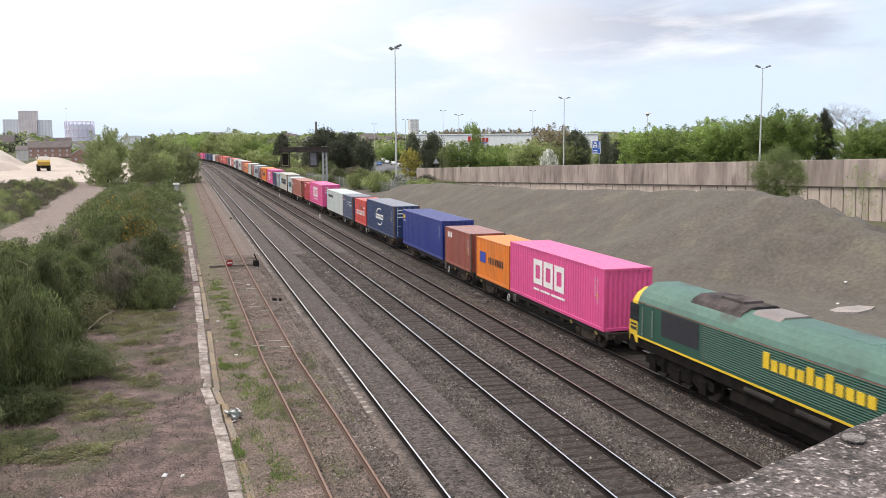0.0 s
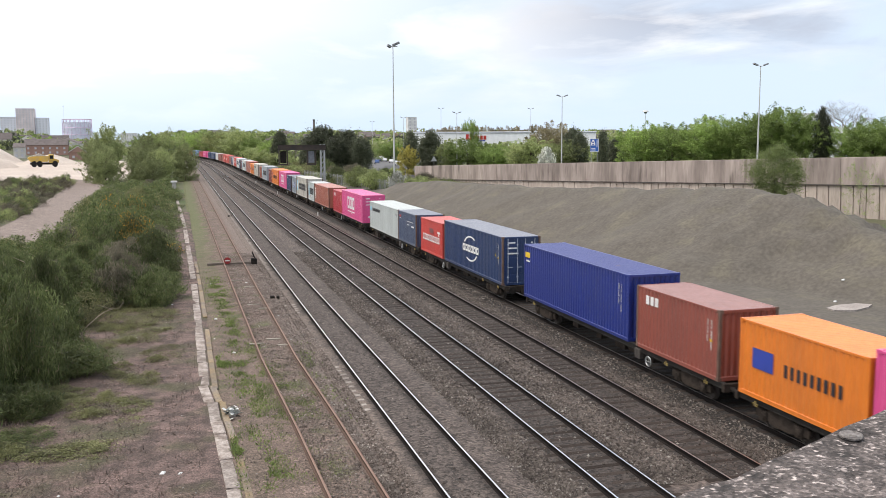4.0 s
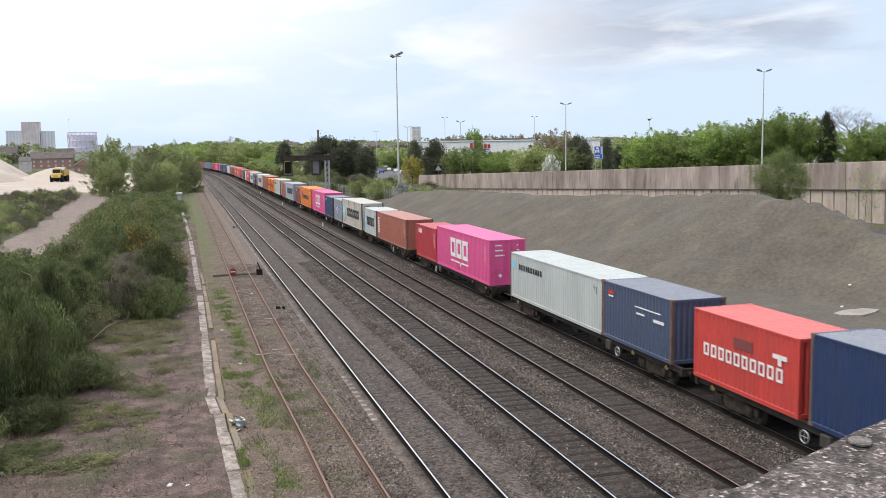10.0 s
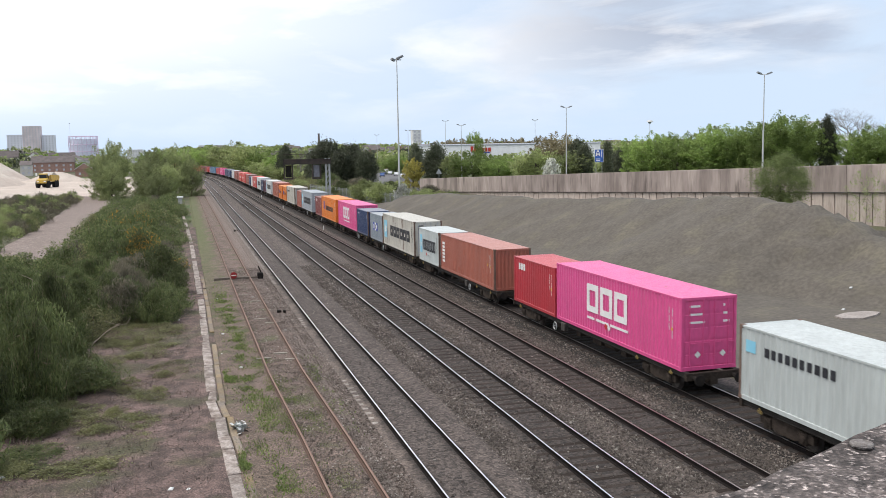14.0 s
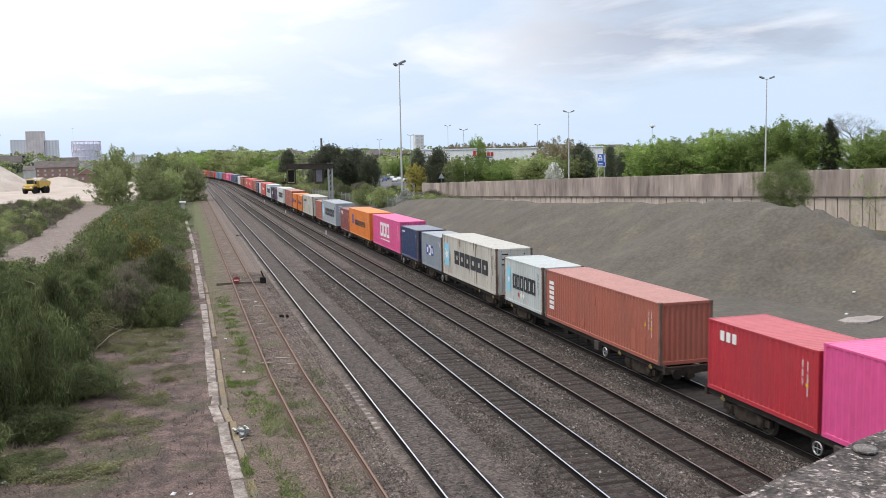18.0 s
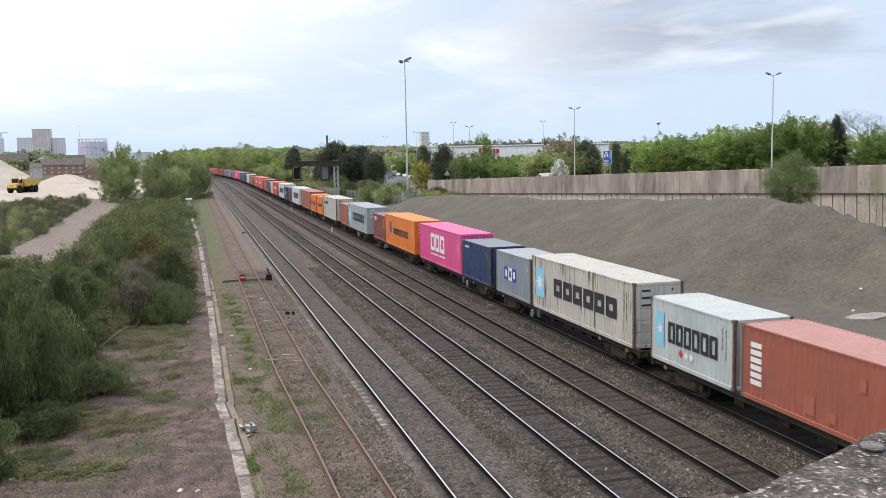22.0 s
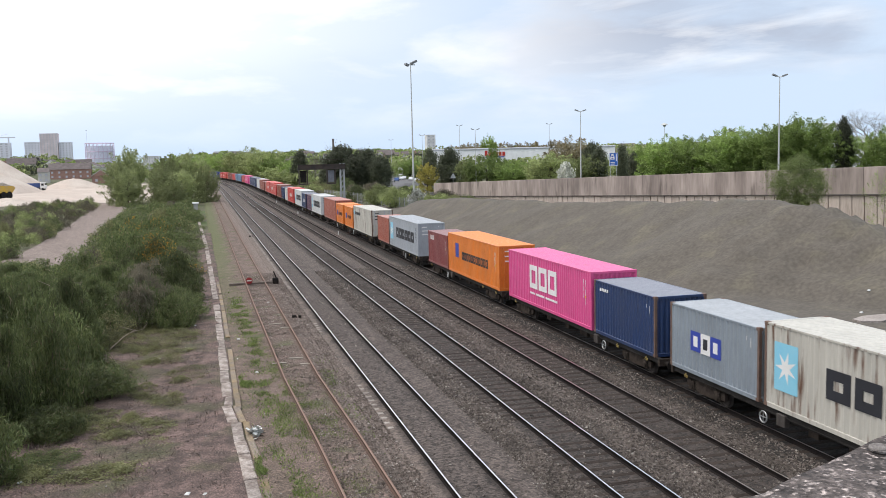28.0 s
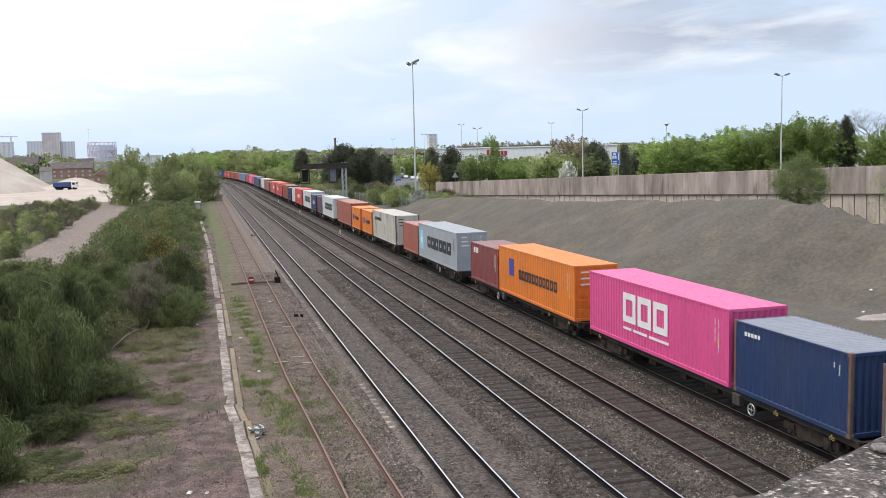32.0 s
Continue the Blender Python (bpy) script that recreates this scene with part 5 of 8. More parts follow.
def heap_height(x, y):
    """Long ridge: crest line, even slopes, lower towards the far end."""
    yy = y + 0.8 * wobble(x, y, 0.2, 7)
    top = float(np.interp(yy, CREST_Y, CREST_Z))
    ridge = float(np.interp(y, (72, 85, 98, 135, 160), (44.8, 43.5, 41.5, 38.5, 37.3)))
    d = x - ridge
    s = 0.5 + 0.10 * wobble(x * 0.3, y, 0.16, 2)
    h = top + s * d if d < 0 else top - 0.42 * max(0, d - 1.5)
    gully = 0.5 * max(0.0, wobble(x * 0.25, y, 0.28, 5)) * smooth01(0.2, 2.5, h)
    scar = smooth01(48, 52, y) * (1 - smooth01(58, 63, y)) * smooth01(0.6, 2.2, h)
    gully += scar * (1.6 * abs(wobble(x * 0.3, y, 0.6, 3)) ** 0.8 + 0.7 * max(0.0, wobble(x, y, 0.7, 12)))
    h += 0.16 * wobble(x, y, 0.14) + 0.13 * wobble(x, y, 0.45) + 0.06 * wobble(x, y, 1.1) + 0.05 * wobble(x, y, 2.1, 3) - gully
    return max(-0.33 + 0.03 * wobble(x, y, 0.5), h)


def heap():
    m = surface("grey_brown_spoil", (0.112, 0.099, 0.082), 0.95, second=(0.085, 0.075, 0.062), scale=0.7, amount=0.55, fine=3.5, bump=0.35, depth=0.06, third=(0.138, 0.123, 0.092), third_at=(0.52, 0.72), third_scale=0.35)
    s = Shape()
    xs = [22.8 + 0.6 * i for i in range(86)]
    ys = [10 + 0.9 * j for j in range(205)]
    for y in ys:
        for x in xs:
            s.v.append((x, y, heap_height(x, y)))
    n = len(xs)
    s.f = [(j * n + i, j * n + i + 1, (j + 1) * n + i + 1, (j + 1) * n + i) for j in range(len(ys) - 1) for i in range(n - 1)]
    tagged(new("spoil_heap", s.raw("spoil_heap", m, True)), "long grey-brown heap of ballast spoil below the retaining wall", "spoil heap", kind="structure")


heap()
slab = Shape()
for k in range(7):
    a = 2 * math.pi * k / 7
    slab.v.append((37.6 + 1.7 * math.cos(a) * (1 + 0.25 * wobble(k, 3, 0.9)), 43.4 + 0.8 * math.sin(a) * (1 + 0.3 * wobble(k, 8, 0.9)) + 0.25 * math.cos(a), -0.24))
slab.v += [(x, y, -0.4) for x, y, z in slab.v]
slab.f = [tuple(range(7))] + [(k, k + 7, (k + 1) % 7 + 7, (k + 1) % 7) for k in range(7)]
solid("concrete_slab", slab, surface("pale_broken_concrete", (0.36, 0.32, 0.295), 0.9, scale=0.8, fine=8, bump=0.4), "pale broken concrete slab at the foot of the heap", "concrete slab")


# ---- retaining wall of the ramp ----
WALL_A, WALL_DIR = Vector((88.0, 50.8)), Vector((-20.0, 134.0)).normalized()
WALL_LEN = 176.0


def wall_top(d):
    """Height of the wall's top, d metres from its start; the ramp falls towards the far end."""
    return 8.6 - 0.0325 * max(0.0, d)


def retaining_wall():
    up = surface("stained_concrete_panel", (0.40, 0.335, 0.30), 0.9, second=(0.19, 0.155, 0.138), scale=0.55, amount=0.55, fine=2.5, bump=0.2, depth=0.01, spread=0.10, stretch=(1, 0.7, 0.16), coords="World", third=(0.13, 0.105, 0.093), third_at=(0.58, 0.74), third_scale=0.9)
    low = surface("pale_concrete_panel", (0.50, 0.43, 0.375), 0.9, second=(0.37, 0.305, 0.265), scale=0.9, amount=0.5, fine=4, bump=0.2, depth=0.01, spread=0.08, stretch=(1, 0.8, 0.2), coords="World")
    dark = surface("dark_ledge", (0.07, 0.06, 0.055), 0.9, scale=1)
    t = thing("retaining_wall", "stained concrete retaining wall of a road ramp in panels", "retaining wall", kind="structure")
    a = math.degrees(math.atan2(-WALL_DIR.x, WALL_DIR.y))
    d, face = -5 * 11.6, 11.6
    fall = -math.degrees(math.atan(0.0325))
    big = Shape().slab(-0.0, 0.5, 0.03, face - 0.03, -3.45, 0, 0.05).mesh("wall_panel", up)
    small = Shape().prism([(0.14, -9.0), (0.14, -3.55), (0.5, -3.55), (0.5, -9.0)], 0.09, 1.85).mesh("lower_panel", low)
    led = Shape().slab(-0.08, 0.3, 0, face, -3.6, -3.46, 0.02).mesh("ledge", dark)
    back = Shape().box(0.3, 0.9, 0, face, -9, -0.1).mesh("wall_core", up)
    while d < WALL_LEN:
        p = WALL_A + WALL_DIR * d
        m = pose(p.x, p.y, wall_top(d), 0, 0, a) @ pose(0, 0, 0, fall if d >= 0 else 0)
        for me, nm in ((big, "wall_panel"), (led, "ledge"), (back, "wall_core")):
            o = new(nm, me)
            o.parent, o.matrix_basis = t, m
        for k in range(6):
            o = new("lower_panel", small)
            o.parent, o.matrix_basis = t, m @ pose(0, k * face / 6, 0)
        d += face
    return a


WALL_TURN = retaining_wall()


def ramp():
    """Road on the ramp behind the wall, verge and the ground that carries it."""
    asphalt = surface("road_asphalt", (0.075, 0.075, 0.078), 0.85, scale=0.4, fine=20, bump=0.4)
    grass = surface("verge_grass", (0.09, 0.13, 0.035), 0.95, second=(0.13, 0.14, 0.05), scale=0.3, fine=6, bump=0.6)
    nrm = Vector((WALL_DIR.y, -WALL_DIR.x))
    for name, o0, o1, mat, dz, lab in (("road", 0.9, 9.5, asphalt, -1.75, "grey asphalt road on the ramp"), ("verge", 9.5, 90.0, grass, -1.2, "grass verge behind the ramp road")):
        s = Shape()
        st = [-640.0, -200.0] + [i * 11.0 for i in range(-3, 26)]
        for d in st:
            z = max(0.1, wall_top(d) + dz) if d > 0 else wall_top(0) + dz
            bend = 0.0016 * max(0, d - 150) ** 2
            for o in (o0, o1):
                p = WALL_A + WALL_DIR * d + nrm * (o + bend)
                s.v.append((p.x, p.y, z if o < 50 else z - 0.5))
            p = WALL_A + WALL_DIR * d + nrm * (o1 + bend + (0.01 if name == "road" else 30))
            s.v.append((p.x, p.y, -0.5))
        s.f = [(3 * j + k, 3 * j + k + 1, 3 * j + k + 4, 3 * j + k + 3) for j in range(len(st) - 1) for k in range(2)]
        tagged(new(name, s.raw(name, mat)), lab, name, kind="structure")


ramp()


# ---- lamps ----
M_LAMP = surface("pale_galvanised_column", (0.52, 0.53, 0.52), 0.55, 0.0, (0.42, 0.43, 0.42), scale=0.8, fine=10, bump=0.1, depth=0)


def street_lamp(x, y, z, top, arms=2, mast=False):
    h = top - z
    lab = "tall slim floodlight mast with lamps at the head" if mast else "pale street lamp with a round canopy head" if arms == 0 else "grey twin-arm street lamp on a steel column"
    t = thing("floodlight_mast" if mast else "street_lamp", lab, "street lamp", at=(x, y, z), group="street lamps")
    r = 0.20 if mast else 0.13
    part("column", Shape().tube((0, 0, 0), (0, 0, h * 0.45), r * 1.05, r * 0.85, n=10).tube((0, 0, h * 0.45), (0, 0, h - 0.1), r * 0.75, r * 0.42, n=10), M_LAMP, t)
    head = surface("lamp_head_grey", (0.22, 0.23, 0.24), 0.5, scale=3)
    if mast:
        part("head_frame", Shape().box(-0.9, 0.9, -0.12, 0.12, h - 0.45, h - 0.25), M_LAMP, t)
        for dx, dz, tilt in ((-0.8, -0.35, 25), (0.35, 0.0, -25), (0.9, 0.25, -25)):
            o = part("floodlight", Shape().slab(-0.4, 0.4, -0.3, 0.3, -0.2, 0.25, 0.06), head, t)
            o.matrix_basis = pose(dx, 0, h + dz, 0, tilt, 20)
    elif arms == 0:
        part("canopy", Shape().tube((0, 0, h - 0.25), (0, 0, h + 0.1), 1.0, 0.75, n=16).tube((0, 0, h + 0.1), (0, 0, h + 0.35), 0.75, 0.15, n=16), M_LAMP, t, "round pale canopy")
        part("lantern", Shape().tube((0, 0, h - 0.7), (0, 0, h - 0.25), 0.3, 0.5, n=12), head, t)
    else:
        for sx in (-1, 1):
            part("arm", Shape().tube((0, 0, h - 0.2), (sx * 0.62, 0, h - 0.06), 0.055), M_LAMP, t)
            o = part("lantern", Shape().prism_x([(-0.2, -0.1), (0.2, -0.1), (0.15, 0.1), (-0.15, 0.1)], 0.0, 0.72), head, t)
            o.matrix_basis = pose(sx * 0.5, 0, h - 0.05, 0, -19, 0 if sx > 0 else 180)
    return t


for row in ((42.4, 180.5, -0.4, 28.6, 2, True), (73.2, 166.3, 3.4, 18.0), (79.9, 112.3, 5.4, 19.9), (70.1, 226.7, 1.4, 16.5), (92.9, 320.0, 0.0, 20.8), (124.5, 311.0, 0.0, 20.6), (129.9, 235.9, 0.0, 17.4, 0), (79.6, 323.4, 0.0, 17.6), (93.5, 445.1, 0.0, 18.5)):
    street_lamp(*row)


# ---- signal gantry ----
def gantry():
    rust = surface("dark_gantry_steel", (0.055, 0.05, 0.048), 0.7, 0.2, (0.09, 0.07, 0.06), scale=1.0, bump=0.3)
    t = thing("signal_gantry", "dark cantilever signal gantry on a grey lattice post", "signal gantry", at=(23.5, 153.0, -0.3))
    post = Shape()
    for dx in (-0.3, 0.3):
        for dy in (-0.3, 0.3):
            post.box(dx - 0.1, dx + 0.1, dy - 0.1, dy + 0.1, 0, 9.2)
    for k in range(9):
        z = 0.3 + 0.9 * k
        for dy in (-0.3, 0.3):
            post.tube((-0.3, dy, z), (0.3, dy, z + 0.9), 0.04, n=5)
        for dx in (-0.3, 0.3):
            post.tube((dx, -0.3, z), (dx, 0.3, z + 0.9), 0.04, n=5)
    part("lattice_post", post, M_STEEL, t, "pale grey lattice steel post")
    beam = Shape()
    for dy in (-0.5, 0.5):
        beam.box(-7.4, 0.5, dy - 0.02, dy + 0.02, 8.35, 9.0)
        for z in (8.3, 9.05):
            beam.box(-7.45, 0.5, dy - 0.1, dy + 0.1, z - 0.06, z + 0.06)
        for k in range(8):
            beam.box(-7.3 + k, -7.2 + k, dy - 0.06, dy + 0.06, 8.3, 9.05)
    beam.box(-7.4, 0.5, -0.5, 0.5, 8.28, 8.33)
    part("beam", beam, rust, t)
    for x in (-6.6, -1.9):
        s = part("signal_box", Shape().slab(x - 0.75, x + 0.75, -0.35, 0.2, 5.75, 6.0, 0.03).box(x - 0.75, x - 0.6, -0.35, 0.2, 6.0, 8.4).box(x + 0.6, x + 0.75, -0.35, 0.2, 6.0, 8.4), rust, t)
        part("signal_plate", Shape().slab(x - 0.5, x + 0.5, -0.1, 0.05, 6.1, 8.1, 0.02), M_DARK if x < -3 else surface("grey_plate", (0.2, 0.21, 0.24), 0.6), s)
    part("guard_rail", Shape().tube((-7.4, -0.5, 9.9), (0.5, -0.5, 9.9), 0.03, n=5).tube((-7.4, 0.5, 9.9), (0.5, 0.5, 9.9), 0.03, n=5), rust, t)


gantry()


# ---- plants ----
BARK = surface("bark", (0.10, 0.08, 0.062), 0.95, scale=3, fine=12, bump=0.6)
LEAF = {
    "spring": leafy("spring_green_leaves", (0.145, 0.215, 0.058), (0.32, 0.42, 0.125)), "deep": leafy("dark_evergreen_leaves", (0.055, 0.068, 0.045), (0.16, 0.175, 0.11)),
    "mid": leafy("mid_green_leaves", (0.18, 0.22, 0.088), (0.40, 0.45, 0.195)), "willow": leafy("grey_green_willow_leaves", (0.20, 0.235, 0.105), (0.38, 0.425, 0.195)), "broom": leafy("broom_and_gorse", (0.062, 0.084, 0.034), (0.185, 0.225, 0.085), third=(0.27, 0.21, 0.145)),
    "flower": leafy("gorse_in_flower", (0.055, 0.075, 0.03), (0.165, 0.195, 0.075), third=(0.76, 0.37, 0.04), third_from=0.79), "ochre": leafy("ochre_leaves", (0.24, 0.21, 0.05), (0.44, 0.40, 0.12)),
    "twig": leafy("bare_twigs", (0.32, 0.285, 0.255), (0.52, 0.48, 0.43)), "grey": leafy("grey_brown_brush", (0.12, 0.108, 0.078), (0.26, 0.235, 0.17)), "white": leafy("white_blossom", (0.35, 0.37, 0.3), (0.8, 0.8, 0.75)),
    "sapling": leafy("young_sapling_leaves", (0.15, 0.20, 0.07), (0.33, 0.40, 0.15)), "bramble": leafy("bramble_leaves", (0.115, 0.12, 0.06), (0.28, 0.285, 0.13)),
    "budding": leafy("brown_budding_twigs", (0.22, 0.19, 0.11), (0.40, 0.35, 0.22)), "grass": leafy("grass_blades", (0.085, 0.125, 0.036), (0.225, 0.285, 0.088)), "dry": leafy("dry_stalks", (0.07, 0.05, 0.04), (0.36, 0.29, 0.25)),
}


def leaves(rnd, n, place, size, aspect=1.6, up=0.3):
    """n small folded blades at places given by place(); each is an island of its own."""
    s = Shape()
    for _ in range(n):
        c = Vector(place())
        a = Vector((rnd.gauss(0, 1), rnd.gauss(0, 1), rnd.gauss(0, 1) + up)).normalized()
        b = a.cross(Vector((rnd.gauss(0, 1), rnd.gauss(0, 1), rnd.gauss(0, 1)))).normalized()
        k = size * rnd.uniform(0.6, 1.35)
        p, q = a * k * aspect * 0.5, b * k * 0.5
        s.add([c - p, c + q, c + p, c - q], [(0, 1, 2, 3)])
    return s


def crown_place(rnd, w, h, z0, lumps, tall=1.0):
    """Points in the shells of uneven lumps that fill a crown."""
    balls = []
    for _ in range(lumps):
        a, v = rnd.uniform(0, 2 * math.pi), rnd.random()
        wide = math.sqrt(max(0.08, 1 - (1.75 * v - 0.72) ** 2 * 0.95))
        r = w * 0.5 * wide * rnd.uniform(0.25, 0.92)
        balls.append((r * math.cos(a), r * math.sin(a), z0 + (h - z0) * (0.05 + 0.88 * v), w * rnd.uniform(0.06, 0.15)))

    phase = rnd.uniform(0, 50)

    def place():
        if rnd.random() < 0.3:
            # uneven outer shell between the lumps
            d = Vector((rnd.gauss(0, 1), rnd.gauss(0, 1), rnd.gauss(0, 1))).normalized()
            r = (0.55 + 0.4 * rnd.random()) * (1 + 0.42 * noise.noise(d * 2.2 + Vector((phase, 0, 0))) + 0.34 * noise.noise(d * 5.5 + Vector((phase, 9, 0))))
            return d.x * w * 0.5 * r, d.y * w * 0.5 * r, max(0.12, z0 + (h - z0) * (0.48 + 0.5 * d.z * r))
        bx, by, bz, br = rnd.choice(balls)
        d = Vector((rnd.gauss(0, 0.9), rnd.gauss(0, 0.9), rnd.gauss(0.25, 1.15)))
        d *= br * 0.66 * min(1.0, 1.9 / max(0.1, d.length))
        return bx + d.x, by + d.y, max(0.12, bz + d.z * tall)
    return place, balls


def spray_place(rnd, w, h, z0, sprays, top=0.0, skirt=0.32):
    """Points along many leafy sprays that point out and up from an uneven crown; the outline is ragged."""
    phase, tips = rnd.uniform(0, 50), []
    for _ in range(sprays):
        d = Vector((rnd.gauss(0, 1), rnd.gauss(0, 1), rnd.gauss(0.15, 0.95))).normalized()
        if rnd.random() < skirt:
            a, k = rnd.uniform(0, 2 * math.pi), rnd.uniform(0.3, 0.95)
            tips.append((Vector((math.cos(a) * w * 0.45 * k, math.sin(a) * w * 0.45 * k, h * rnd.uniform(0.0, 0.42))), Vector((math.cos(a) * 0.7, math.sin(a) * 0.7, 0.7)).normalized(), w * rnd.uniform(0.07, 0.15)))
            continue
        r = (0.25 + 0.72 * rnd.random() ** 0.6) * (1 + 0.34 * noise.noise(d * 1.7 + Vector((phase, 0, 0))) + 0.22 * noise.noise(d * 4.5 + Vector((phase, 9, 0))))
        low = 1.0 - 0.25 * max(0.0, -d.z)
        p = Vector((d.x * w * 0.5 * r * low, d.y * w * 0.5 * r * low, z0 + (h - z0) * (0.44 + 0.46 * d.z * r)))
        way = (d * 0.8 + Vector((rnd.gauss(0, 0.3), rnd.gauss(0, 0.3), 0.75 + top + rnd.gauss(0, 0.25)))).normalized()
        tips.append((p, way, w * rnd.uniform(0.07, 0.17)))

    def place():
        p, way, ln = rnd.choice(tips)
        k = rnd.random() ** 0.8
        q = p + way * ln * (1.5 * k - 0.45)
        g = ln * 0.42 * (1.05 - 0.8 * k)
        return q.x + rnd.gauss(0, g), q.y + rnd.gauss(0, g), max(0.12, q.z + rnd.gauss(0, g * 0.8))
    return place, [(p.x, p.y, p.z, ln) for p, way, ln in tips]


def tree_model(seed, kind, n, leaf, w=7.0, h=9.0, low=0.16, lumps=60, stem=0.22, ragged=True, top=0.0):
    """A tree of 7 by 9 m, to be copied and scaled."""
    rnd = random.Random(seed)
    t = thing("tree", "tree", "tree")
    place, balls = spray_place(rnd, w, h, h * low, lumps, top) if ragged else crown_place(rnd, w, h, h * low, lumps)
    tr = Shape()
    lean = Vector((rnd.uniform(-0.3, 0.3), rnd.uniform(-0.3, 0.3), h * 0.55))
    tr.tube((0, 0, -0.3), lean * 0.5, stem, stem * 0.7, n=8).tube(lean * 0.5, lean, stem * 0.7, stem * 0.35, n=7)
    for bx, by, bz, br in balls[:12]:
        k = rnd.uniform(0.35, 0.95)
        tr.tube(lean * k, (bx, by, bz), stem * 0.32, stem * 0.1, n=5, cap=False)
    part("trunk", tr, BARK, t)
    me = leaves(rnd, n, place, leaf).raw("crown", LEAF[kind])
    part("crown", me, None, t)
    return t


def bare_model(seed, w=7.0, h=9.0):
    rnd = random.Random(seed)
    t = thing("tree", "tree", "tree")
    s = Shape()

    def grow(a, way, ln, r, depth):
        b = a + way * ln
        s.tube(a, b, r, r * 0.65, n=5 if depth > 3 else 3, cap=False)
        if depth == 0:
            return
        for _ in range(3):
            d = (way + Vector((rnd.gauss(0, 0.5), rnd.gauss(0, 0.5), rnd.gauss(0.04, 0.28)))).normalized()
            grow(b, d, ln * rnd.uniform(0.62, 0.84), r * 0.58, depth - 1)
    grow(Vector((0, 0, -0.3)), Vector((0, 0, 1)), h * 0.22, 0.13, 7)
    part("branchwork", s.raw("branchwork", LEAF["twig"]), None, t)
    return t


def bush_model(seed, kind, n, leaf, w=3.0, h=2.0, aspect=3.0, up=1.0, name="bush", lumps=30):
    rnd = random.Random(seed)
    t = thing(name, "bush", "bush")
    place, balls = crown_place(rnd, w, h, 0.1, lumps)
    st = Shape()
    for bx, by, bz, br in balls[:9]:
        st.tube((bx * 0.25, by * 0.25, -0.2), (bx, by, bz), 0.03, 0.012, n=4, cap=False)
    part("branchwork", st, BARK, t)
    part("foliage", leaves(rnd, n, place, leaf, aspect, up).raw("foliage", LEAF[kind]), None, t)
    return t


def put(model, x, y, z, w, h, base_w, base_h, turn, label, category, group=""):
    o = copy_thing(model, pose(x, y, z, 0, 0, turn))
    o.scale = (w / base_w, w / base_w, h / base_h)
    return tagged(o, label, category, group)


def drop_model(t):
    for o in list(t.children_recursive) + [t]:
        bpy.data.objects.remove(o)


class Scrub:
    """Bushes too far off to pick apart, joined by kind."""

    def __init__(self, rnd):
        self.rnd, self.where = rnd, {}

    def put(self, kind, x, y, w, h):
        self.where.setdefault(kind, []).append((x, y, w, h))

    def build(self):
        for kind, spots in self.where.items():
            models = []
            for k in range(3):
                place, _ = crown_place(self.rnd, 3.0, 2.0, 0.1, 26)
                sh = leaves(self.rnd, 2000, place, 0.048 if kind not in ("mid", "bramble") else 0.075, 4.4 if kind not in ("mid", "bramble") else 1.9, 1.0)
                models.append(np.array(sh.v))
            pts = []
            for x, y, w, h in spots:
                a = self.rnd.uniform(0, 6.28)
                v = models[self.rnd.randrange(3)]
                c, s = math.cos(a) * w / 3, math.sin(a) * w / 3
                pts.append(np.stack([v[:, 0] * c - v[:, 1] * s + x, v[:, 0] * s + v[:, 1] * c + y, v[:, 2] * h / 2 - 0.42], 1))
            v = np.concatenate(pts)
            me = bpy.data.meshes.new("scrub")
            me.from_pydata(v.tolist(), [], np.arange(len(v)).reshape(-1, 4).tolist())
            me.materials.append(LEAF[kind])
            tagged(new("scrub", me), "dense scrub of broom, gorse and brush beside the gravel track", "scrub", kind="stuff")


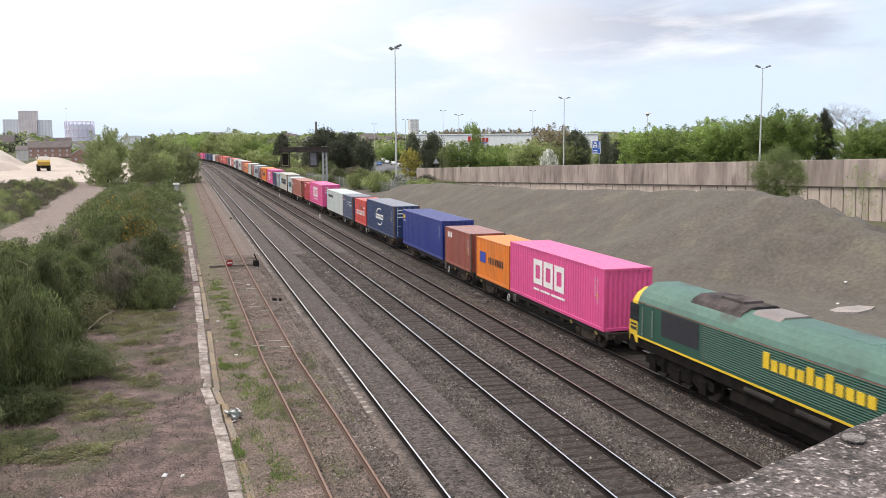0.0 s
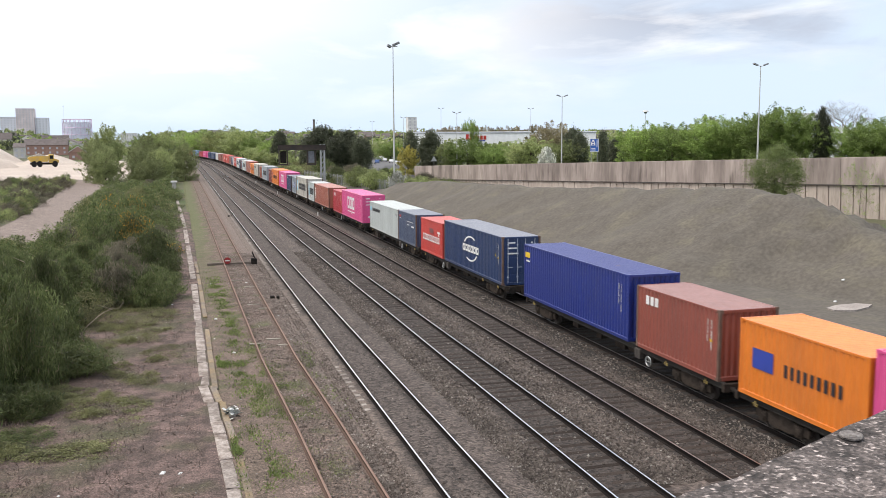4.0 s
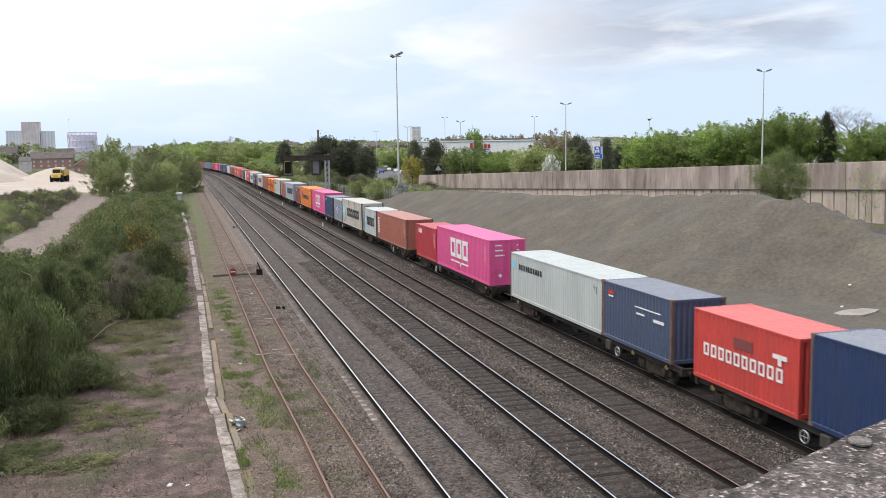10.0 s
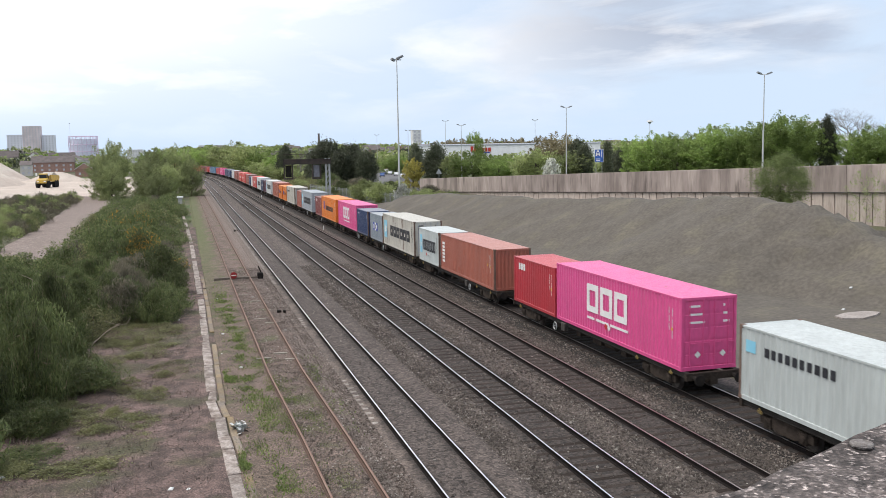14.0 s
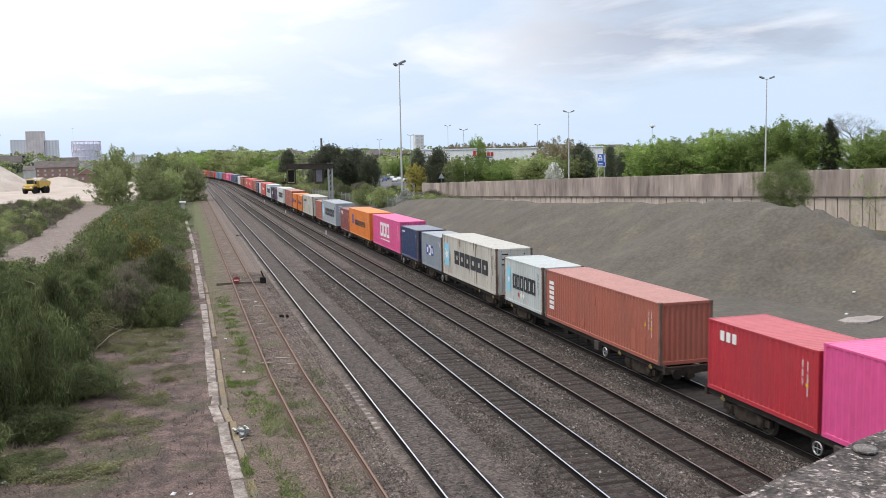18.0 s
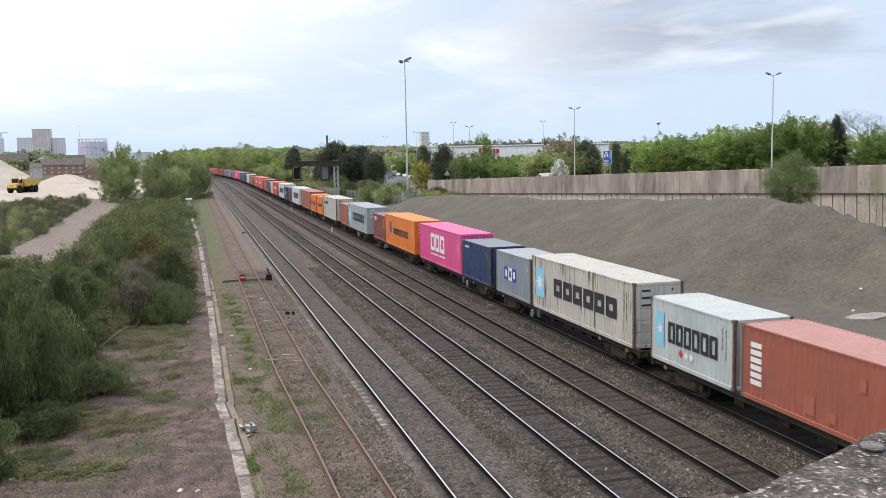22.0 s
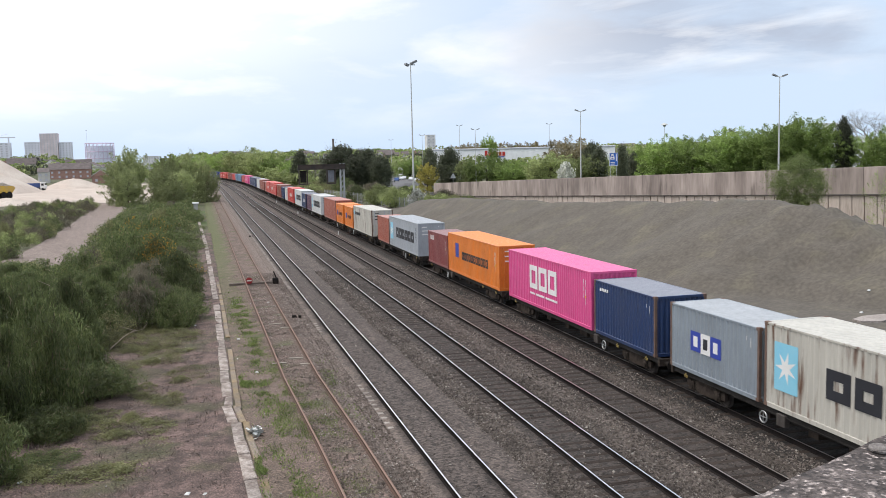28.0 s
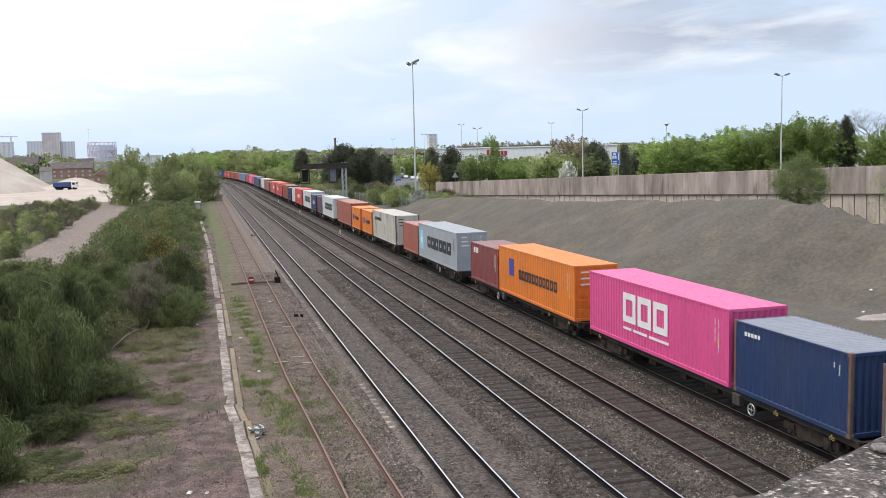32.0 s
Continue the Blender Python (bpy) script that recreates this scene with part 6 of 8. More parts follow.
def plants():
    rnd = random.Random(11)
    spring = [tree_model(20 + i, "spring", 24000, 0.115, lumps=230) for i in range(3)]
    mid = [tree_model(30 + i, "mid", 21000, 0.12, lumps=210) for i in range(3)]
    deep = [tree_model(40 + i, "deep", 18000, 0.17, low=0.04, lumps=110, ragged=False) for i in range(2)]
    bare = [bare_model(50), bare_model(51)]
    willow = [tree_model(64 + i, "willow", 30000, 0.1, low=0.02, lumps=260) for i in range(2)]
    ochre = tree_model(60, "ochre", 9000, 0.2, lumps=120)
    budding = tree_model(62, "budding", 16000, 0.13, lumps=150)

    def tree(models, x, y, z, h, w, lab):
        put(rnd.choice(models), x, y, z, w * (1.4 if models is spring or models is mid else 1.15), h * (1.12 if models is spring or models is mid else 1.2 if models is willow else 1.0), 7.0, 9.0, rnd.uniform(0, 360), lab, "tree", "trees")

    L1 = "leafy spring-green tree behind the retaining wall"
    for r in ((82, 152, 4.4, 6.8, 6.4), (81, 145, 4.6, 7.2, 7.0), (82, 139, 4.7, 7.0, 5.8), (85, 133, 4.8, 7.9, 7.5), (87, 130, 4.9, 7.0, 5.6), (88, 127, 5, 7.6, 5.5), (89, 122, 5.2, 8.8, 7.9), (90, 119, 5.3, 8.1, 5.2), (92, 117, 5.4, 7.4, 5.1), (96, 114, 5.6, 5.5, 5.1), (95, 107, 5.9, 6.1, 5.6), (95, 104, 6, 5.6, 5.5)):
        tree(spring, *r, L1)
    for r in ((84, 149, 4.5, 6.4, 6), (88, 138, 4.8, 7.8, 6), (92, 126, 5, 7.6, 6), (100, 112, 5.5, 5.6, 6), (98, 98, 6, 5.2, 6)):
        tree(mid, *r, L1)
    L2 = "green tree beside the ramp road"
    for r in ((79.5, 179, 3.2, 6.5, 7.0), (76, 189, 2.8, 7.6, 8.8), (77, 194, 2.6, 5.8, 6.4), (73, 226, 1.0, 9.6, 8.8), (76, 214, 1.5, 7.5, 7.1), (70, 232, 1.0, 9.1, 6.0), (95, 412, -0.4, 9.8, 10.5), (88, 445, -0.4, 11.6, 11.3), (80, 203, 2, 6.5, 7), (84, 240, 1, 8, 8), (95, 260, 0.5, 8, 10)):
        tree(mid if rnd.random() < 0.6 else spring, r[0], r[1], r[2], r[3] * 0.86, r[4], L2)
    L3 = "dark dense evergreen tree in the distance"
    for r in ((93, 115, 5.6, 8.3, 2.6), (83, 162, 4.0, 5.6, 3.6), (82, 177, 3.3, 7.4, 4.0), (113, 248, -0.2, 13.2, 6.5), (123.6, 250, -0.2, 12.4, 4.0), (66, 238, 0.6, 11.2, 6.9), (77, 303, -0.2, 12.8, 5.8), (46, 301, -0.5, 15.0, 11.3), (54, 299, -0.5, 13.5, 11.3), (57, 288, -0.5, 11.1, 7.3), (44, 312, -0.5, 11.5, 7.8), (37, 345, -0.5, 13.3, 6.4), (50, 292, -0.5, 11, 9)):
        tree(deep, *r, L3)
    for model, x, y, z, h, w in ((bare[0], 104, 122, 5.4, 13.2, 12.5), (bare[1], 41, 334, -0.5, 16.2, 10.3)):
        tree([model], x, y, z, h, w, "bare tree with fine grey twigs")
    for x, y, h, w in ((128, 300, 13.6, 11.0), (122, 296, 11.0, 9.0), (134, 305, 11.5, 9.0)):
        tree([budding], x, y, -0.3, h * 1.2, w * 1.3, "half-bare brown tree coming into bud")
    # gardens and hedgerows between the yard and the towers
    distant = [tree_model(64, "spring", 3600, 0.27, lumps=60, ragged=False), tree_model(65, "mid", 3600, 0.27, lumps=60, ragged=False), tree_model(66, "willow", 3600, 0.27, lumps=60, ragged=False)]
    for k in range(64):
        y = 640 + 560 * (k + rnd.random()) / 64
        x = -(0.235 - 0.175 * rnd.random()) * y
        tree([distant[k % 3]], x, y, rise(x, y) - 0.5, rnd.uniform(5.5, 9.0), rnd.uniform(7, 13), "light green garden tree in the distance")
    # brown woodland behind the store
    for k in range(16):
        x = 172 + 6.0 * k + rnd.uniform(-2, 2)
        tree([budding], x, 612 + rnd.uniform(-8, 8), rise(x, 612) - 0.4, rnd.uniform(17.0, 20.0), 14.0, "brown budding tree behind the store")
    tree(spring, 196, 604, rise(196, 604), 21.5, 8.0, "green tree behind the store")
    tree(spring, 84, 254, 0.8, 12.2, 2.9, "tall slender poplar in new leaf")
    tree([ochre], 60, 239, -0.4, 9.4, 5.5, "ochre-leaved small tree near the road")
    L4 = "green tree on the railway bank"
    for r in ((37, 429, -0.5, 14.3, 13.2), (30, 442, -0.5, 16.4, 13.5), (26, 485, -0.5, 18.6, 17.7), (20, 518, -0.5, 16.5, 12.5), (14, 583, -0.5, 17.4, 14.0), (38, 387, -0.5, 11.4, 9.5), (4, 648, -0.5, 16.1, 19.4), (44, 400, -0.5, 10, 10), (33, 365, -0.5, 7, 8), (36, 340, -0.5, 6, 8), (32, 400, -0.5, 8, 9), (-8, 690, -0.5, 15, 18), (-22, 740, -0.5, 15, 18)):
        tree(mid if rnd.random() < 0.5 else spring, r[0], r[1], r[2], r[3] * 0.85, r[4], L4)
    L5 = "broad pale-green willow-like tree beside the tracks"
    for r in ((-16.6, 240, -0.5, 13.0, 8.0), (-18.8, 230, -0.5, 10, 6.5), (-8.2, 232, -0.5, 9.5, 6.5), (-6.5, 238, -0.5, 11.2, 8.5), (-2, 236, -0.5, 11.2, 8.5), (1.6, 231, -0.5, 8.5, 6), (-8, 215, -0.5, 8, 6.5), (-4, 218, -0.5, 7.8, 6.5), (-5.5, 205, -0.5, 6.0, 5.5), (-16.2, 222, -0.5, 8, 6)):
        tree(willow, *r, L5)

    bushes = [bush_model(70 + i, "broom", 10500, 0.026, aspect=8.0, up=1.6) for i in range(3)]
    flower = [bush_model(80 + i, "flower", 10000, 0.028, aspect=6.5, up=1.3) for i in range(2)]
    grey = [bush_model(90 + i, "grey", 6200, 0.022, aspect=14, up=1.4) for i in range(2)]
    green = [bush_model(95 + i, "mid", 4600, 0.075, aspect=1.8, up=0.4) for i in range(2)]
    bramble = [bush_model(85 + i, "bramble", 3000, 0.05, aspect=1.7, up=0.5) for i in range(2)]
    white = bush_model(99, "white", 2200, 0.16, aspect=1.3)

    def bush(models, x, y, w, h, lab, z=-0.42):
        put(rnd.choice(models), x, y, z, w, h, 3.0, 2.0, rnd.uniform(0, 360), lab, "bush", "bushes")

    LB, LF, LG = "dark green broom bush on rough ground", "green gorse bush with a few orange-yellow flowers", "grey-brown half-bare brush in the scrub"
    scrub = Scrub(rnd)
    y = 30.6
    while y < 190:
        track = -14.0 - 0.031 * (y - 70)
        left = -0.195 * y - 2.0 if y < 88 else track + 3.4 + 0.8 * smooth01(92, 110, y)
        x = left + rnd.random()
        while x < -0.4:
            px, py = x + rnd.uniform(-0.6, 0.6), y + rnd.uniform(-0.8, 0.8)
            edge = -4.3 - 0.06 * max(0, 45 - py) if py < 45 else -5.0 if py < 55 else -1.1
            far = 1.0 + 0.25 * smooth01(70, 150, py)
            gorse = (abs(px + 2.9) < 2.0 and abs(py - 81) < 3.5) or (abs(px + 7.2) < 2.4 and abs(py - 114) < 8) or (abs(px + 8.0) < 1.3 and abs(py - 79) < 2.5)
            lump = 1.0 + 1.1 * wobble(px, py, 0.24, 6)
            kind = rnd.random()
            if px < edge:
                tall = smooth01(0, 2.5, edge - px)
                w, h = rnd.uniform(2.5, 4.4) * far, rnd.uniform(0.6, 1.3) * (1.1 + 1.2 * tall + 0.4 * (py < 50 and px < -6)) * lump * (1 - 0.3 * smooth01(55, 66, py) * smooth01(-8, -12, px))
                brown = py < 62 and px < -6.5
                if py > 80:
                    scrub.put("flower" if gorse and kind < 0.85 else "grey" if kind < 0.07 else "bramble" if kind > 0.93 else "broom", px, py, w, h)
                elif gorse and kind < 0.85:
                    bush(flower, px, py, w, h, LF)
                elif kind < (0.1 if brown and wobble(px, py, 0.2, 19) > 0.0 else 0.04):
                    bush(grey, px, py, w, h, LG)
                elif kind < 0.88:
                    bush(bushes, px, py, w, h, LB)
                else:
                    bush(bramble, px, py, w * 0.9, h * 0.85, "mid-green leafy bramble in the scrub")
            elif 42 < py < 57 and px < -0.8 and wobble(px, py, 0.3, 2) > -0.3:
                bush(bramble, px, py, rnd.uniform(1.8, 2.9), rnd.uniform(0.3, 0.65), "low bramble patch on the soil")
            elif px < -1.6 - 0.2 * max(0, 40 - py) and kind < 0.5:
                bush(bramble, px, py, rnd.uniform(0.8, 2.0), rnd.uniform(0.12, 0.32), "low green weeds on bare soil")
            x += 2.15 * far
        y += 1.95 + 0.9 * smooth01(70, 150, y)
    for _ in range(430):
        y = 30 + 30 * rnd.random()
        x = -1.2 - 6.0 * rnd.random() ** 0.8 + 0.05 * (y - 40)
        if rnd.random() > smooth01(-0.25, 0.3, wobble(x, y, 0.35, 15)) * (0.35 + 0.65 * smooth01(-1, -4, x)):
            continue
        scrub.put("bramble", x, y, rnd.uniform(0.8, 2.2), rnd.uniform(0.2, 0.42))
    for _ in range(210):
        y = rnd.uniform(84, 236)
        x = -18.6 - 0.038 * (y - 84) - rnd.random() ** 1.2 * 15
        scrub.put(rnd.choice(("grey", "grey", "grey", "broom", "broom", "bramble", "mid")), x, y, rnd.uniform(2.2, 3.8), rnd.uniform(1.1, 2.6))
    # overgrown bank to the right of the line, behind and beyond the fence
    for _ in range(360):
        y = rnd.uniform(172, 430)
        edge = max(25.5 + off(y), 39.8 - 0.121 * (y - 166) if y < 236 else 0)
        x = edge + rnd.random() ** 1.2 * (13 + 0.05 * (y - 170))
        scrub.put(rnd.choice(("broom", "mid", "bramble", "grey", "bramble")), x, y, rnd.uniform(3.0, 5.5), rnd.uniform(0.8, 2.0) + 1.4 * smooth01(5, 14, x - edge) * rnd.random())
    scrub.build()
    LR = "scrub bush near the palisade fence"
    for x, y, h, w in ((36, 188, 4.8, 6.0), (38, 177, 4.6, 6.8), (44, 169, 4.1, 6.5), (35, 209, 3.9, 5.3), (46, 164, 3.5, 4.2), (40, 196, 4, 6), (42, 215, 4, 6), (44, 235, 5, 7), (39, 255, 5, 7), (46, 205, 4.5, 6), (50, 185, 4, 6), (52, 225, 4, 7)):
        bush(green if rnd.random() < 0.3 else grey if rnd.random() < 0.3 else bushes, x, y, w, h * (0.7 if x > 41 else 0.9), LR)
    put(white, 74.2, 176.5, 3.1, 3.8, 4.4, 3.0, 2.0, 30, "bush covered in white blossom by the road", "bush")
    put(white, 41, 172, -0.4, 3.5, 3.6, 3.0, 2.0, 80, "bush covered in white blossom near the mast", "bush")
    sap = tree_model(110, "sapling", 36000, 0.05, w=4.0, h=5.0, low=0.02, lumps=130, stem=0.05, ragged=False)
    put(sap, 70.0, 94.5, 2.2, 7.2, 6.4, 4.0, 5.0, 10, "young green sapling growing against the wall", "tree")
    thin = tree_model(111, "sapling", 5200, 0.036, w=4.0, h=5.0, low=0.03, lumps=60, stem=0.03, top=0.5)
    put(thin, 75.5, 86.5, 0.5, 4.4, 7.5, 4.0, 5.0, 50, "thin straggly sapling against the wall", "tree")
    for m in willow + spring + mid + deep + bare + [ochre, budding] + distant + bushes + flower + grey + green + bramble + [white, sap, thin]:
        drop_model(m)


plants()


# ---- distance ----
def far_woods():
    """Belts of trees towards the horizon."""
    rnd = random.Random(5)
    for name, kind, n, spec in (("far_woods", "mid", 42000, (320, 1500)), ("distant_trees", "spring", 20000, (380, 1300)), ("far_evergreens", "deep", 9000, (350, 1300))):
        clumps = []
        for _ in range(1000 if name == "far_woods" else 460 if name == "distant_trees" else 170):
            y = spec[0] + (spec[1] - spec[0]) * rnd.random() ** 1.3
            x = rnd.uniform(-0.30, 0.75) * y
            if (-150 < x < -35 and 470 < y < 665) or abs(x - 15 - off(min(y, 950))) < 22 or (40 < x < 120 and y < 520) or (-100 < x < -14 and y < 480):
                continue
            clumps.append((x, y, rnd.uniform(3.5, 8.0) + rnd.random() ** 3 * 5.0 + 2.0 * smooth01(500, 1200, y), rnd.uniform(8, 15) * (1 + 0.5 * smooth01(500, 1200, y))))
        s = Shape()
        for _ in range(n):
            x, y, h, w = rnd.choice(clumps)
            a = Vector((rnd.gauss(0, 1), rnd.gauss(0, 1), rnd.gauss(0, 1))).normalized()
            r = 0.75 + 0.25 * rnd.random()
            c = Vector((x + a.x * w * 0.5 * r, y + a.y * w * 0.5 * r, rise(x, y) + max(0.2, h * 0.5 + a.z * h * 0.5 * r)))
            p = Vector((rnd.gauss(0, 1), rnd.gauss(0, 1), rnd.gauss(0, 1))).normalized()
            q = p.cross(a).normalized()
            k = rnd.uniform(0.7, 1.5) * (1 + y / 900)
            s.add([c - p * k * 0.6, c + q * k * 0.5, c + p * k * 0.6, c - q * k * 0.5], [(0, 1, 2, 3)])
        tagged(new(name, s.raw(name, LEAF[kind])), "belts of distant trees across the plain", "woodland", kind="stuff")


far_woods()


# pane colour brought close to the walls: distance haze painted in
FAR_GLASS = surface("haze_paled_window_glass", (0.56, 0.56, 0.62), 0.35, scale=2, bump=0.0, depth=0)


def block(name, label, x, y, w, d, h, wall, storeys, bays, turn=0.0, roof=None, parent=None, z=-0.4):
    """Building with storeys of recessed windows on the side towards the railway."""
    t = parent or thing(name, label, "building", at=(x, y, z), turn=turn)
    ox = (x, y, 0) if parent else (0, 0, 0)
    part("wall", Shape().box(ox[0] - w / 2, ox[0] + w / 2, ox[1], ox[1] + d, 0, h), wall, t)
    part("roof", Shape().slab(ox[0] - w / 2 - 0.2, ox[0] + w / 2 + 0.2, ox[1] - 0.2, ox[1] + d + 0.2, h, h + 0.6, 0.1), roof or wall, t)
    glass = FAR_GLASS
    if storeys:
        bw, sh = w / bays, h / storeys
        me = Shape().slab(-bw * 0.2, bw * 0.2, -0.12, 0.02, sh * 0.3, sh * 0.8, 0.02).mesh("window", glass)
        for j in range(storeys):
            for i in range(bays):
                o = new("window", me)
                o.parent = t
                o.location = (ox[0] - w / 2 + bw * (i + 0.5), ox[1], j * sh)
    return t


def city():
    # tower colours lightened and blued so that they carry the distance haze
    conc = surface("haze_paled_concrete", (0.74, 0.75, 0.82), 0.9, second=(0.66, 0.67, 0.74), scale=0.1, fine=1, bump=0.05)
    brickp = surface("haze_paled_pinkish_cladding", (0.76, 0.67, 0.69), 0.9, scale=0.1, fine=1, bump=0.1)
    t = thing("tower_block", "grey and brown high-rise housing blocks on the skyline", "tower block", at=(-205, 1420, -0.4))
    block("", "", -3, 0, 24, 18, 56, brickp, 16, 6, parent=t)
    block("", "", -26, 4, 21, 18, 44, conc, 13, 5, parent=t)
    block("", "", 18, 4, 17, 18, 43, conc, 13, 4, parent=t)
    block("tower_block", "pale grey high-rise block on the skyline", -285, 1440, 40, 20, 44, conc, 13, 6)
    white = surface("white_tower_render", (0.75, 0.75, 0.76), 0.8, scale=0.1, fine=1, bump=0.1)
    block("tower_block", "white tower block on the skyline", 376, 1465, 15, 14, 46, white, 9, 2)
    # gasholder frame; its purple is paled to paint in the haze
    pur = surface("haze_paled_purple_ironwork", (0.62, 0.52, 0.66), 0.7, second=(0.58, 0.48, 0.62), scale=0.5)
    g = thing("gasholder", "round purple lattice gasholder frame on the skyline, paled with painted haze", "gasholder", at=(-159, 1625, -0.4))
    R, H, n = 23.0, 46.0, 20
    for k in range(n):
        a = 2 * math.pi * k / n
        part("column", Shape().box(R * math.cos(a) - 0.32, R * math.cos(a) + 0.32, R * math.sin(a) - 0.32, R * math.sin(a) + 0.32, 0, H), pur, g)
    for z in (H * 0.45, H * 0.7, H):
        s = Shape()
        for k in range(n):
            a, b = 2 * math.pi * k / n, 2 * math.pi * (k + 1) / n
            s.tube((R * math.cos(a), R * math.sin(a), z - 0.5), (R * math.cos(b), R * math.sin(b), z - 0.5), 0.5, n=4)
            if z < H:
                s.tube((R * math.cos(a), R * math.sin(a), z), (R * math.cos(b), R * math.sin(b), z + H * 0.27), 0.18, n=4)
        part("ring_girder", s, pur, g)
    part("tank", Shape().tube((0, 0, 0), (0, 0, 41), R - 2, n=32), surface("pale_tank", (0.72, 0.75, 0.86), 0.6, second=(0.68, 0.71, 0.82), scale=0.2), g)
    street_lamp(-176, 1600, 0, 66, mast=True)
    # crane beside the towers
    c = thing("tower_crane", "slender tower crane beside the high-rise blocks", "crane", at=(-262, 1425, -0.4))
    part("mast", Shape().box(-0.8, 0.8, -0.8, 0.8, 0, 52), conc, c)
    part("jib", Shape().box(-22, 9, -0.6, 0.6, 51, 52.4).tube((0, 0, 57), (-18, 0, 52.3), 0.2, n=4), conc, c)
    # long white store with a red sign
    ww = surface("white_cladding", (0.83, 0.84, 0.85), 0.6, second=(0.78, 0.79, 0.8), scale=0.1, fine=0.5, bump=0.05, depth=0)
    st = thing("warehouse_store", "long low white warehouse store with a red sign", "warehouse", at=(168, 478, -0.4), turn=-16.6)
    part("wall", Shape().box(-44, 58, 0, 60, 0, 13.6), ww, st)
    part("roof", Shape().slab(-44.4, 58.4, -0.4, 60.4, 13.6, 14.1, 0.1), conc, st)
    part("cornice", Shape().box(-44.2, 58.2, -0.25, 0.0, 13.2, 13.6), surface("grey_trim", (0.5, 0.53, 0.58), 0.6), st)
    s = Shape()
    for k in range(6):
        s.box(-14.2 + 1.95 * k, -12.7 + 1.95 * k, -0.3, 0, 9.7, 11.9 if k else 12.7)
    part("sign_bars", s, M_RED, st, "red sign lettering as plain bars")
    part("sign_bars", Shape().box(-14, -3.5, -0.3, 0, 8.9, 9.4), M_DEEP_BLUE, st)
    # low houses and sheds
    # brick base colour paled a little for haze
    brick = surface("red_brick_wall", (0.36, 0.22, 0.18), 0.9, second=(0.28, 0.17, 0.14), scale=0.6, fine=6, bump=0.3)
    slate = surface("grey_brown_roof_tiles", (0.16, 0.135, 0.13), 0.9, scale=0.5, fine=4, bump=0.3)
    whitew = surface("pale_render", (0.62, 0.6, 0.57), 0.8, scale=0.3, bump=0.1)

    def house(x, y, w, d, eave, ridge, wall, turn=0.0, gable=False, bays=4, label="red-brick house with a tiled roof"):
        t = thing("house", label, "house", at=(x, y, rise(x, y) - 0.4), turn=turn, group="houses in the distance")
        part("wall", Shape().box(-w / 2, w / 2, 0, d, 0, eave), wall, t)
        if gable:
            part("roof", Shape().prism([(-w / 2 - 0.3, eave), (0, ridge), (w / 2 + 0.3, eave)], -0.3, d + 0.3), slate, t)
            part("gable", Shape().add([(-w / 2 + 0.2, -0.32, eave), (w / 2 - 0.2, -0.32, eave), (0, -0.32, ridge - 0.25)], [(0, 1, 2)]), wall, t)
        else:
            part("roof", Shape().prism_x([(-0.4, eave), (d / 2, ridge), (d + 0.4, eave)], -w / 2 - 0.3, w / 2 + 0.3), slate, t)
        me = Shape().slab(-0.6, 0.6, -0.06, 0.02, 0, 1.3, 0.02).mesh("window", FAR_GLASS)
        for j in range(2 if eave > 4 else 1):
            for i in range(bays):
                o = new("window", me)
                o.parent = t
                o.location = (-w / 2 + w * (i + 0.5) / bays, 0, 1.0 + 2.8 * j)
        return t

    house(-82, 640, 26, 10, 6.4, 10.6, brick, 2, False, 6, "long red-brick building with a dark tiled roof")
    bung = house(-50.6, 514, 9, 12, 4.0, 7.3, brick, 4, True, 2, "brick bungalow with a pale-edged gable")
    for sx in (-1, 1):
        part("barge_board", Shape().add([(sx * 4.9, -0.42, 3.7), (sx * 4.9, -0.42, 4.15), (0, -0.42, 7.5), (0, -0.42, 7.05), (sx * 4.9, -0.3, 3.7), (sx * 4.9, -0.3, 4.15), (0, -0.3, 7.5), (0, -0.3, 7.05)], [(0, 1, 2, 3), (4, 7, 6, 5), (0, 3, 7, 4), (1, 5, 6, 2)]), whitew, bung)
    house(-86, 560, 6, 12, 6.2, 8.6, whitew, 6, False, 2, "pale rendered shed with a low roof")
    house(47, 520, 11, 12, 6.5, 10.0, whitew, 0, False, 3, "white house beyond the railway bank")
    house(296, 620, 13, 14, 6.5, 8.5, whitew, -20, False, 4, "white building beyond the ramp road")
    for x, y, w, d, h, lab in ((249, 300, 10, 20, 13.5, "white industrial unit behind the trees"), (261, 332, 6, 12, 20.0, "tall white industrial unit behind the trees")):
        u = thing("industrial_unit", lab, "industrial building", at=(x, y, -0.4), turn=-38)
        part("wall", Shape().box(-w / 2, w / 2, 0, d, 0, h), ww, u)
        part("roof", Shape().slab(-w / 2 - 0.3, w / 2 + 0.3, -0.3, d + 0.3, h, h + 0.5, 0.1), conc, u)
        for k in range(3):
            part("window", Shape().slab(-w * 0.4 + k * w * 0.28, -w * 0.4 + k * w * 0.28 + w * 0.2, -0.08, 0.02, h * 0.62, h * 0.72, 0.02), FAR_GLASS, u)
    ch = thing("chimney", "slender dark brick chimney on the skyline", "chimney", at=(101.4, 700, -0.4))
    part("shaft", Shape().tube((0, 0, 0), (0, 0, 25), 1.1, 0.75, n=12), slate, ch)
    part("cap", Shape().tube((0, 0, 25), (0, 0, 25.6), 0.95, n=12), slate, ch)
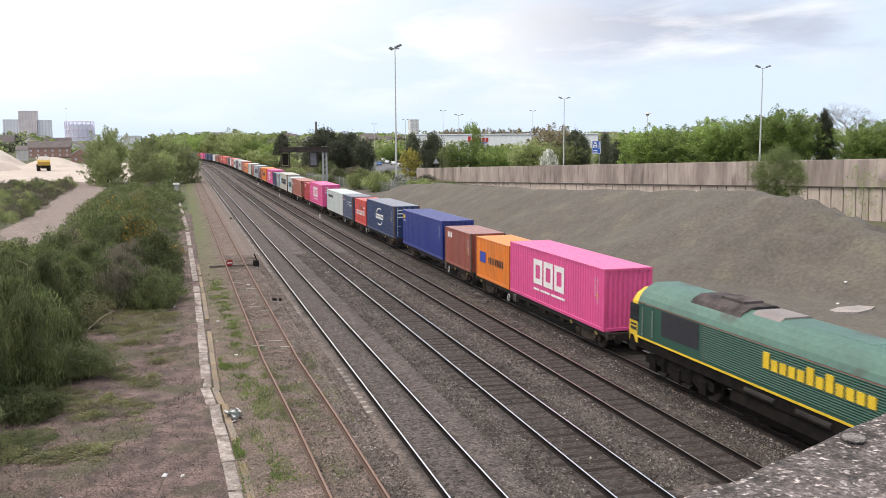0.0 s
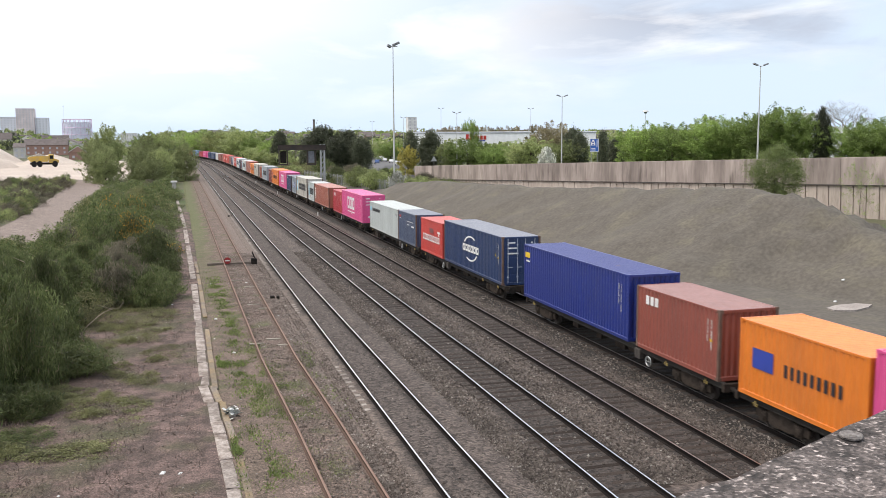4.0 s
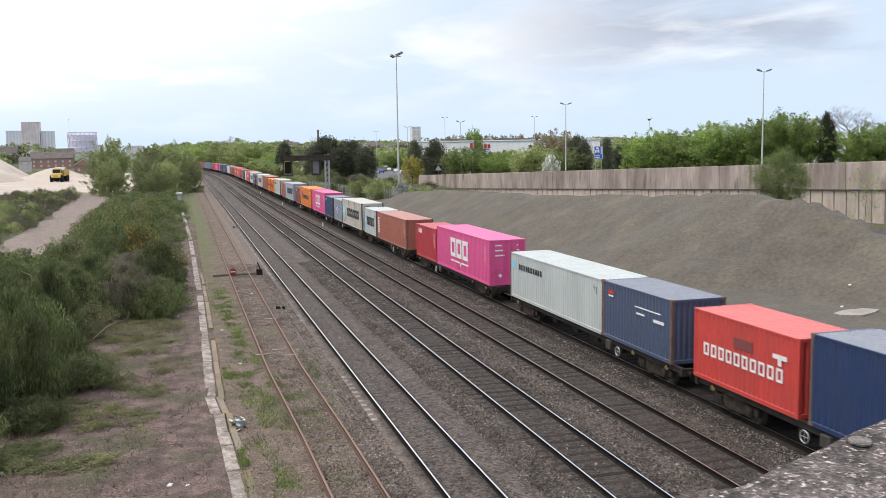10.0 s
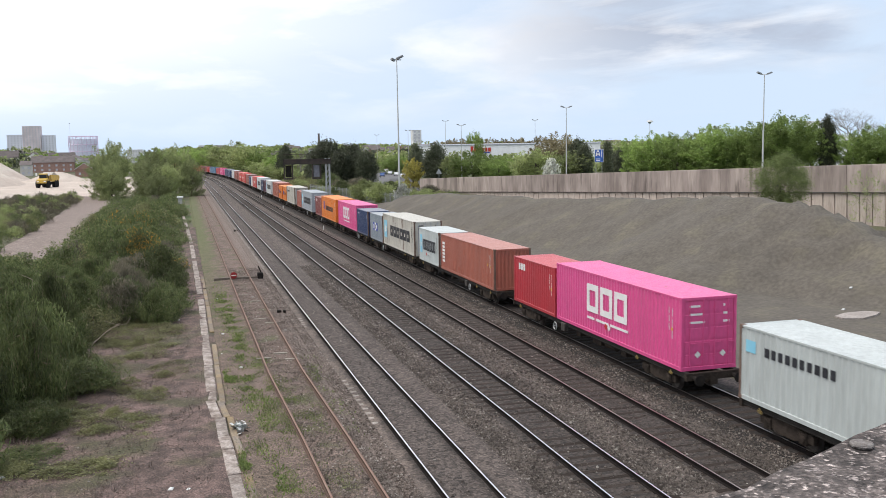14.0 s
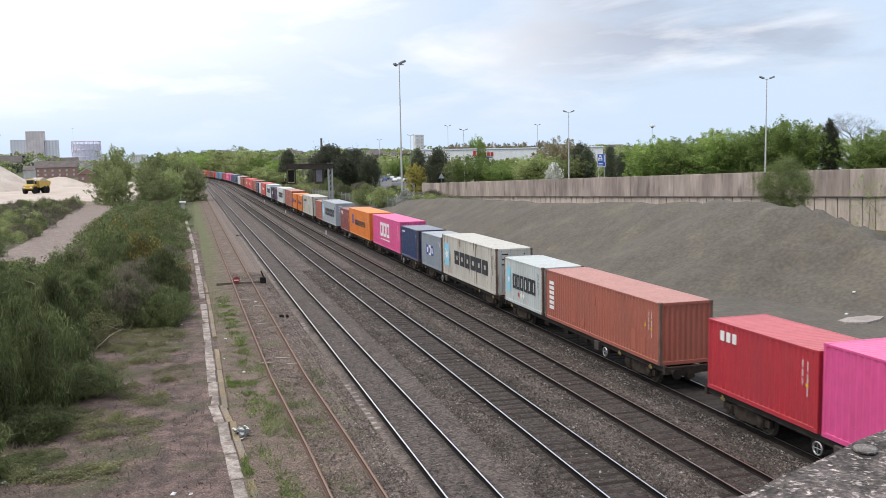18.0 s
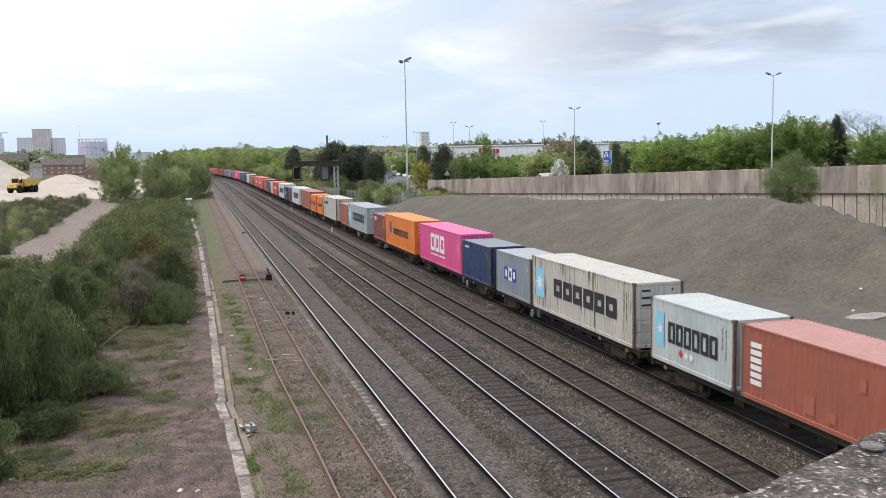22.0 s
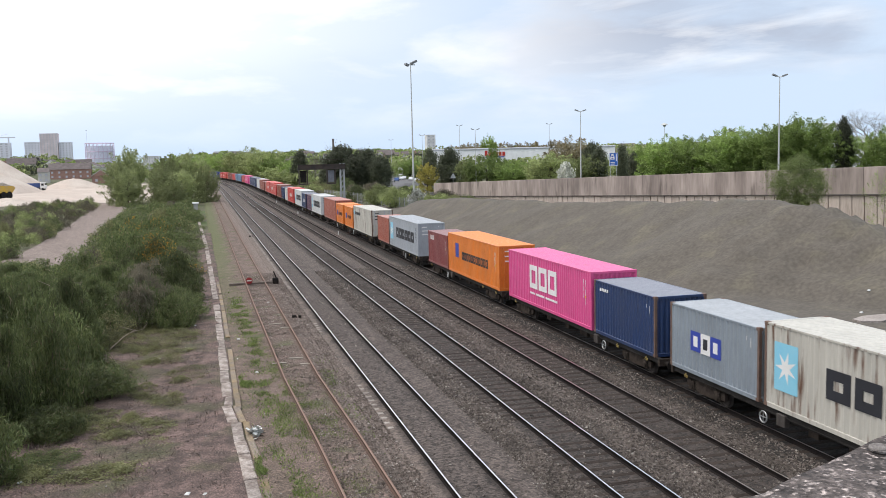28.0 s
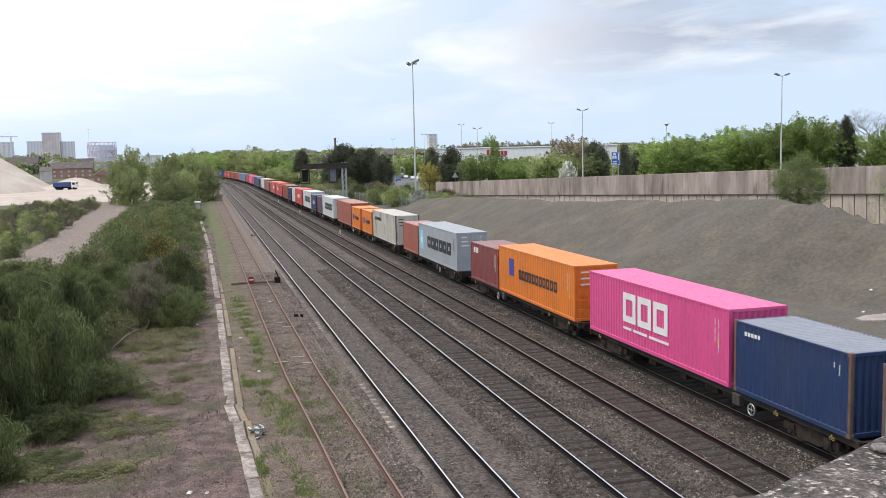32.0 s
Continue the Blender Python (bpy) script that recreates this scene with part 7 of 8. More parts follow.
    for k in range(11):
        house(148 + 9.0 * k + 3 * wobble(k, 2, 0.9), 930 + 22 * wobble(k, 7, 0.8), 5.5 + 2.5 * (k % 3), 9, 6.0 + 1.5 * wobble(k, 4, 0.7), 9.5 + 2.0 * wobble(k, 9, 0.7), (brick, whitew, brick)[k % 3], 25 * wobble(k, 5, 0.9), k % 4 == 0, 2, "brick house on rising ground among trees")
    house(-130, 640, 14, 9, 5.5, 9, brick, -4, False, 4)
    rnd = random.Random(8)
    for k in range(80):
        y = rnd.uniform(700, 1500)
        x = rnd.uniform(-0.28, 0.72) * y
        if abs(x - off(min(y, 900))) < 60:
            continue
        house(x, y, rnd.uniform(10, 26), 10, rnd.uniform(5, 7.5), rnd.uniform(8.5, 11.5), rnd.choice((brick, whitew, conc, whitew)), rnd.uniform(-20, 20), False, 5, "distant house among trees")
    block("office_block", "low white block above the distant trees", -72, 1500, 24, 18, 21, white, 4, 6)
    block("office_block", "low white block above the distant trees", 45, 1500, 40, 18, 26, white, 5, 9)
    for k in range(16):
        y = rnd.uniform(680, 1150)
        house(rnd.uniform(-0.24, -0.07) * y, y, rnd.uniform(11, 24), 9, rnd.uniform(5, 7), rnd.uniform(9, 12.5), rnd.choice((brick, whitew, whitew)), rnd.uniform(-20, 20), rnd.random() < 0.4, 4, "distant house among trees")


city()


# ---- yard beyond the gravel track ----
def yard():
    sand = surface("pale_crushed_stone", (0.50, 0.42, 0.36), 0.95, second=(0.40, 0.34, 0.295), scale=0.2, fine=4, bump=0.5, depth=0.05, third=(0.54, 0.48, 0.42), third_at=(0.5, 0.7), third_scale=0.07)
    s = Shape()
    for j in range(26):
        for i in range(40):
            x, y = -130 + i * 3.0, 248 + j * 9.0
            s.v.append((x + 2 * wobble(x, y, 0.05), y, -0.3 + 0.1 * wobble(x, y, 0.1)))
    s.f = [(j * 40 + i, j * 40 + i + 1, (j + 1) * 40 + i + 1, (j + 1) * 40 + i) for j in range(25) for i in range(39)]
    tagged(new("yard", s.raw("yard", sand)), "pale dusty crushed-stone yard", "yard", kind="structure")
    for x, y, r, h in ((-90, 376, 32, 17.5), (-104, 480, 32, 21.0), (-54, 430, 14, 4.2), (-84, 452, 15, 4.5), (-32, 420, 10, 2.4), (-50, 263, 9, 1.7)):
        s = Shape()
        n, m = 36, 14
        s.v.append((0, 0, h))
        for j in range(1, m + 1):
            for i in range(n):
                a = 2 * math.pi * i / n
                f = j / m
                rr = r * f * (1 + 0.1 * wobble(math.cos(a) * 2, math.sin(a) * 2, 1, x))
                z = h * ((1 - f) ** 1.05 if h > 6 else (1 - f ** 1.6) ** 1.5) - h * 0.05 * math.exp(-(f * 6) ** 2) + 0.15 * wobble(x + rr * math.cos(a), y + rr * math.sin(a), 0.3)
                s.v.append((rr * math.cos(a), rr * math.sin(a), max(-0.3, z if j < m else -0.2)))
        s.f = [(0, 1 + i, 1 + (i + 1) % n) for i in range(n)] + [(1 + j * n + i, 1 + (j + 1) * n + i, 1 + (j + 1) * n + (i + 1) % n, 1 + j * n + (i + 1) % n) for j in range(m - 1) for i in range(n)]
        solid("gravel_mound", s, sand, "pale conical heap of crushed stone in the yard", "stone heap", "stone heaps", at=(x, y, -0.3), smooth=True)
    gravel = surface("gravel_track_surface", (0.20, 0.158, 0.138), 0.95, second=(0.165, 0.128, 0.11), scale=0.7, amount=0.5, fine=8, bump=0.5, speckle=9.0, third=(0.23, 0.188, 0.168), third_at=(0.5, 0.7), third_scale=0.9)
    pts = [(-40, 70), (-27, 82), (-20.5, 90), (-17.2, 98), (-16.0, 108), (-15.9, 122), (-16.8, 150), (-18.4, 190), (-20.5, 220), (-26, 245), (-36, 262)]
    s = Shape()
    for x, y in pts:
        for k in (-4.0, -1.3, 1.3, 4.0):
            s.v.append((x + k + 0.3 * wobble(k, y, 0.3), y, -0.26 + 0.05 * wobble(x + k, y, 0.5)))
    s.f = [(4 * j + i, 4 * j + i + 1, 4 * j + i + 5, 4 * j + i + 4) for j in range(len(pts) - 1) for i in range(3)]
    tagged(new("gravel_track", s.raw("gravel_track", gravel)), "rutted pale gravel track between scrub", "track", kind="structure")


yard()


# ---- vehicles ----
def wheel_mesh(r, w):
    tyre = surface("tyre_rubber", (0.025, 0.025, 0.026), 0.9, scale=3)
    return Shape().tube((-w / 2, 0, 0), (w / 2, 0, 0), r, n=18).mesh("tyre", tyre)


def dump_truck():
    t = thing("dump_truck", "yellow articulated dump truck with big tyres", "dump truck")
    yel = surface("dusty_yellow_paint", (0.55, 0.35, 0.04), 0.6, second=(0.38, 0.28, 0.13), scale=1.0, bump=0.2, depth=0)
    part("bonnet", Shape().prism_x([(-5.2, 1.2), (-5.2, 2.0), (-3.6, 2.4), (-3.6, 1.0)], -1.2, 1.2), yel, t)
    cab = part("cab", Shape().slab(-1.0, 1.0, -3.6, -1.9, 1.2, 3.6, 0.15), yel, t)
    part("cab_glass", Shape().box(-0.92, 0.92, -3.63, -3.55, 2.3, 3.3).box(-1.02, 1.02, -3.4, -2.2, 2.3, 3.3), M_GLASS, cab)
    for sx in (-1.1, 0.6):
        part("headlamp", Shape().slab(sx, sx + 0.5, -5.25, -5.18, 1.5, 1.75, 0.02), M_WHITE, t)
    part("dump_body", Shape().prism_x([(-1.6, 1.5), (-1.9, 3.2), (4.6, 3.0), (5.2, 2.5), (4.2, 1.5)], -1.5, 1.5), yel, t)
    part("load", Shape().prism_x([(-1.3, 3.1), (1.2, 3.9), (4.2, 3.0)], -1.3, 1.3), surface("pale_stone_load", (0.5, 0.45, 0.4), 0.95, fine=3, bump=0.5), t)
    part("chassis", Shape().box(-0.6, 0.6, -4.8, 4.4, 0.7, 1.3), M_DARK, t)
    for sx in (-1.7, 1.35):
        part("mirror", Shape().slab(sx, sx + 0.4, -4.0, -3.9, 3.1, 3.7, 0.03), M_WHITE, t)
    t.scale = (1.35, 1.05, 1.35)
    wm = wheel_mesh(0.9, 0.75)
    for y in (-3.9, 1.2, 3.1):
        for sx in (-1.25, 1.25):
            w = part("wheel", wm, wm.materials[0], t)
            w.location = (sx, y, 0.9)
    return t


def tipper():
    t = thing("tipper_lorry", "blue tipper lorry with a white cab", "lorry")
    blue = surface("dark_blue_tipper_paint", (0.04, 0.08, 0.24), 0.5, scale=1, bump=0.1, depth=0)
    cab = part("cab", Shape().prism_x([(-4.4, 0.7), (-4.5, 1.7), (-4.2, 3.1), (-2.6, 3.2), (-2.6, 0.7)], -1.2, 1.2), M_WHITE, t, "white cab")
    part("cab_glass", Shape().box(-1.215, 1.215, -4.0, -3.0, 1.9, 2.8).box(-1.1, 1.1, -4.42, -4.3, 1.9, 2.8), M_GLASS, cab)
    part("tipper_body", Shape().prism_x([(-2.4, 1.2), (-2.4, 3.0), (4.4, 2.9), (4.5, 1.2)], -1.25, 1.25), blue, t)
    part("chassis", Shape().box(-0.5, 0.5, -4.2, 4.2, 0.6, 1.15), M_DARK, t)
    wm = wheel_mesh(0.5, 0.4)
    for y in (-3.5, -1.6, 1.6, 3.0):
        for sx in (-1.05, 1.05):
            w = part("wheel", wm, wm.materials[0], t)
            w.location = (sx, y, 0.5)
    return t


def van():
    t = thing("delivery_van", "white panel van driving down the ramp", "van")
    part("body", Shape().prism_x([(-2.7, 0.45), (-2.75, 1.1), (-1.9, 1.35), (-1.25, 2.2), (-0.9, 2.4), (2.7, 2.4), (2.75, 0.45)], -0.98, 0.98), M_WHITE, t, smooth=False)
    part("windscreen", Shape().add([(-0.85, -1.92, 1.38), (0.85, -1.92, 1.38), (0.8, -1.3, 2.2), (-0.8, -1.3, 2.2)], [(0, 1, 2, 3)]), M_GLASS, t)
    part("cab_window", Shape().box(-0.99, 0.99, -1.3, -0.4, 1.4, 2.0), M_GLASS, t)
    wm = wheel_mesh(0.35, 0.22)
    for y in (-1.75, 1.8):
        for sx in (-0.85, 0.85):
            w = part("wheel", wm, wm.materials[0], t)
            w.location = (sx, y, 0.35)
    return t


def lorry():
    t = thing("lorry", "white articulated lorry in the distant traffic", "lorry")
    cab = part("cab", Shape().prism_x([(-4.0, 0.6), (-4.1, 1.6), (-3.9, 3.3), (-2.2, 3.6), (-2.2, 0.6)], -1.25, 1.25), M_WHITE, t)
    part("windscreen", Shape().add([(-1.1, -4.09, 1.75), (1.1, -4.09, 1.75), (1.1, -3.95, 2.75), (-1.1, -3.95, 2.75)], [(0, 1, 2, 3)]), M_GLASS, cab)
    part("grille", Shape().slab(-0.8, 0.8, -4.14, -4.05, 0.8, 1.45, 0.02), M_DARK, cab)
    part("trailer", Shape().slab(-1.28, 1.28, -1.9, 9.5, 1.1, 4.2, 0.05), M_WHITE, t)
    wm = wheel_mesh(0.5, 0.4)
    for y in (-3.2, 0.0, 6.5, 7.8):
        for sx in (-1.05, 1.05):
            part("wheel", wm, wm.materials[0], t).location = (sx, y, 0.5)
    return t


def car(x, y, z, turn, colour, word):
    t = thing("car", "%s car on the distant road" % word, "car", at=(x, y, z), turn=turn, group="cars on the distant road")
    body = surface(word + "_car_paint", colour, 0.35, scale=2, bump=0.03, depth=0)
    part("body", Shape().prism_x([(-2.1, 0.35), (-2.1, 0.8), (-1.2, 0.95), (-0.6, 1.45), (1.2, 1.45), (1.9, 0.95), (2.1, 0.9), (2.1, 0.35)], -0.88, 0.88), body, t)
    part("window", Shape().prism_x([(-1.05, 0.97), (-0.55, 1.38), (1.1, 1.38), (1.65, 0.97)], -0.89, 0.89), M_GLASS, t)
    wm = wheel_mesh(0.32, 0.2)
    for yy in (-1.3, 1.35):
        for sx in (-0.8, 0.8):
            w = part("wheel", wm, wm.materials[0], t)
            w.location = (sx, yy, 0.32)
    return t


DUMPER, TIPPER, VAN, LORRY = dump_truck(), tipper(), van(), lorry()
CARS = [car(60, 250, -0.2, 0, (0.72, 0.72, 0.72), "white"), car(60, 262, -0.2, 0, (0.7, 0.71, 0.72), "white")]
tarmac = surface("far_road_asphalt", (0.13, 0.13, 0.135), 0.85, scale=0.2, fine=6, bump=0.2)
s = Shape()
for x, y in ((64, 225), (66, 260), (70, 300), (78, 360), (90, 410), (104, 460), (125, 540), (160, 640)):
    s.v += [(x - 8, y, -0.25), (x + 9, y - 2, -0.25)]
s.f = [(2 * j, 2 * j + 1, 2 * j + 3, 2 * j + 2) for j in range(7)]
tagged(new("road", s.raw("road", tarmac)), "grey road with traffic beyond the end of the wall", "road", kind="structure")
for x, y, turn, c, w in ((101, 461, -10, (0.7, 0.7, 0.7), "white"), (97, 442, -10, (0.6, 0.6, 0.62), "silver"), (108, 470, -12, (0.7, 0.7, 0.7), "white"), (92, 415, -15, (0.5, 0.52, 0.55), "silver"), (86, 395, -12, (0.05, 0.06, 0.08), "black"), (112, 492, -15, (0.6, 0.62, 0.65), "silver"), (80, 372, -8, (0.04, 0.1, 0.28), "blue"), (88, 380, -8, (0.7, 0.7, 0.7), "white"), (81, 340, -4, (0.62, 0.63, 0.65), "silver"), (84, 352, -6, (0.72, 0.72, 0.72), "white"), (94, 428, -12, (0.72, 0.72, 0.72), "white"), (104, 452, -14, (0.05, 0.06, 0.08), "black"), (90, 402, -12, (0.62, 0.63, 0.65), "silver"), (99, 448, -14, (0.72, 0.72, 0.72), "white"), (116, 505, -16, (0.72, 0.72, 0.72), "white"), (121, 520, -16, (0.62, 0.63, 0.65), "silver"), (109, 498, -15, (0.3, 0.04, 0.04), "red"), (126, 540, -16, (0.72, 0.72, 0.72), "white")):
    car(x, y, -0.25, turn, c, w)


# ---- small things by the tracks ----
def stop_disc():
    t = thing("stop_board", "red and white round stop board on a sleeper across the siding", "stop board", at=(3.4, 73.0, -0.15))
    part("baulk", Shape().slab(-1.5, 1.9, -0.14, 0.14, -0.05, 0.16, 0.03), M_TIMBER, t)
    d = part("disc", Shape().tube((0.05, -0.2, 0.32), (0.05, -0.24, 0.32), 0.26, n=20), surface("weathered_red_enamel", (0.36, 0.03, 0.03), 0.6, scale=5), t)
    part("white_bar", Shape().box(-0.14, 0.24, -0.255, -0.242, 0.28, 0.36), M_WHITE, d)
    part("lever_box", Shape().slab(1.9, 2.35, -0.25, 0.25, -0.05, 0.42, 0.05).tube((2.2, 0, 0.4), (2.0, 0, 0.95), 0.05), M_DARK, t)


stop_disc()


def litter():
    rnd = random.Random(9)
    m = surface("crumpled_white_plastic", (0.66, 0.67, 0.66), 0.5, second=(0.35, 0.38, 0.36), scale=6, bump=0.2)
    s = Shape()
    for k in range(60):
        c = Vector((rnd.gauss(0, 0.12), rnd.gauss(0, 0.26), 0.02 + abs(rnd.gauss(0, 0.08))))
        a = Vector((rnd.gauss(0, 1), rnd.gauss(0, 1), rnd.gauss(0, 1))).normalized() * 0.13
        b = a.cross(Vector((0.3, 0.5, 1))).normalized() * 0.1
        s.add([c - a, c + b, c + a, c - b], [(0, 1, 2, 3)])
    solid("plastic_sheet", s, m, "torn white plastic sheet caught by the platform edge", "litter", at=(1.55, 32.6, -0.22))
    for k in range(46):
        x, y = rnd.uniform(-6, 5.5), rnd.uniform(24, 75)
        if 0.3 < x < 1.4:
            continue
        q = Shape()
        a = rnd.uniform(0.04, 0.11)
        q.slab(-a, a, -a * 0.7, a * 0.7, 0, a * 0.6, a * 0.3)
        solid("litter_scrap", q, m, "small white scrap of litter on the ground", "litter", "scraps of litter", at=(x, y, -0.2 if x > 1 else -0.27), turn=rnd.uniform(0, 180))


    for x, y in ((40.5, 47.5), (38.2, 45.4)):
        q = Shape().slab(-0.12, 0.12, -0.08, 0.08, 0, 0.1, 0.04)
        solid("litter_scrap", q, m, "small white scrap of litter on the spoil heap", "litter", "scraps of litter", at=(x, y, heap_height(x, y) - 0.02), turn=30)


litter()


def cabinet_post():
    t = thing("trackside_cabinet", "pale concrete pillar with a white cap at the platform end", "trackside cabinet", at=(-0.9, 180, -0.4))
    c = surface("pale_grey_concrete", (0.42, 0.42, 0.40), 0.9, scale=1)
    part("body", Shape().slab(-0.4, 0.4, -0.3, 0.3, 0, 2.1, 0.05), c, t)
    part("cap", Shape().slab(-0.6, 0.6, -0.4, 0.4, 2.1, 2.4, 0.06), M_WHITE, t, "white cap")


cabinet_post()


def fence():
    t = thing("palisade_fence", "grey palisade fence in the scrub beside the line", "fence", at=(0, 0, 0))
    pale = Shape().box(-0.035, 0.035, -0.01, 0.01, 0, 2.2).add([(-0.035, 0, 2.2), (0.035, 0, 2.2), (0, 0, 2.38)], [(0, 1, 2)]).mesh("pale", M_STEEL)
    post = Shape().box(-0.06, 0.06, -0.06, 0.06, 0, 2.3).mesh("post", M_STEEL)
    a, b = Vector((31, 232, -0.4)), Vector((39, 166, -0.4))
    n = 160
    turn = math.degrees(math.atan2((b - a).y, (b - a).x))
    for k in range(n + 1):
        p = a.lerp(b, k / n)
        o = new("pale" if k % 7 else "post", pale if k % 7 else post)
        o.parent = t
        o.matrix_basis = pose(*p, 0, 0, turn)
    r = Shape()
    for z in (0.4, 1.8):
        r.tube(a + Vector((0, 0, z)), b + Vector((0, 0, z)), 0.03, n=4)
    part("rails", r, M_STEEL, t)


fence()


def road_signs():
    t = thing("road_sign", "blue rectangular road sign on two posts", "road sign", at=(74.6, 154.5, 4.2), turn=-26)
    part("panel", Shape().slab(-0.8, 0.8, -0.04, 0.04, 3.0, 5.4, 0.01), surface("blue_sign_paint", (0.03, 0.13, 0.5), 0.5, scale=3, bump=0.02, depth=0), t)
    face = lambda pts: Shape().add([(x, -0.045, z) for x, z in pts], [tuple(range(len(pts)))])
    part("border", Shape().box(-0.8, 0.8, -0.046, -0.041, 3.0, 3.06).box(-0.8, 0.8, -0.046, -0.041, 5.34, 5.4).box(-0.8, -0.74, -0.046, -0.041, 3.06, 5.34).box(0.74, 0.8, -0.046, -0.041, 3.06, 5.34), M_WHITE, t)
    part("pictogram", face([(-0.6, 4.15), (0.16, 4.15), (0.16, 4.55), (0.0, 4.95), (-0.05, 5.2), (-0.39, 5.2), (-0.44, 4.95), (-0.6, 4.55)]), M_WHITE, t, "white vehicle outline")
    part("pictogram_gap", Shape().box(-0.4, -0.04, -0.052, -0.047, 4.62, 4.86).box(-0.4, -0.04, -0.052, -0.047, 4.2, 4.4), M_DEEP_BLUE, t)
    part("sign_bar", Shape().box(0.42, 0.56, -0.05, -0.041, 3.9, 5.2), M_WHITE, t)
    for z in (3.25, 3.55):
        part("sign_bar", Shape().box(-0.55, 0.2, -0.05, -0.041, z, z + 0.12), M_WHITE, t)
    for x in (-0.55, 0.55):
        part("post", Shape().tube((x, 0.08, 0), (x, 0.08, 5.3), 0.05), M_STEEL, t)
    t = thing("warning_sign", "grey back of a triangular warning sign on a post", "road sign", at=(64.5, 229, 0.9), turn=-15)
    part("triangle", Shape().add([(-0.8, 0, 3.0), (0.8, 0, 3.0), (0, 0, 4.4), (-0.8, 0.03, 3.0), (0.8, 0.03, 3.0), (0, 0.03, 4.4)], [(0, 1, 2), (5, 4, 3), (0, 3, 4, 1), (1, 4, 5, 2), (2, 5, 3, 0)]), M_STEEL, t)
    part("post", Shape().tube((0, 0.06, 0), (0, 0.06, 4.2), 0.05), M_STEEL, t)


road_signs()


def weeds():
    rnd = random.Random(21)
    # grass on the cess, in patches of its own
    s, d = Shape(), Shape()
    patches = ((2.75, 39.0, 0.55, 1.7, 1.0), (2.85, 34.9, 0.5, 2.0, 1.0), (3.1, 31.8, 0.45, 1.7, 1.0), (3.75, 35.5, 0.35, 2.2, 0.7), (1.5, 40.5, 0.25, 0.7, 0.8), (4.35, 33.4, 0.6, 2.2, 0.9), (2.45, 26.2, 0.7, 1.0, 0.6), (1.5, 28.9, 0.12, 0.5, 0.8),
               (2.5, 53.5, 0.35, 3.5, 0.6), (2.4, 47.0, 0.35, 2.6, 0.6), (3.1, 43.0, 0.25, 2.5, 0.6), (3.9, 37.5, 0.5, 1.3, 0.5), (2.2, 61.0, 0.5, 4.0, 0.45), (2.0, 29.0, 0.4, 1.2, 0.3), (3.2, 36.5, 0.2, 3.0, 0.7),
               (4.0, 26.5, 0.5, 1.5, 0.4), (5.2, 40.0, 0.3, 2.0, 0.2))
    for px, py, rx, ry, thick in patches:
        for _ in range(int(4600 * thick * min(2.2, math.sqrt(rx * ry / 0.8)))):
            x, y = px + rnd.gauss(0, 0.85) * rx, py + rnd.gauss(0, 0.9) * ry
            if rnd.random() > smooth01(-0.35, 0.3, wobble(x, y * 0.7, 1.3, 6)) or x < 1.3:
                continue
            far = 1.0 + 0.8 * smooth01(45, 90, y)
            h, a, w = rnd.uniform(0.03, 0.12), rnd.uniform(0, math.pi), rnd.uniform(0.012, 0.026) * far
            c = Vector((x + off(y), y, -0.21))
            e = Vector((math.cos(a) * w, math.sin(a) * w, 0))
            s.add([c - e, c + e, c + Vector((rnd.gauss(0, 0.06), rnd.gauss(0, 0.06), h))], [(0, 1, 2)])
    tagged(new("grass", s.raw("grass", LEAF["grass"])), "tufts of grass and weeds in the cess", "grass", kind="stuff")
    for _ in range(30000):
        y = 20 + 60 * rnd.random() ** 1.4
        x = rnd.uniform(-8, 0.5)
        if rnd.random() > smooth01(-0.35, 0.35, wobble(x, y, 0.5, 8)):
            continue
        ln, a = rnd.uniform(0.05, 0.3) ** 1.15, rnd.uniform(0, 2 * math.pi)
        w = rnd.uniform(0.006, 0.015)
        c = Vector((x + off(y), y, -0.23 - 0.03 * (x < -1) - 0.025 * (x < -3)))
        e = Vector((-math.sin(a) * w, math.cos(a) * w, w))
        d.add([c - e, c + e, c + Vector((math.cos(a) * ln, math.sin(a) * ln, rnd.random() ** 2 * 0.22))], [(0, 1, 2)])
    tagged(new("dry_weeds", d.raw("dry_weeds", LEAF["dry"])), "dry brown stalks on the bare soil", "weeds", kind="stuff")


weeds()


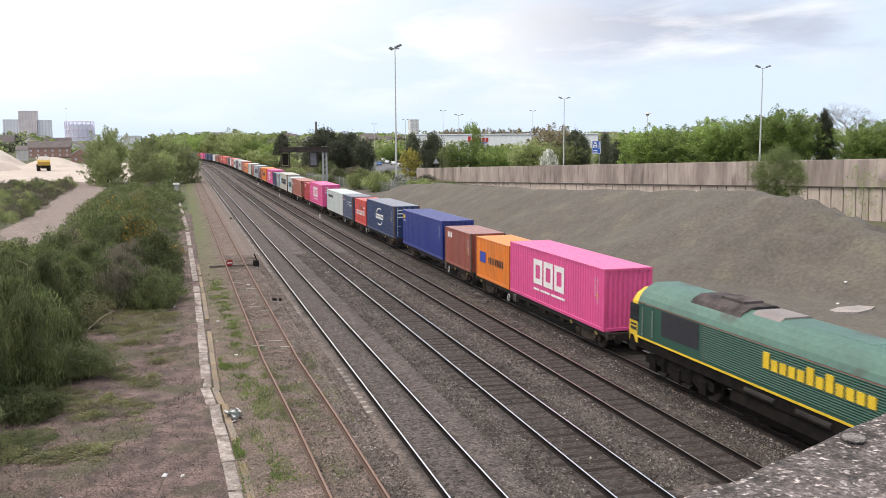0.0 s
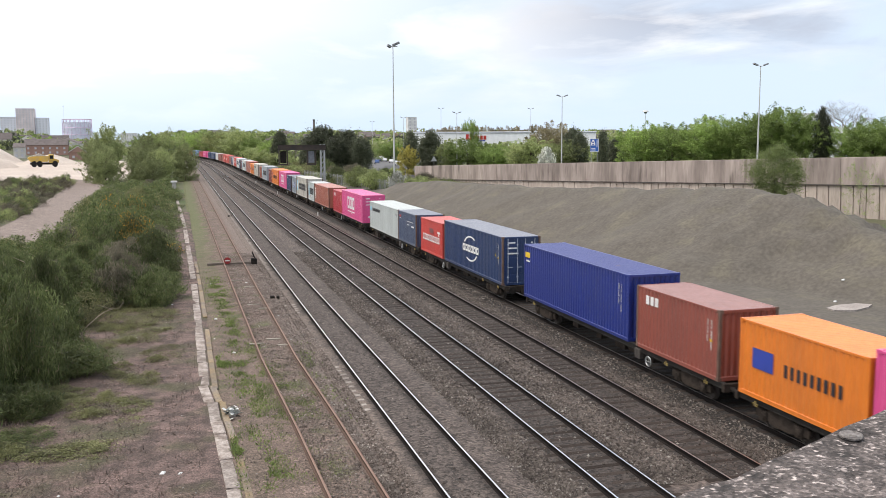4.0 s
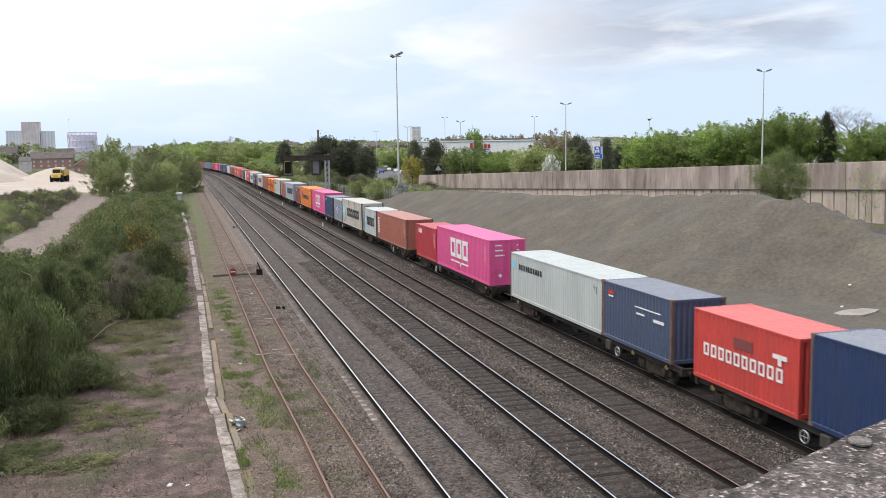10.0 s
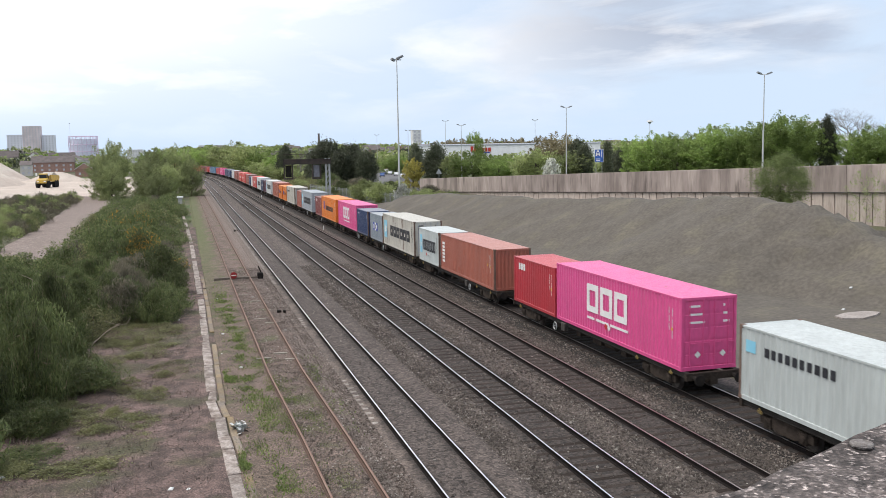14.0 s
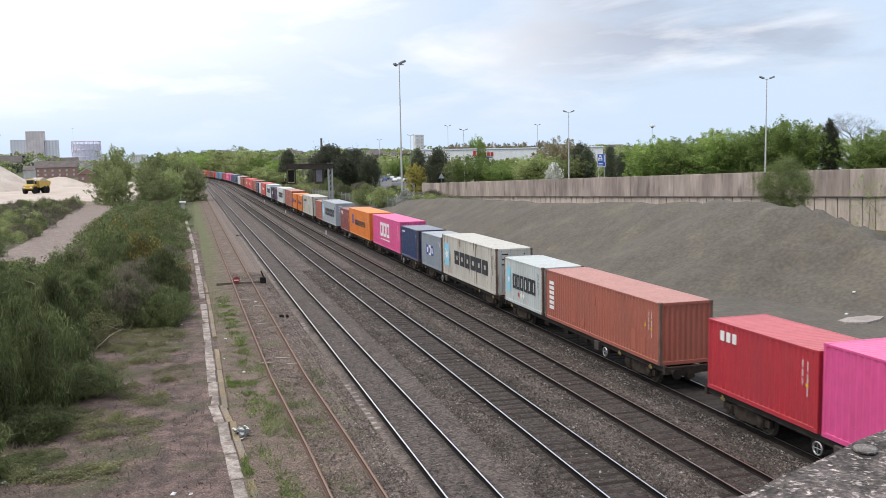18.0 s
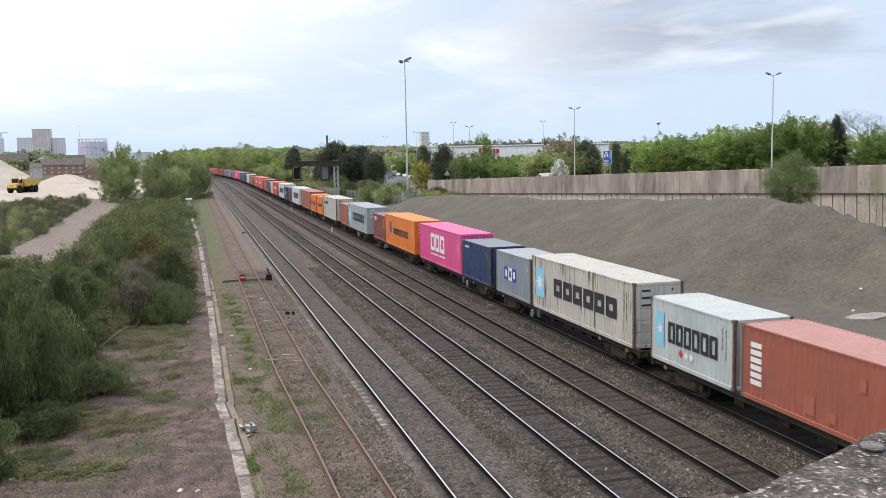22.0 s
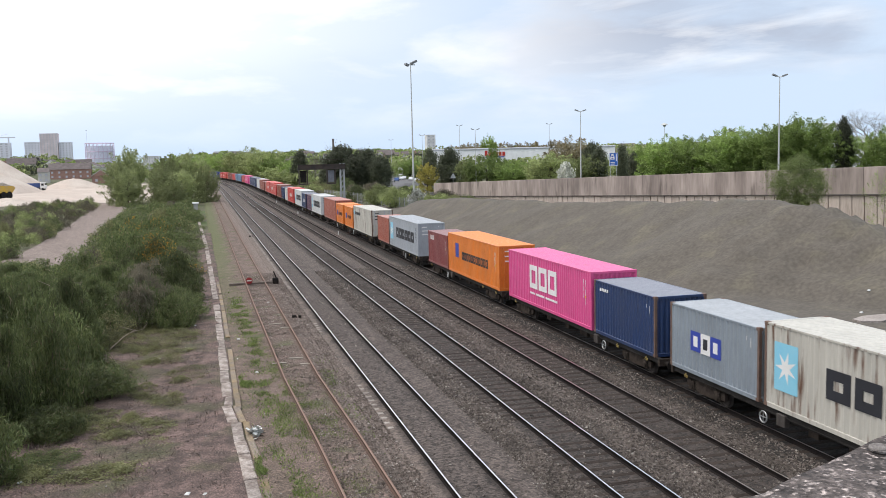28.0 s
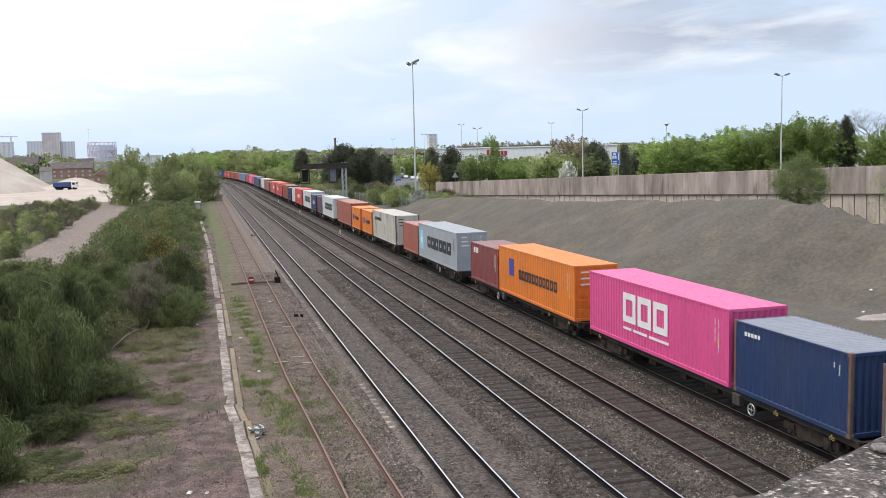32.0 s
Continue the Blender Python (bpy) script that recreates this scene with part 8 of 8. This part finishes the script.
def stones():
    """Loose ballast and pebbles near the camera."""
    g = np.random.default_rng(7)
    m = leafy("loose_stones", (0.072, 0.060, 0.053), (0.265, 0.228, 0.202), 0.9, third=(0.48, 0.45, 0.41))
    fine = leafy("pale_pebbles", (0.15, 0.12, 0.105), (0.36, 0.31, 0.28), 0.9, third=(0.6, 0.58, 0.55))
    base = np.array([(1, 0, 0), (-1, 0, 0), (0, 1, 0), (0, -1, 0), (0, 0, 1), (0, 0, -1)], float)
    tri = np.array([(0, 2, 4), (2, 1, 4), (1, 3, 4), (3, 0, 4), (2, 0, 5), (1, 2, 5), (3, 1, 5), (0, 3, 5)])
    px = (5.2, 5.55, 5.75, 6.15, 6.6, 8.3, 8.8, 9.5, 10.2, 10.6, 13.0, 13.4, 13.7, 14.1, 14.5, 16.6, 17.0, 17.4, 17.9, 18.2)
    pz = (-0.21, -0.25, -0.24, -0.186, -0.15, -0.15, -0.2, -0.3, -0.2, -0.155, -0.155, -0.22, -0.25, -0.19, -0.155, -0.155, -0.2, -0.26, -0.24, -0.16)
    grit = leafy("grey_gravel", (0.092, 0.074, 0.064), (0.32, 0.272, 0.242), 0.9, third=(0.52, 0.48, 0.45))
    for name, lab, n, x0, x1, size in (("ballast_stones", "loose ballast stones between the tracks", 60000, 6.85, 18.4, 0.036), ("gravel_stones", "grey gravel between and beside the siding rails", 32000, 3.3, 6.2, 0.030), ("pebbles", "pebbles and grit on the cess and soil", 12000, -6.0, 5.2, 0.022)):
        y = 22 + 58 * g.random(n) ** 1.6
        x = g.uniform(x0, x1, n)
        if name == "ballast_stones":
            strip = g.random(n) < 0.7
            pick = np.array(((8.7, 10.4), (8.6, 10.6), (12.9, 14.5), (16.6, 18.35)))[g.integers(0, 4, n)]
            x = np.where(strip, pick[:, 0] + (pick[:, 1] - pick[:, 0]) * g.random(n), x)
        if name == "ballast_stones":
            keep = np.ones(n, bool)
            for c in (7.47, 11.81, 15.53):
                keep &= (abs(x - c) > 0.95) | (g.random(n) < 0.25)
                keep &= abs(abs(x - c) - GAUGE / 2) > 0.1
            x, y = x[keep], y[keep]
            z = np.interp(x, px, pz)
        elif name == "gravel_stones":
            keep = (abs(abs(x - 3.93) - GAUGE / 2) > 0.09) & (g.random(n) < np.where(x < 4.75, 0.6, 1.0))
            x, y = x[keep], y[keep]
            x = x + 0.5 * (1 - np.clip((y - 20) / 26, 0, 1)) * (x < 5.2)
            z = np.interp(x, (3.1, 4.7, 5.3, 5.55, 5.75, 6.15, 6.6), (-0.16, -0.165, -0.2, -0.23, -0.235, -0.186, -0.15))
        else:
            keep = (x < 0.3) | (x > 1.35)
            x, y = x[keep], y[keep]
            z = np.interp(x, (-6, -3, -1.2, 0.3, 1.3, 2.4, 3.1, 4.7, 5.3), (-0.3, -0.27, -0.25, -0.2, -0.25, -0.2, -0.16, -0.16, -0.2))
        k = len(x)
        r = size * (0.5 + g.random((k, 1, 1)) ** 2 * 1.3)
        v = base[None] * g.uniform(0.6, 1.3, (k, 6, 3)) * r
        a = g.uniform(0, 6.28, k)
        c, s = np.cos(a)[:, None], np.sin(a)[:, None]
        v = np.stack([v[..., 0] * c - v[..., 1] * s + x[:, None], v[..., 0] * s + v[..., 1] * c + y[:, None], v[..., 2] * 0.8 + (z[:, None] + 0.01)], -1)
        f = (tri[None] + 6 * np.arange(k)[:, None, None]).reshape(-1, 3)
        me = bpy.data.meshes.new(name)
        me.from_pydata(v.reshape(-1, 3).tolist(), [], f.tolist())
        me.materials.append({"ballast_stones": m, "gravel_stones": grit}.get(name, fine))
        tagged(new(name, me), lab, "stones", kind="stuff")


stones()


def trackside_bits():
    """Small fittings between the siding and the running line."""
    for x, y in ((5.35, 56.5), (6.05, 120.0)):
        t = thing("point_motor", "small dark trackside box beside the rail", "trackside box", at=(x, y, -0.22))
        part("casing", Shape().slab(-0.13, 0.13, -0.16, 0.16, 0, 0.18, 0.03), M_DARK, t)
        part("casing_lid", Shape().slab(0.26, 0.42, -0.16, 0.16, 0, 0.16, 0.03), M_DARK, t)
    for x, y in ((17.35, 118.0), (17.35, 168.0), (17.3, 215.0)):
        t = thing("marker_post", "short white lineside marker post", "marker post", at=(x, y, -0.26))
        part("post", Shape().slab(-0.06, 0.06, -0.05, 0.05, 0, 0.5, 0.02), M_WHITE, t)
    rnd = random.Random(31)
    plank = Shape().slab(-0.35, 0.35, -0.06, 0.06, 0, 0.05, 0.01).mesh("timber_scrap", surface("toplit_timber", (0.36, 0.33, 0.28), 0.9, scale=3))
    for k in range(7):
        ob = new("timber_scrap", plank)
        ob.matrix_basis = pose(rnd.uniform(3.3, 4.6), rnd.uniform(40, 72), -0.165, 0, 0, rnd.uniform(-12, 12))
        tagged(ob, "bleached scrap of timber between the rails", "timber scrap", "timber scraps")


trackside_bits()


def dead_stems():
    """Bleached dead stems that stand out of the broom."""
    bleached_wood = surface("toplit_dead_wood", (0.36, 0.30, 0.24), 0.9, second=(0.24, 0.2, 0.16), scale=6, bump=0.2, depth=0)
    rnd = random.Random(17)
    for x, y, lean, h in ((-8.6, 55.5, 0.25, 3.4), (-5.2, 50.5, 1.25, 2.3), (-9.4, 43.0, 0.5, 2.4), (-6.0, 61.0, 0.6, 2.9)):
        t = thing("dead_stem", "bleached dead stem standing out of the broom", "dead branch", at=(x, y, -0.42))
        s = Shape()
        p, way = Vector((0, 0, 0)), Vector((lean * 0.6, 0, 1)).normalized()
        for k in range(6):
            q = p + way * h / 6
            s.tube(p, q, 0.045 - 0.006 * k, 0.039 - 0.006 * k, n=6, cap=False)
            if k > 2:
                s.tube(q, q + Vector((rnd.gauss(0.2, 0.3), rnd.gauss(0, 0.3), rnd.uniform(0.2, 0.6))), 0.016, 0.006, n=4, cap=False)
            p, way = q, (way + Vector((rnd.gauss(0.1 * lean, 0.16), rnd.gauss(0, 0.16), -0.1 * lean))).normalized()
        part("stem", s, bleached_wood, t)


dead_stems()


def ring_bolt():
    """Old iron fitting let into the coping."""
    t = thing("ring_bolt", "flat rusted iron ring fixed to the stone parapet", "ring bolt", at=(0.824, 0.938, 9.262), turn=24)
    iron = surface("rusty_worn_iron", (0.30, 0.275, 0.26), 0.85, 0.0, second=(0.07, 0.06, 0.055), scale=160, fine=120, bump=0.5)
    part("ring", Shape().ring((0, 0, 0.001), (0, 0, 1), 0.012, 0.0032, 20, 8), iron, t)
    part("staple", Shape().slab(-0.006, 0.006, -0.012, 0.012, 0, 0.004, 0.001), iron, t)


ring_bolt()


# ---- what moves ----
def travelled(t):
    """Metres that the train has come forward after t seconds; it is slowing."""
    u = t / 32
    return u * (237.526 + u * (-20.304 + u * (-233.638 + u * (430.862 + u * (-391.940 + u * 138.941)))))


def motions():
    times = [1.0 * i for i in range(33)]
    for ob in TRAIN + [LOCO]:
        q = ob["q"]
        mid = WAGON_LEN / 2 if ob.name.startswith("flat_wagon") else 6.0
        rows = []
        for t in times:
            y = q - travelled(t)
            a = math.degrees(math.atan(slope(y + mid)))
            z = DECK if ob.name.startswith("shipping") else 0.0
            rows.append((t, pose(TRACKS["d"] + off(y), y, z, 0, 0, -a)))
        walk(ob, rows)
    # wheels of the leading wagons turn with the way travelled
    turns, t = [], 0.0
    while t < 32.0:
        turns.append(t)
        t += 0.55 / max(2.8, travelled(t + 0.5) - travelled(t - 0.5))
    turns.append(32.0)
    for ob in TRAIN:
        if ob.name.startswith("flat_wagon") and ob["q"] < 205:
            for w in ob.children_recursive:
                if w.name.startswith("wheel"):
                    home = w.matrix_basis.copy()
                    sign = 1 if home.translation.x < 0 else -1
                    walk(w, [(t, home @ pose(0, 0, 0, sign * math.degrees(travelled(t) / 0.42))) for t in turns])
    z = -0.28
    walk(DUMPER, [(0, pose(-48, 358, z, 0, 0, 190)), (1.5, pose(-50.5, 366, z, 0, 0, 186)), (3, pose(-51, 374, z, 0, 0, 140)), (4.5, pose(-48.5, 378, z, 0, 0, 80)), (6, pose(-44.5, 374, z, 0, 0, 25)), (8, pose(-43, 368, z, 0, 0, 0)), (10, pose(-43, 354, z, 0, 0, -8)), (12, pose(-43, 343, z, 0, 0, -10)), (14, pose(-45, 336, z, 0, 0, -14)),
                  (17, pose(-47.5, 332, z, 0, 0, -20)), (19, pose(-50, 329, z, 0, 0, -24)), (21, pose(-52, 323, z, 0, 0, -27)), (23, pose(-53.5, 313, z, 0, 0, -32)), (25, pose(-55, 306, z, 0, 0, -36)), (28, pose(-59.5, 298, z, 0, 0, -42)), (32, pose(-69, 288, z, 0, 0, -45))])
    walk(TIPPER, [(0, pose(-110, 404, z, 0, 0, 84)), (24, pose(-84, 404, z, 0, 0, 84)), (28, pose(-65, 400, z, 0, 0, 80)), (29, pose(-60, 396, z, 0, 0, 78)), (30, pose(-57, 392, z, 0, 0, 76)), (32, pose(-52, 384, z, 0, 0, 80))])
    walk(LORRY, [(0, pose(128, 583, z, 0, 0, -14)), (13, pose(126, 578, z, 0, 0, -14)), (17, pose(121, 560, z, 0, 0, -14)), (22, pose(105, 480, z, 0, 0, -12)), (28, pose(107, 486, z, 0, 0, -12)), (32, pose(107, 486, z, 0, 0, -12))])
    walk(CARS[0], [(0, pose(110, 480, z, 0, 0, -14)), (13, pose(96, 425, z, 0, 0, -12)), (17, pose(87, 391, z, 0, 0, -8)), (19, pose(79.6, 333, z, 0, 0, -4)), (20, pose(79.6, 312, z, 0, 0, 0)), (21, pose(80, 302, z, 0, 0, 4)), (22, pose(81, 293, z, 0, 0, 6)), (32, pose(83, 275, z, 0, 0, 6))])
    walk(CARS[1], [(0, pose(120, 516, z, 0, 0, -14)), (24, pose(99, 438, z, 0, 0, -12)), (28, pose(86.5, 392, z, 0, 0, -6)), (30, pose(86, 369, z, 0, 0, 0)), (32, pose(84.6, 330, z, 0, 0, 2))])
    nrm = Vector((WALL_DIR.y, -WALL_DIR.x))
    rows = []
    for t, d in ((0, -560.0), (18.5, 48.0), (19, 64.0), (19.5, 78.0), (20, 90.0), (20.5, 101.0), (21.5, 121.0), (23, 149.0), (24, 168.0), (32, 320.0)):
        p = WALL_A + WALL_DIR * d + nrm * (4.0 + 0.0016 * max(0, d - 150) ** 2)
        z = (wall_top(max(0, d)) - 1.75) if d < 260 else 0.1
        rows.append((t, pose(p.x, p.y, max(0.1, z), 0, 0, WALL_TURN + 180)))
    walk(VAN, rows)


motions()
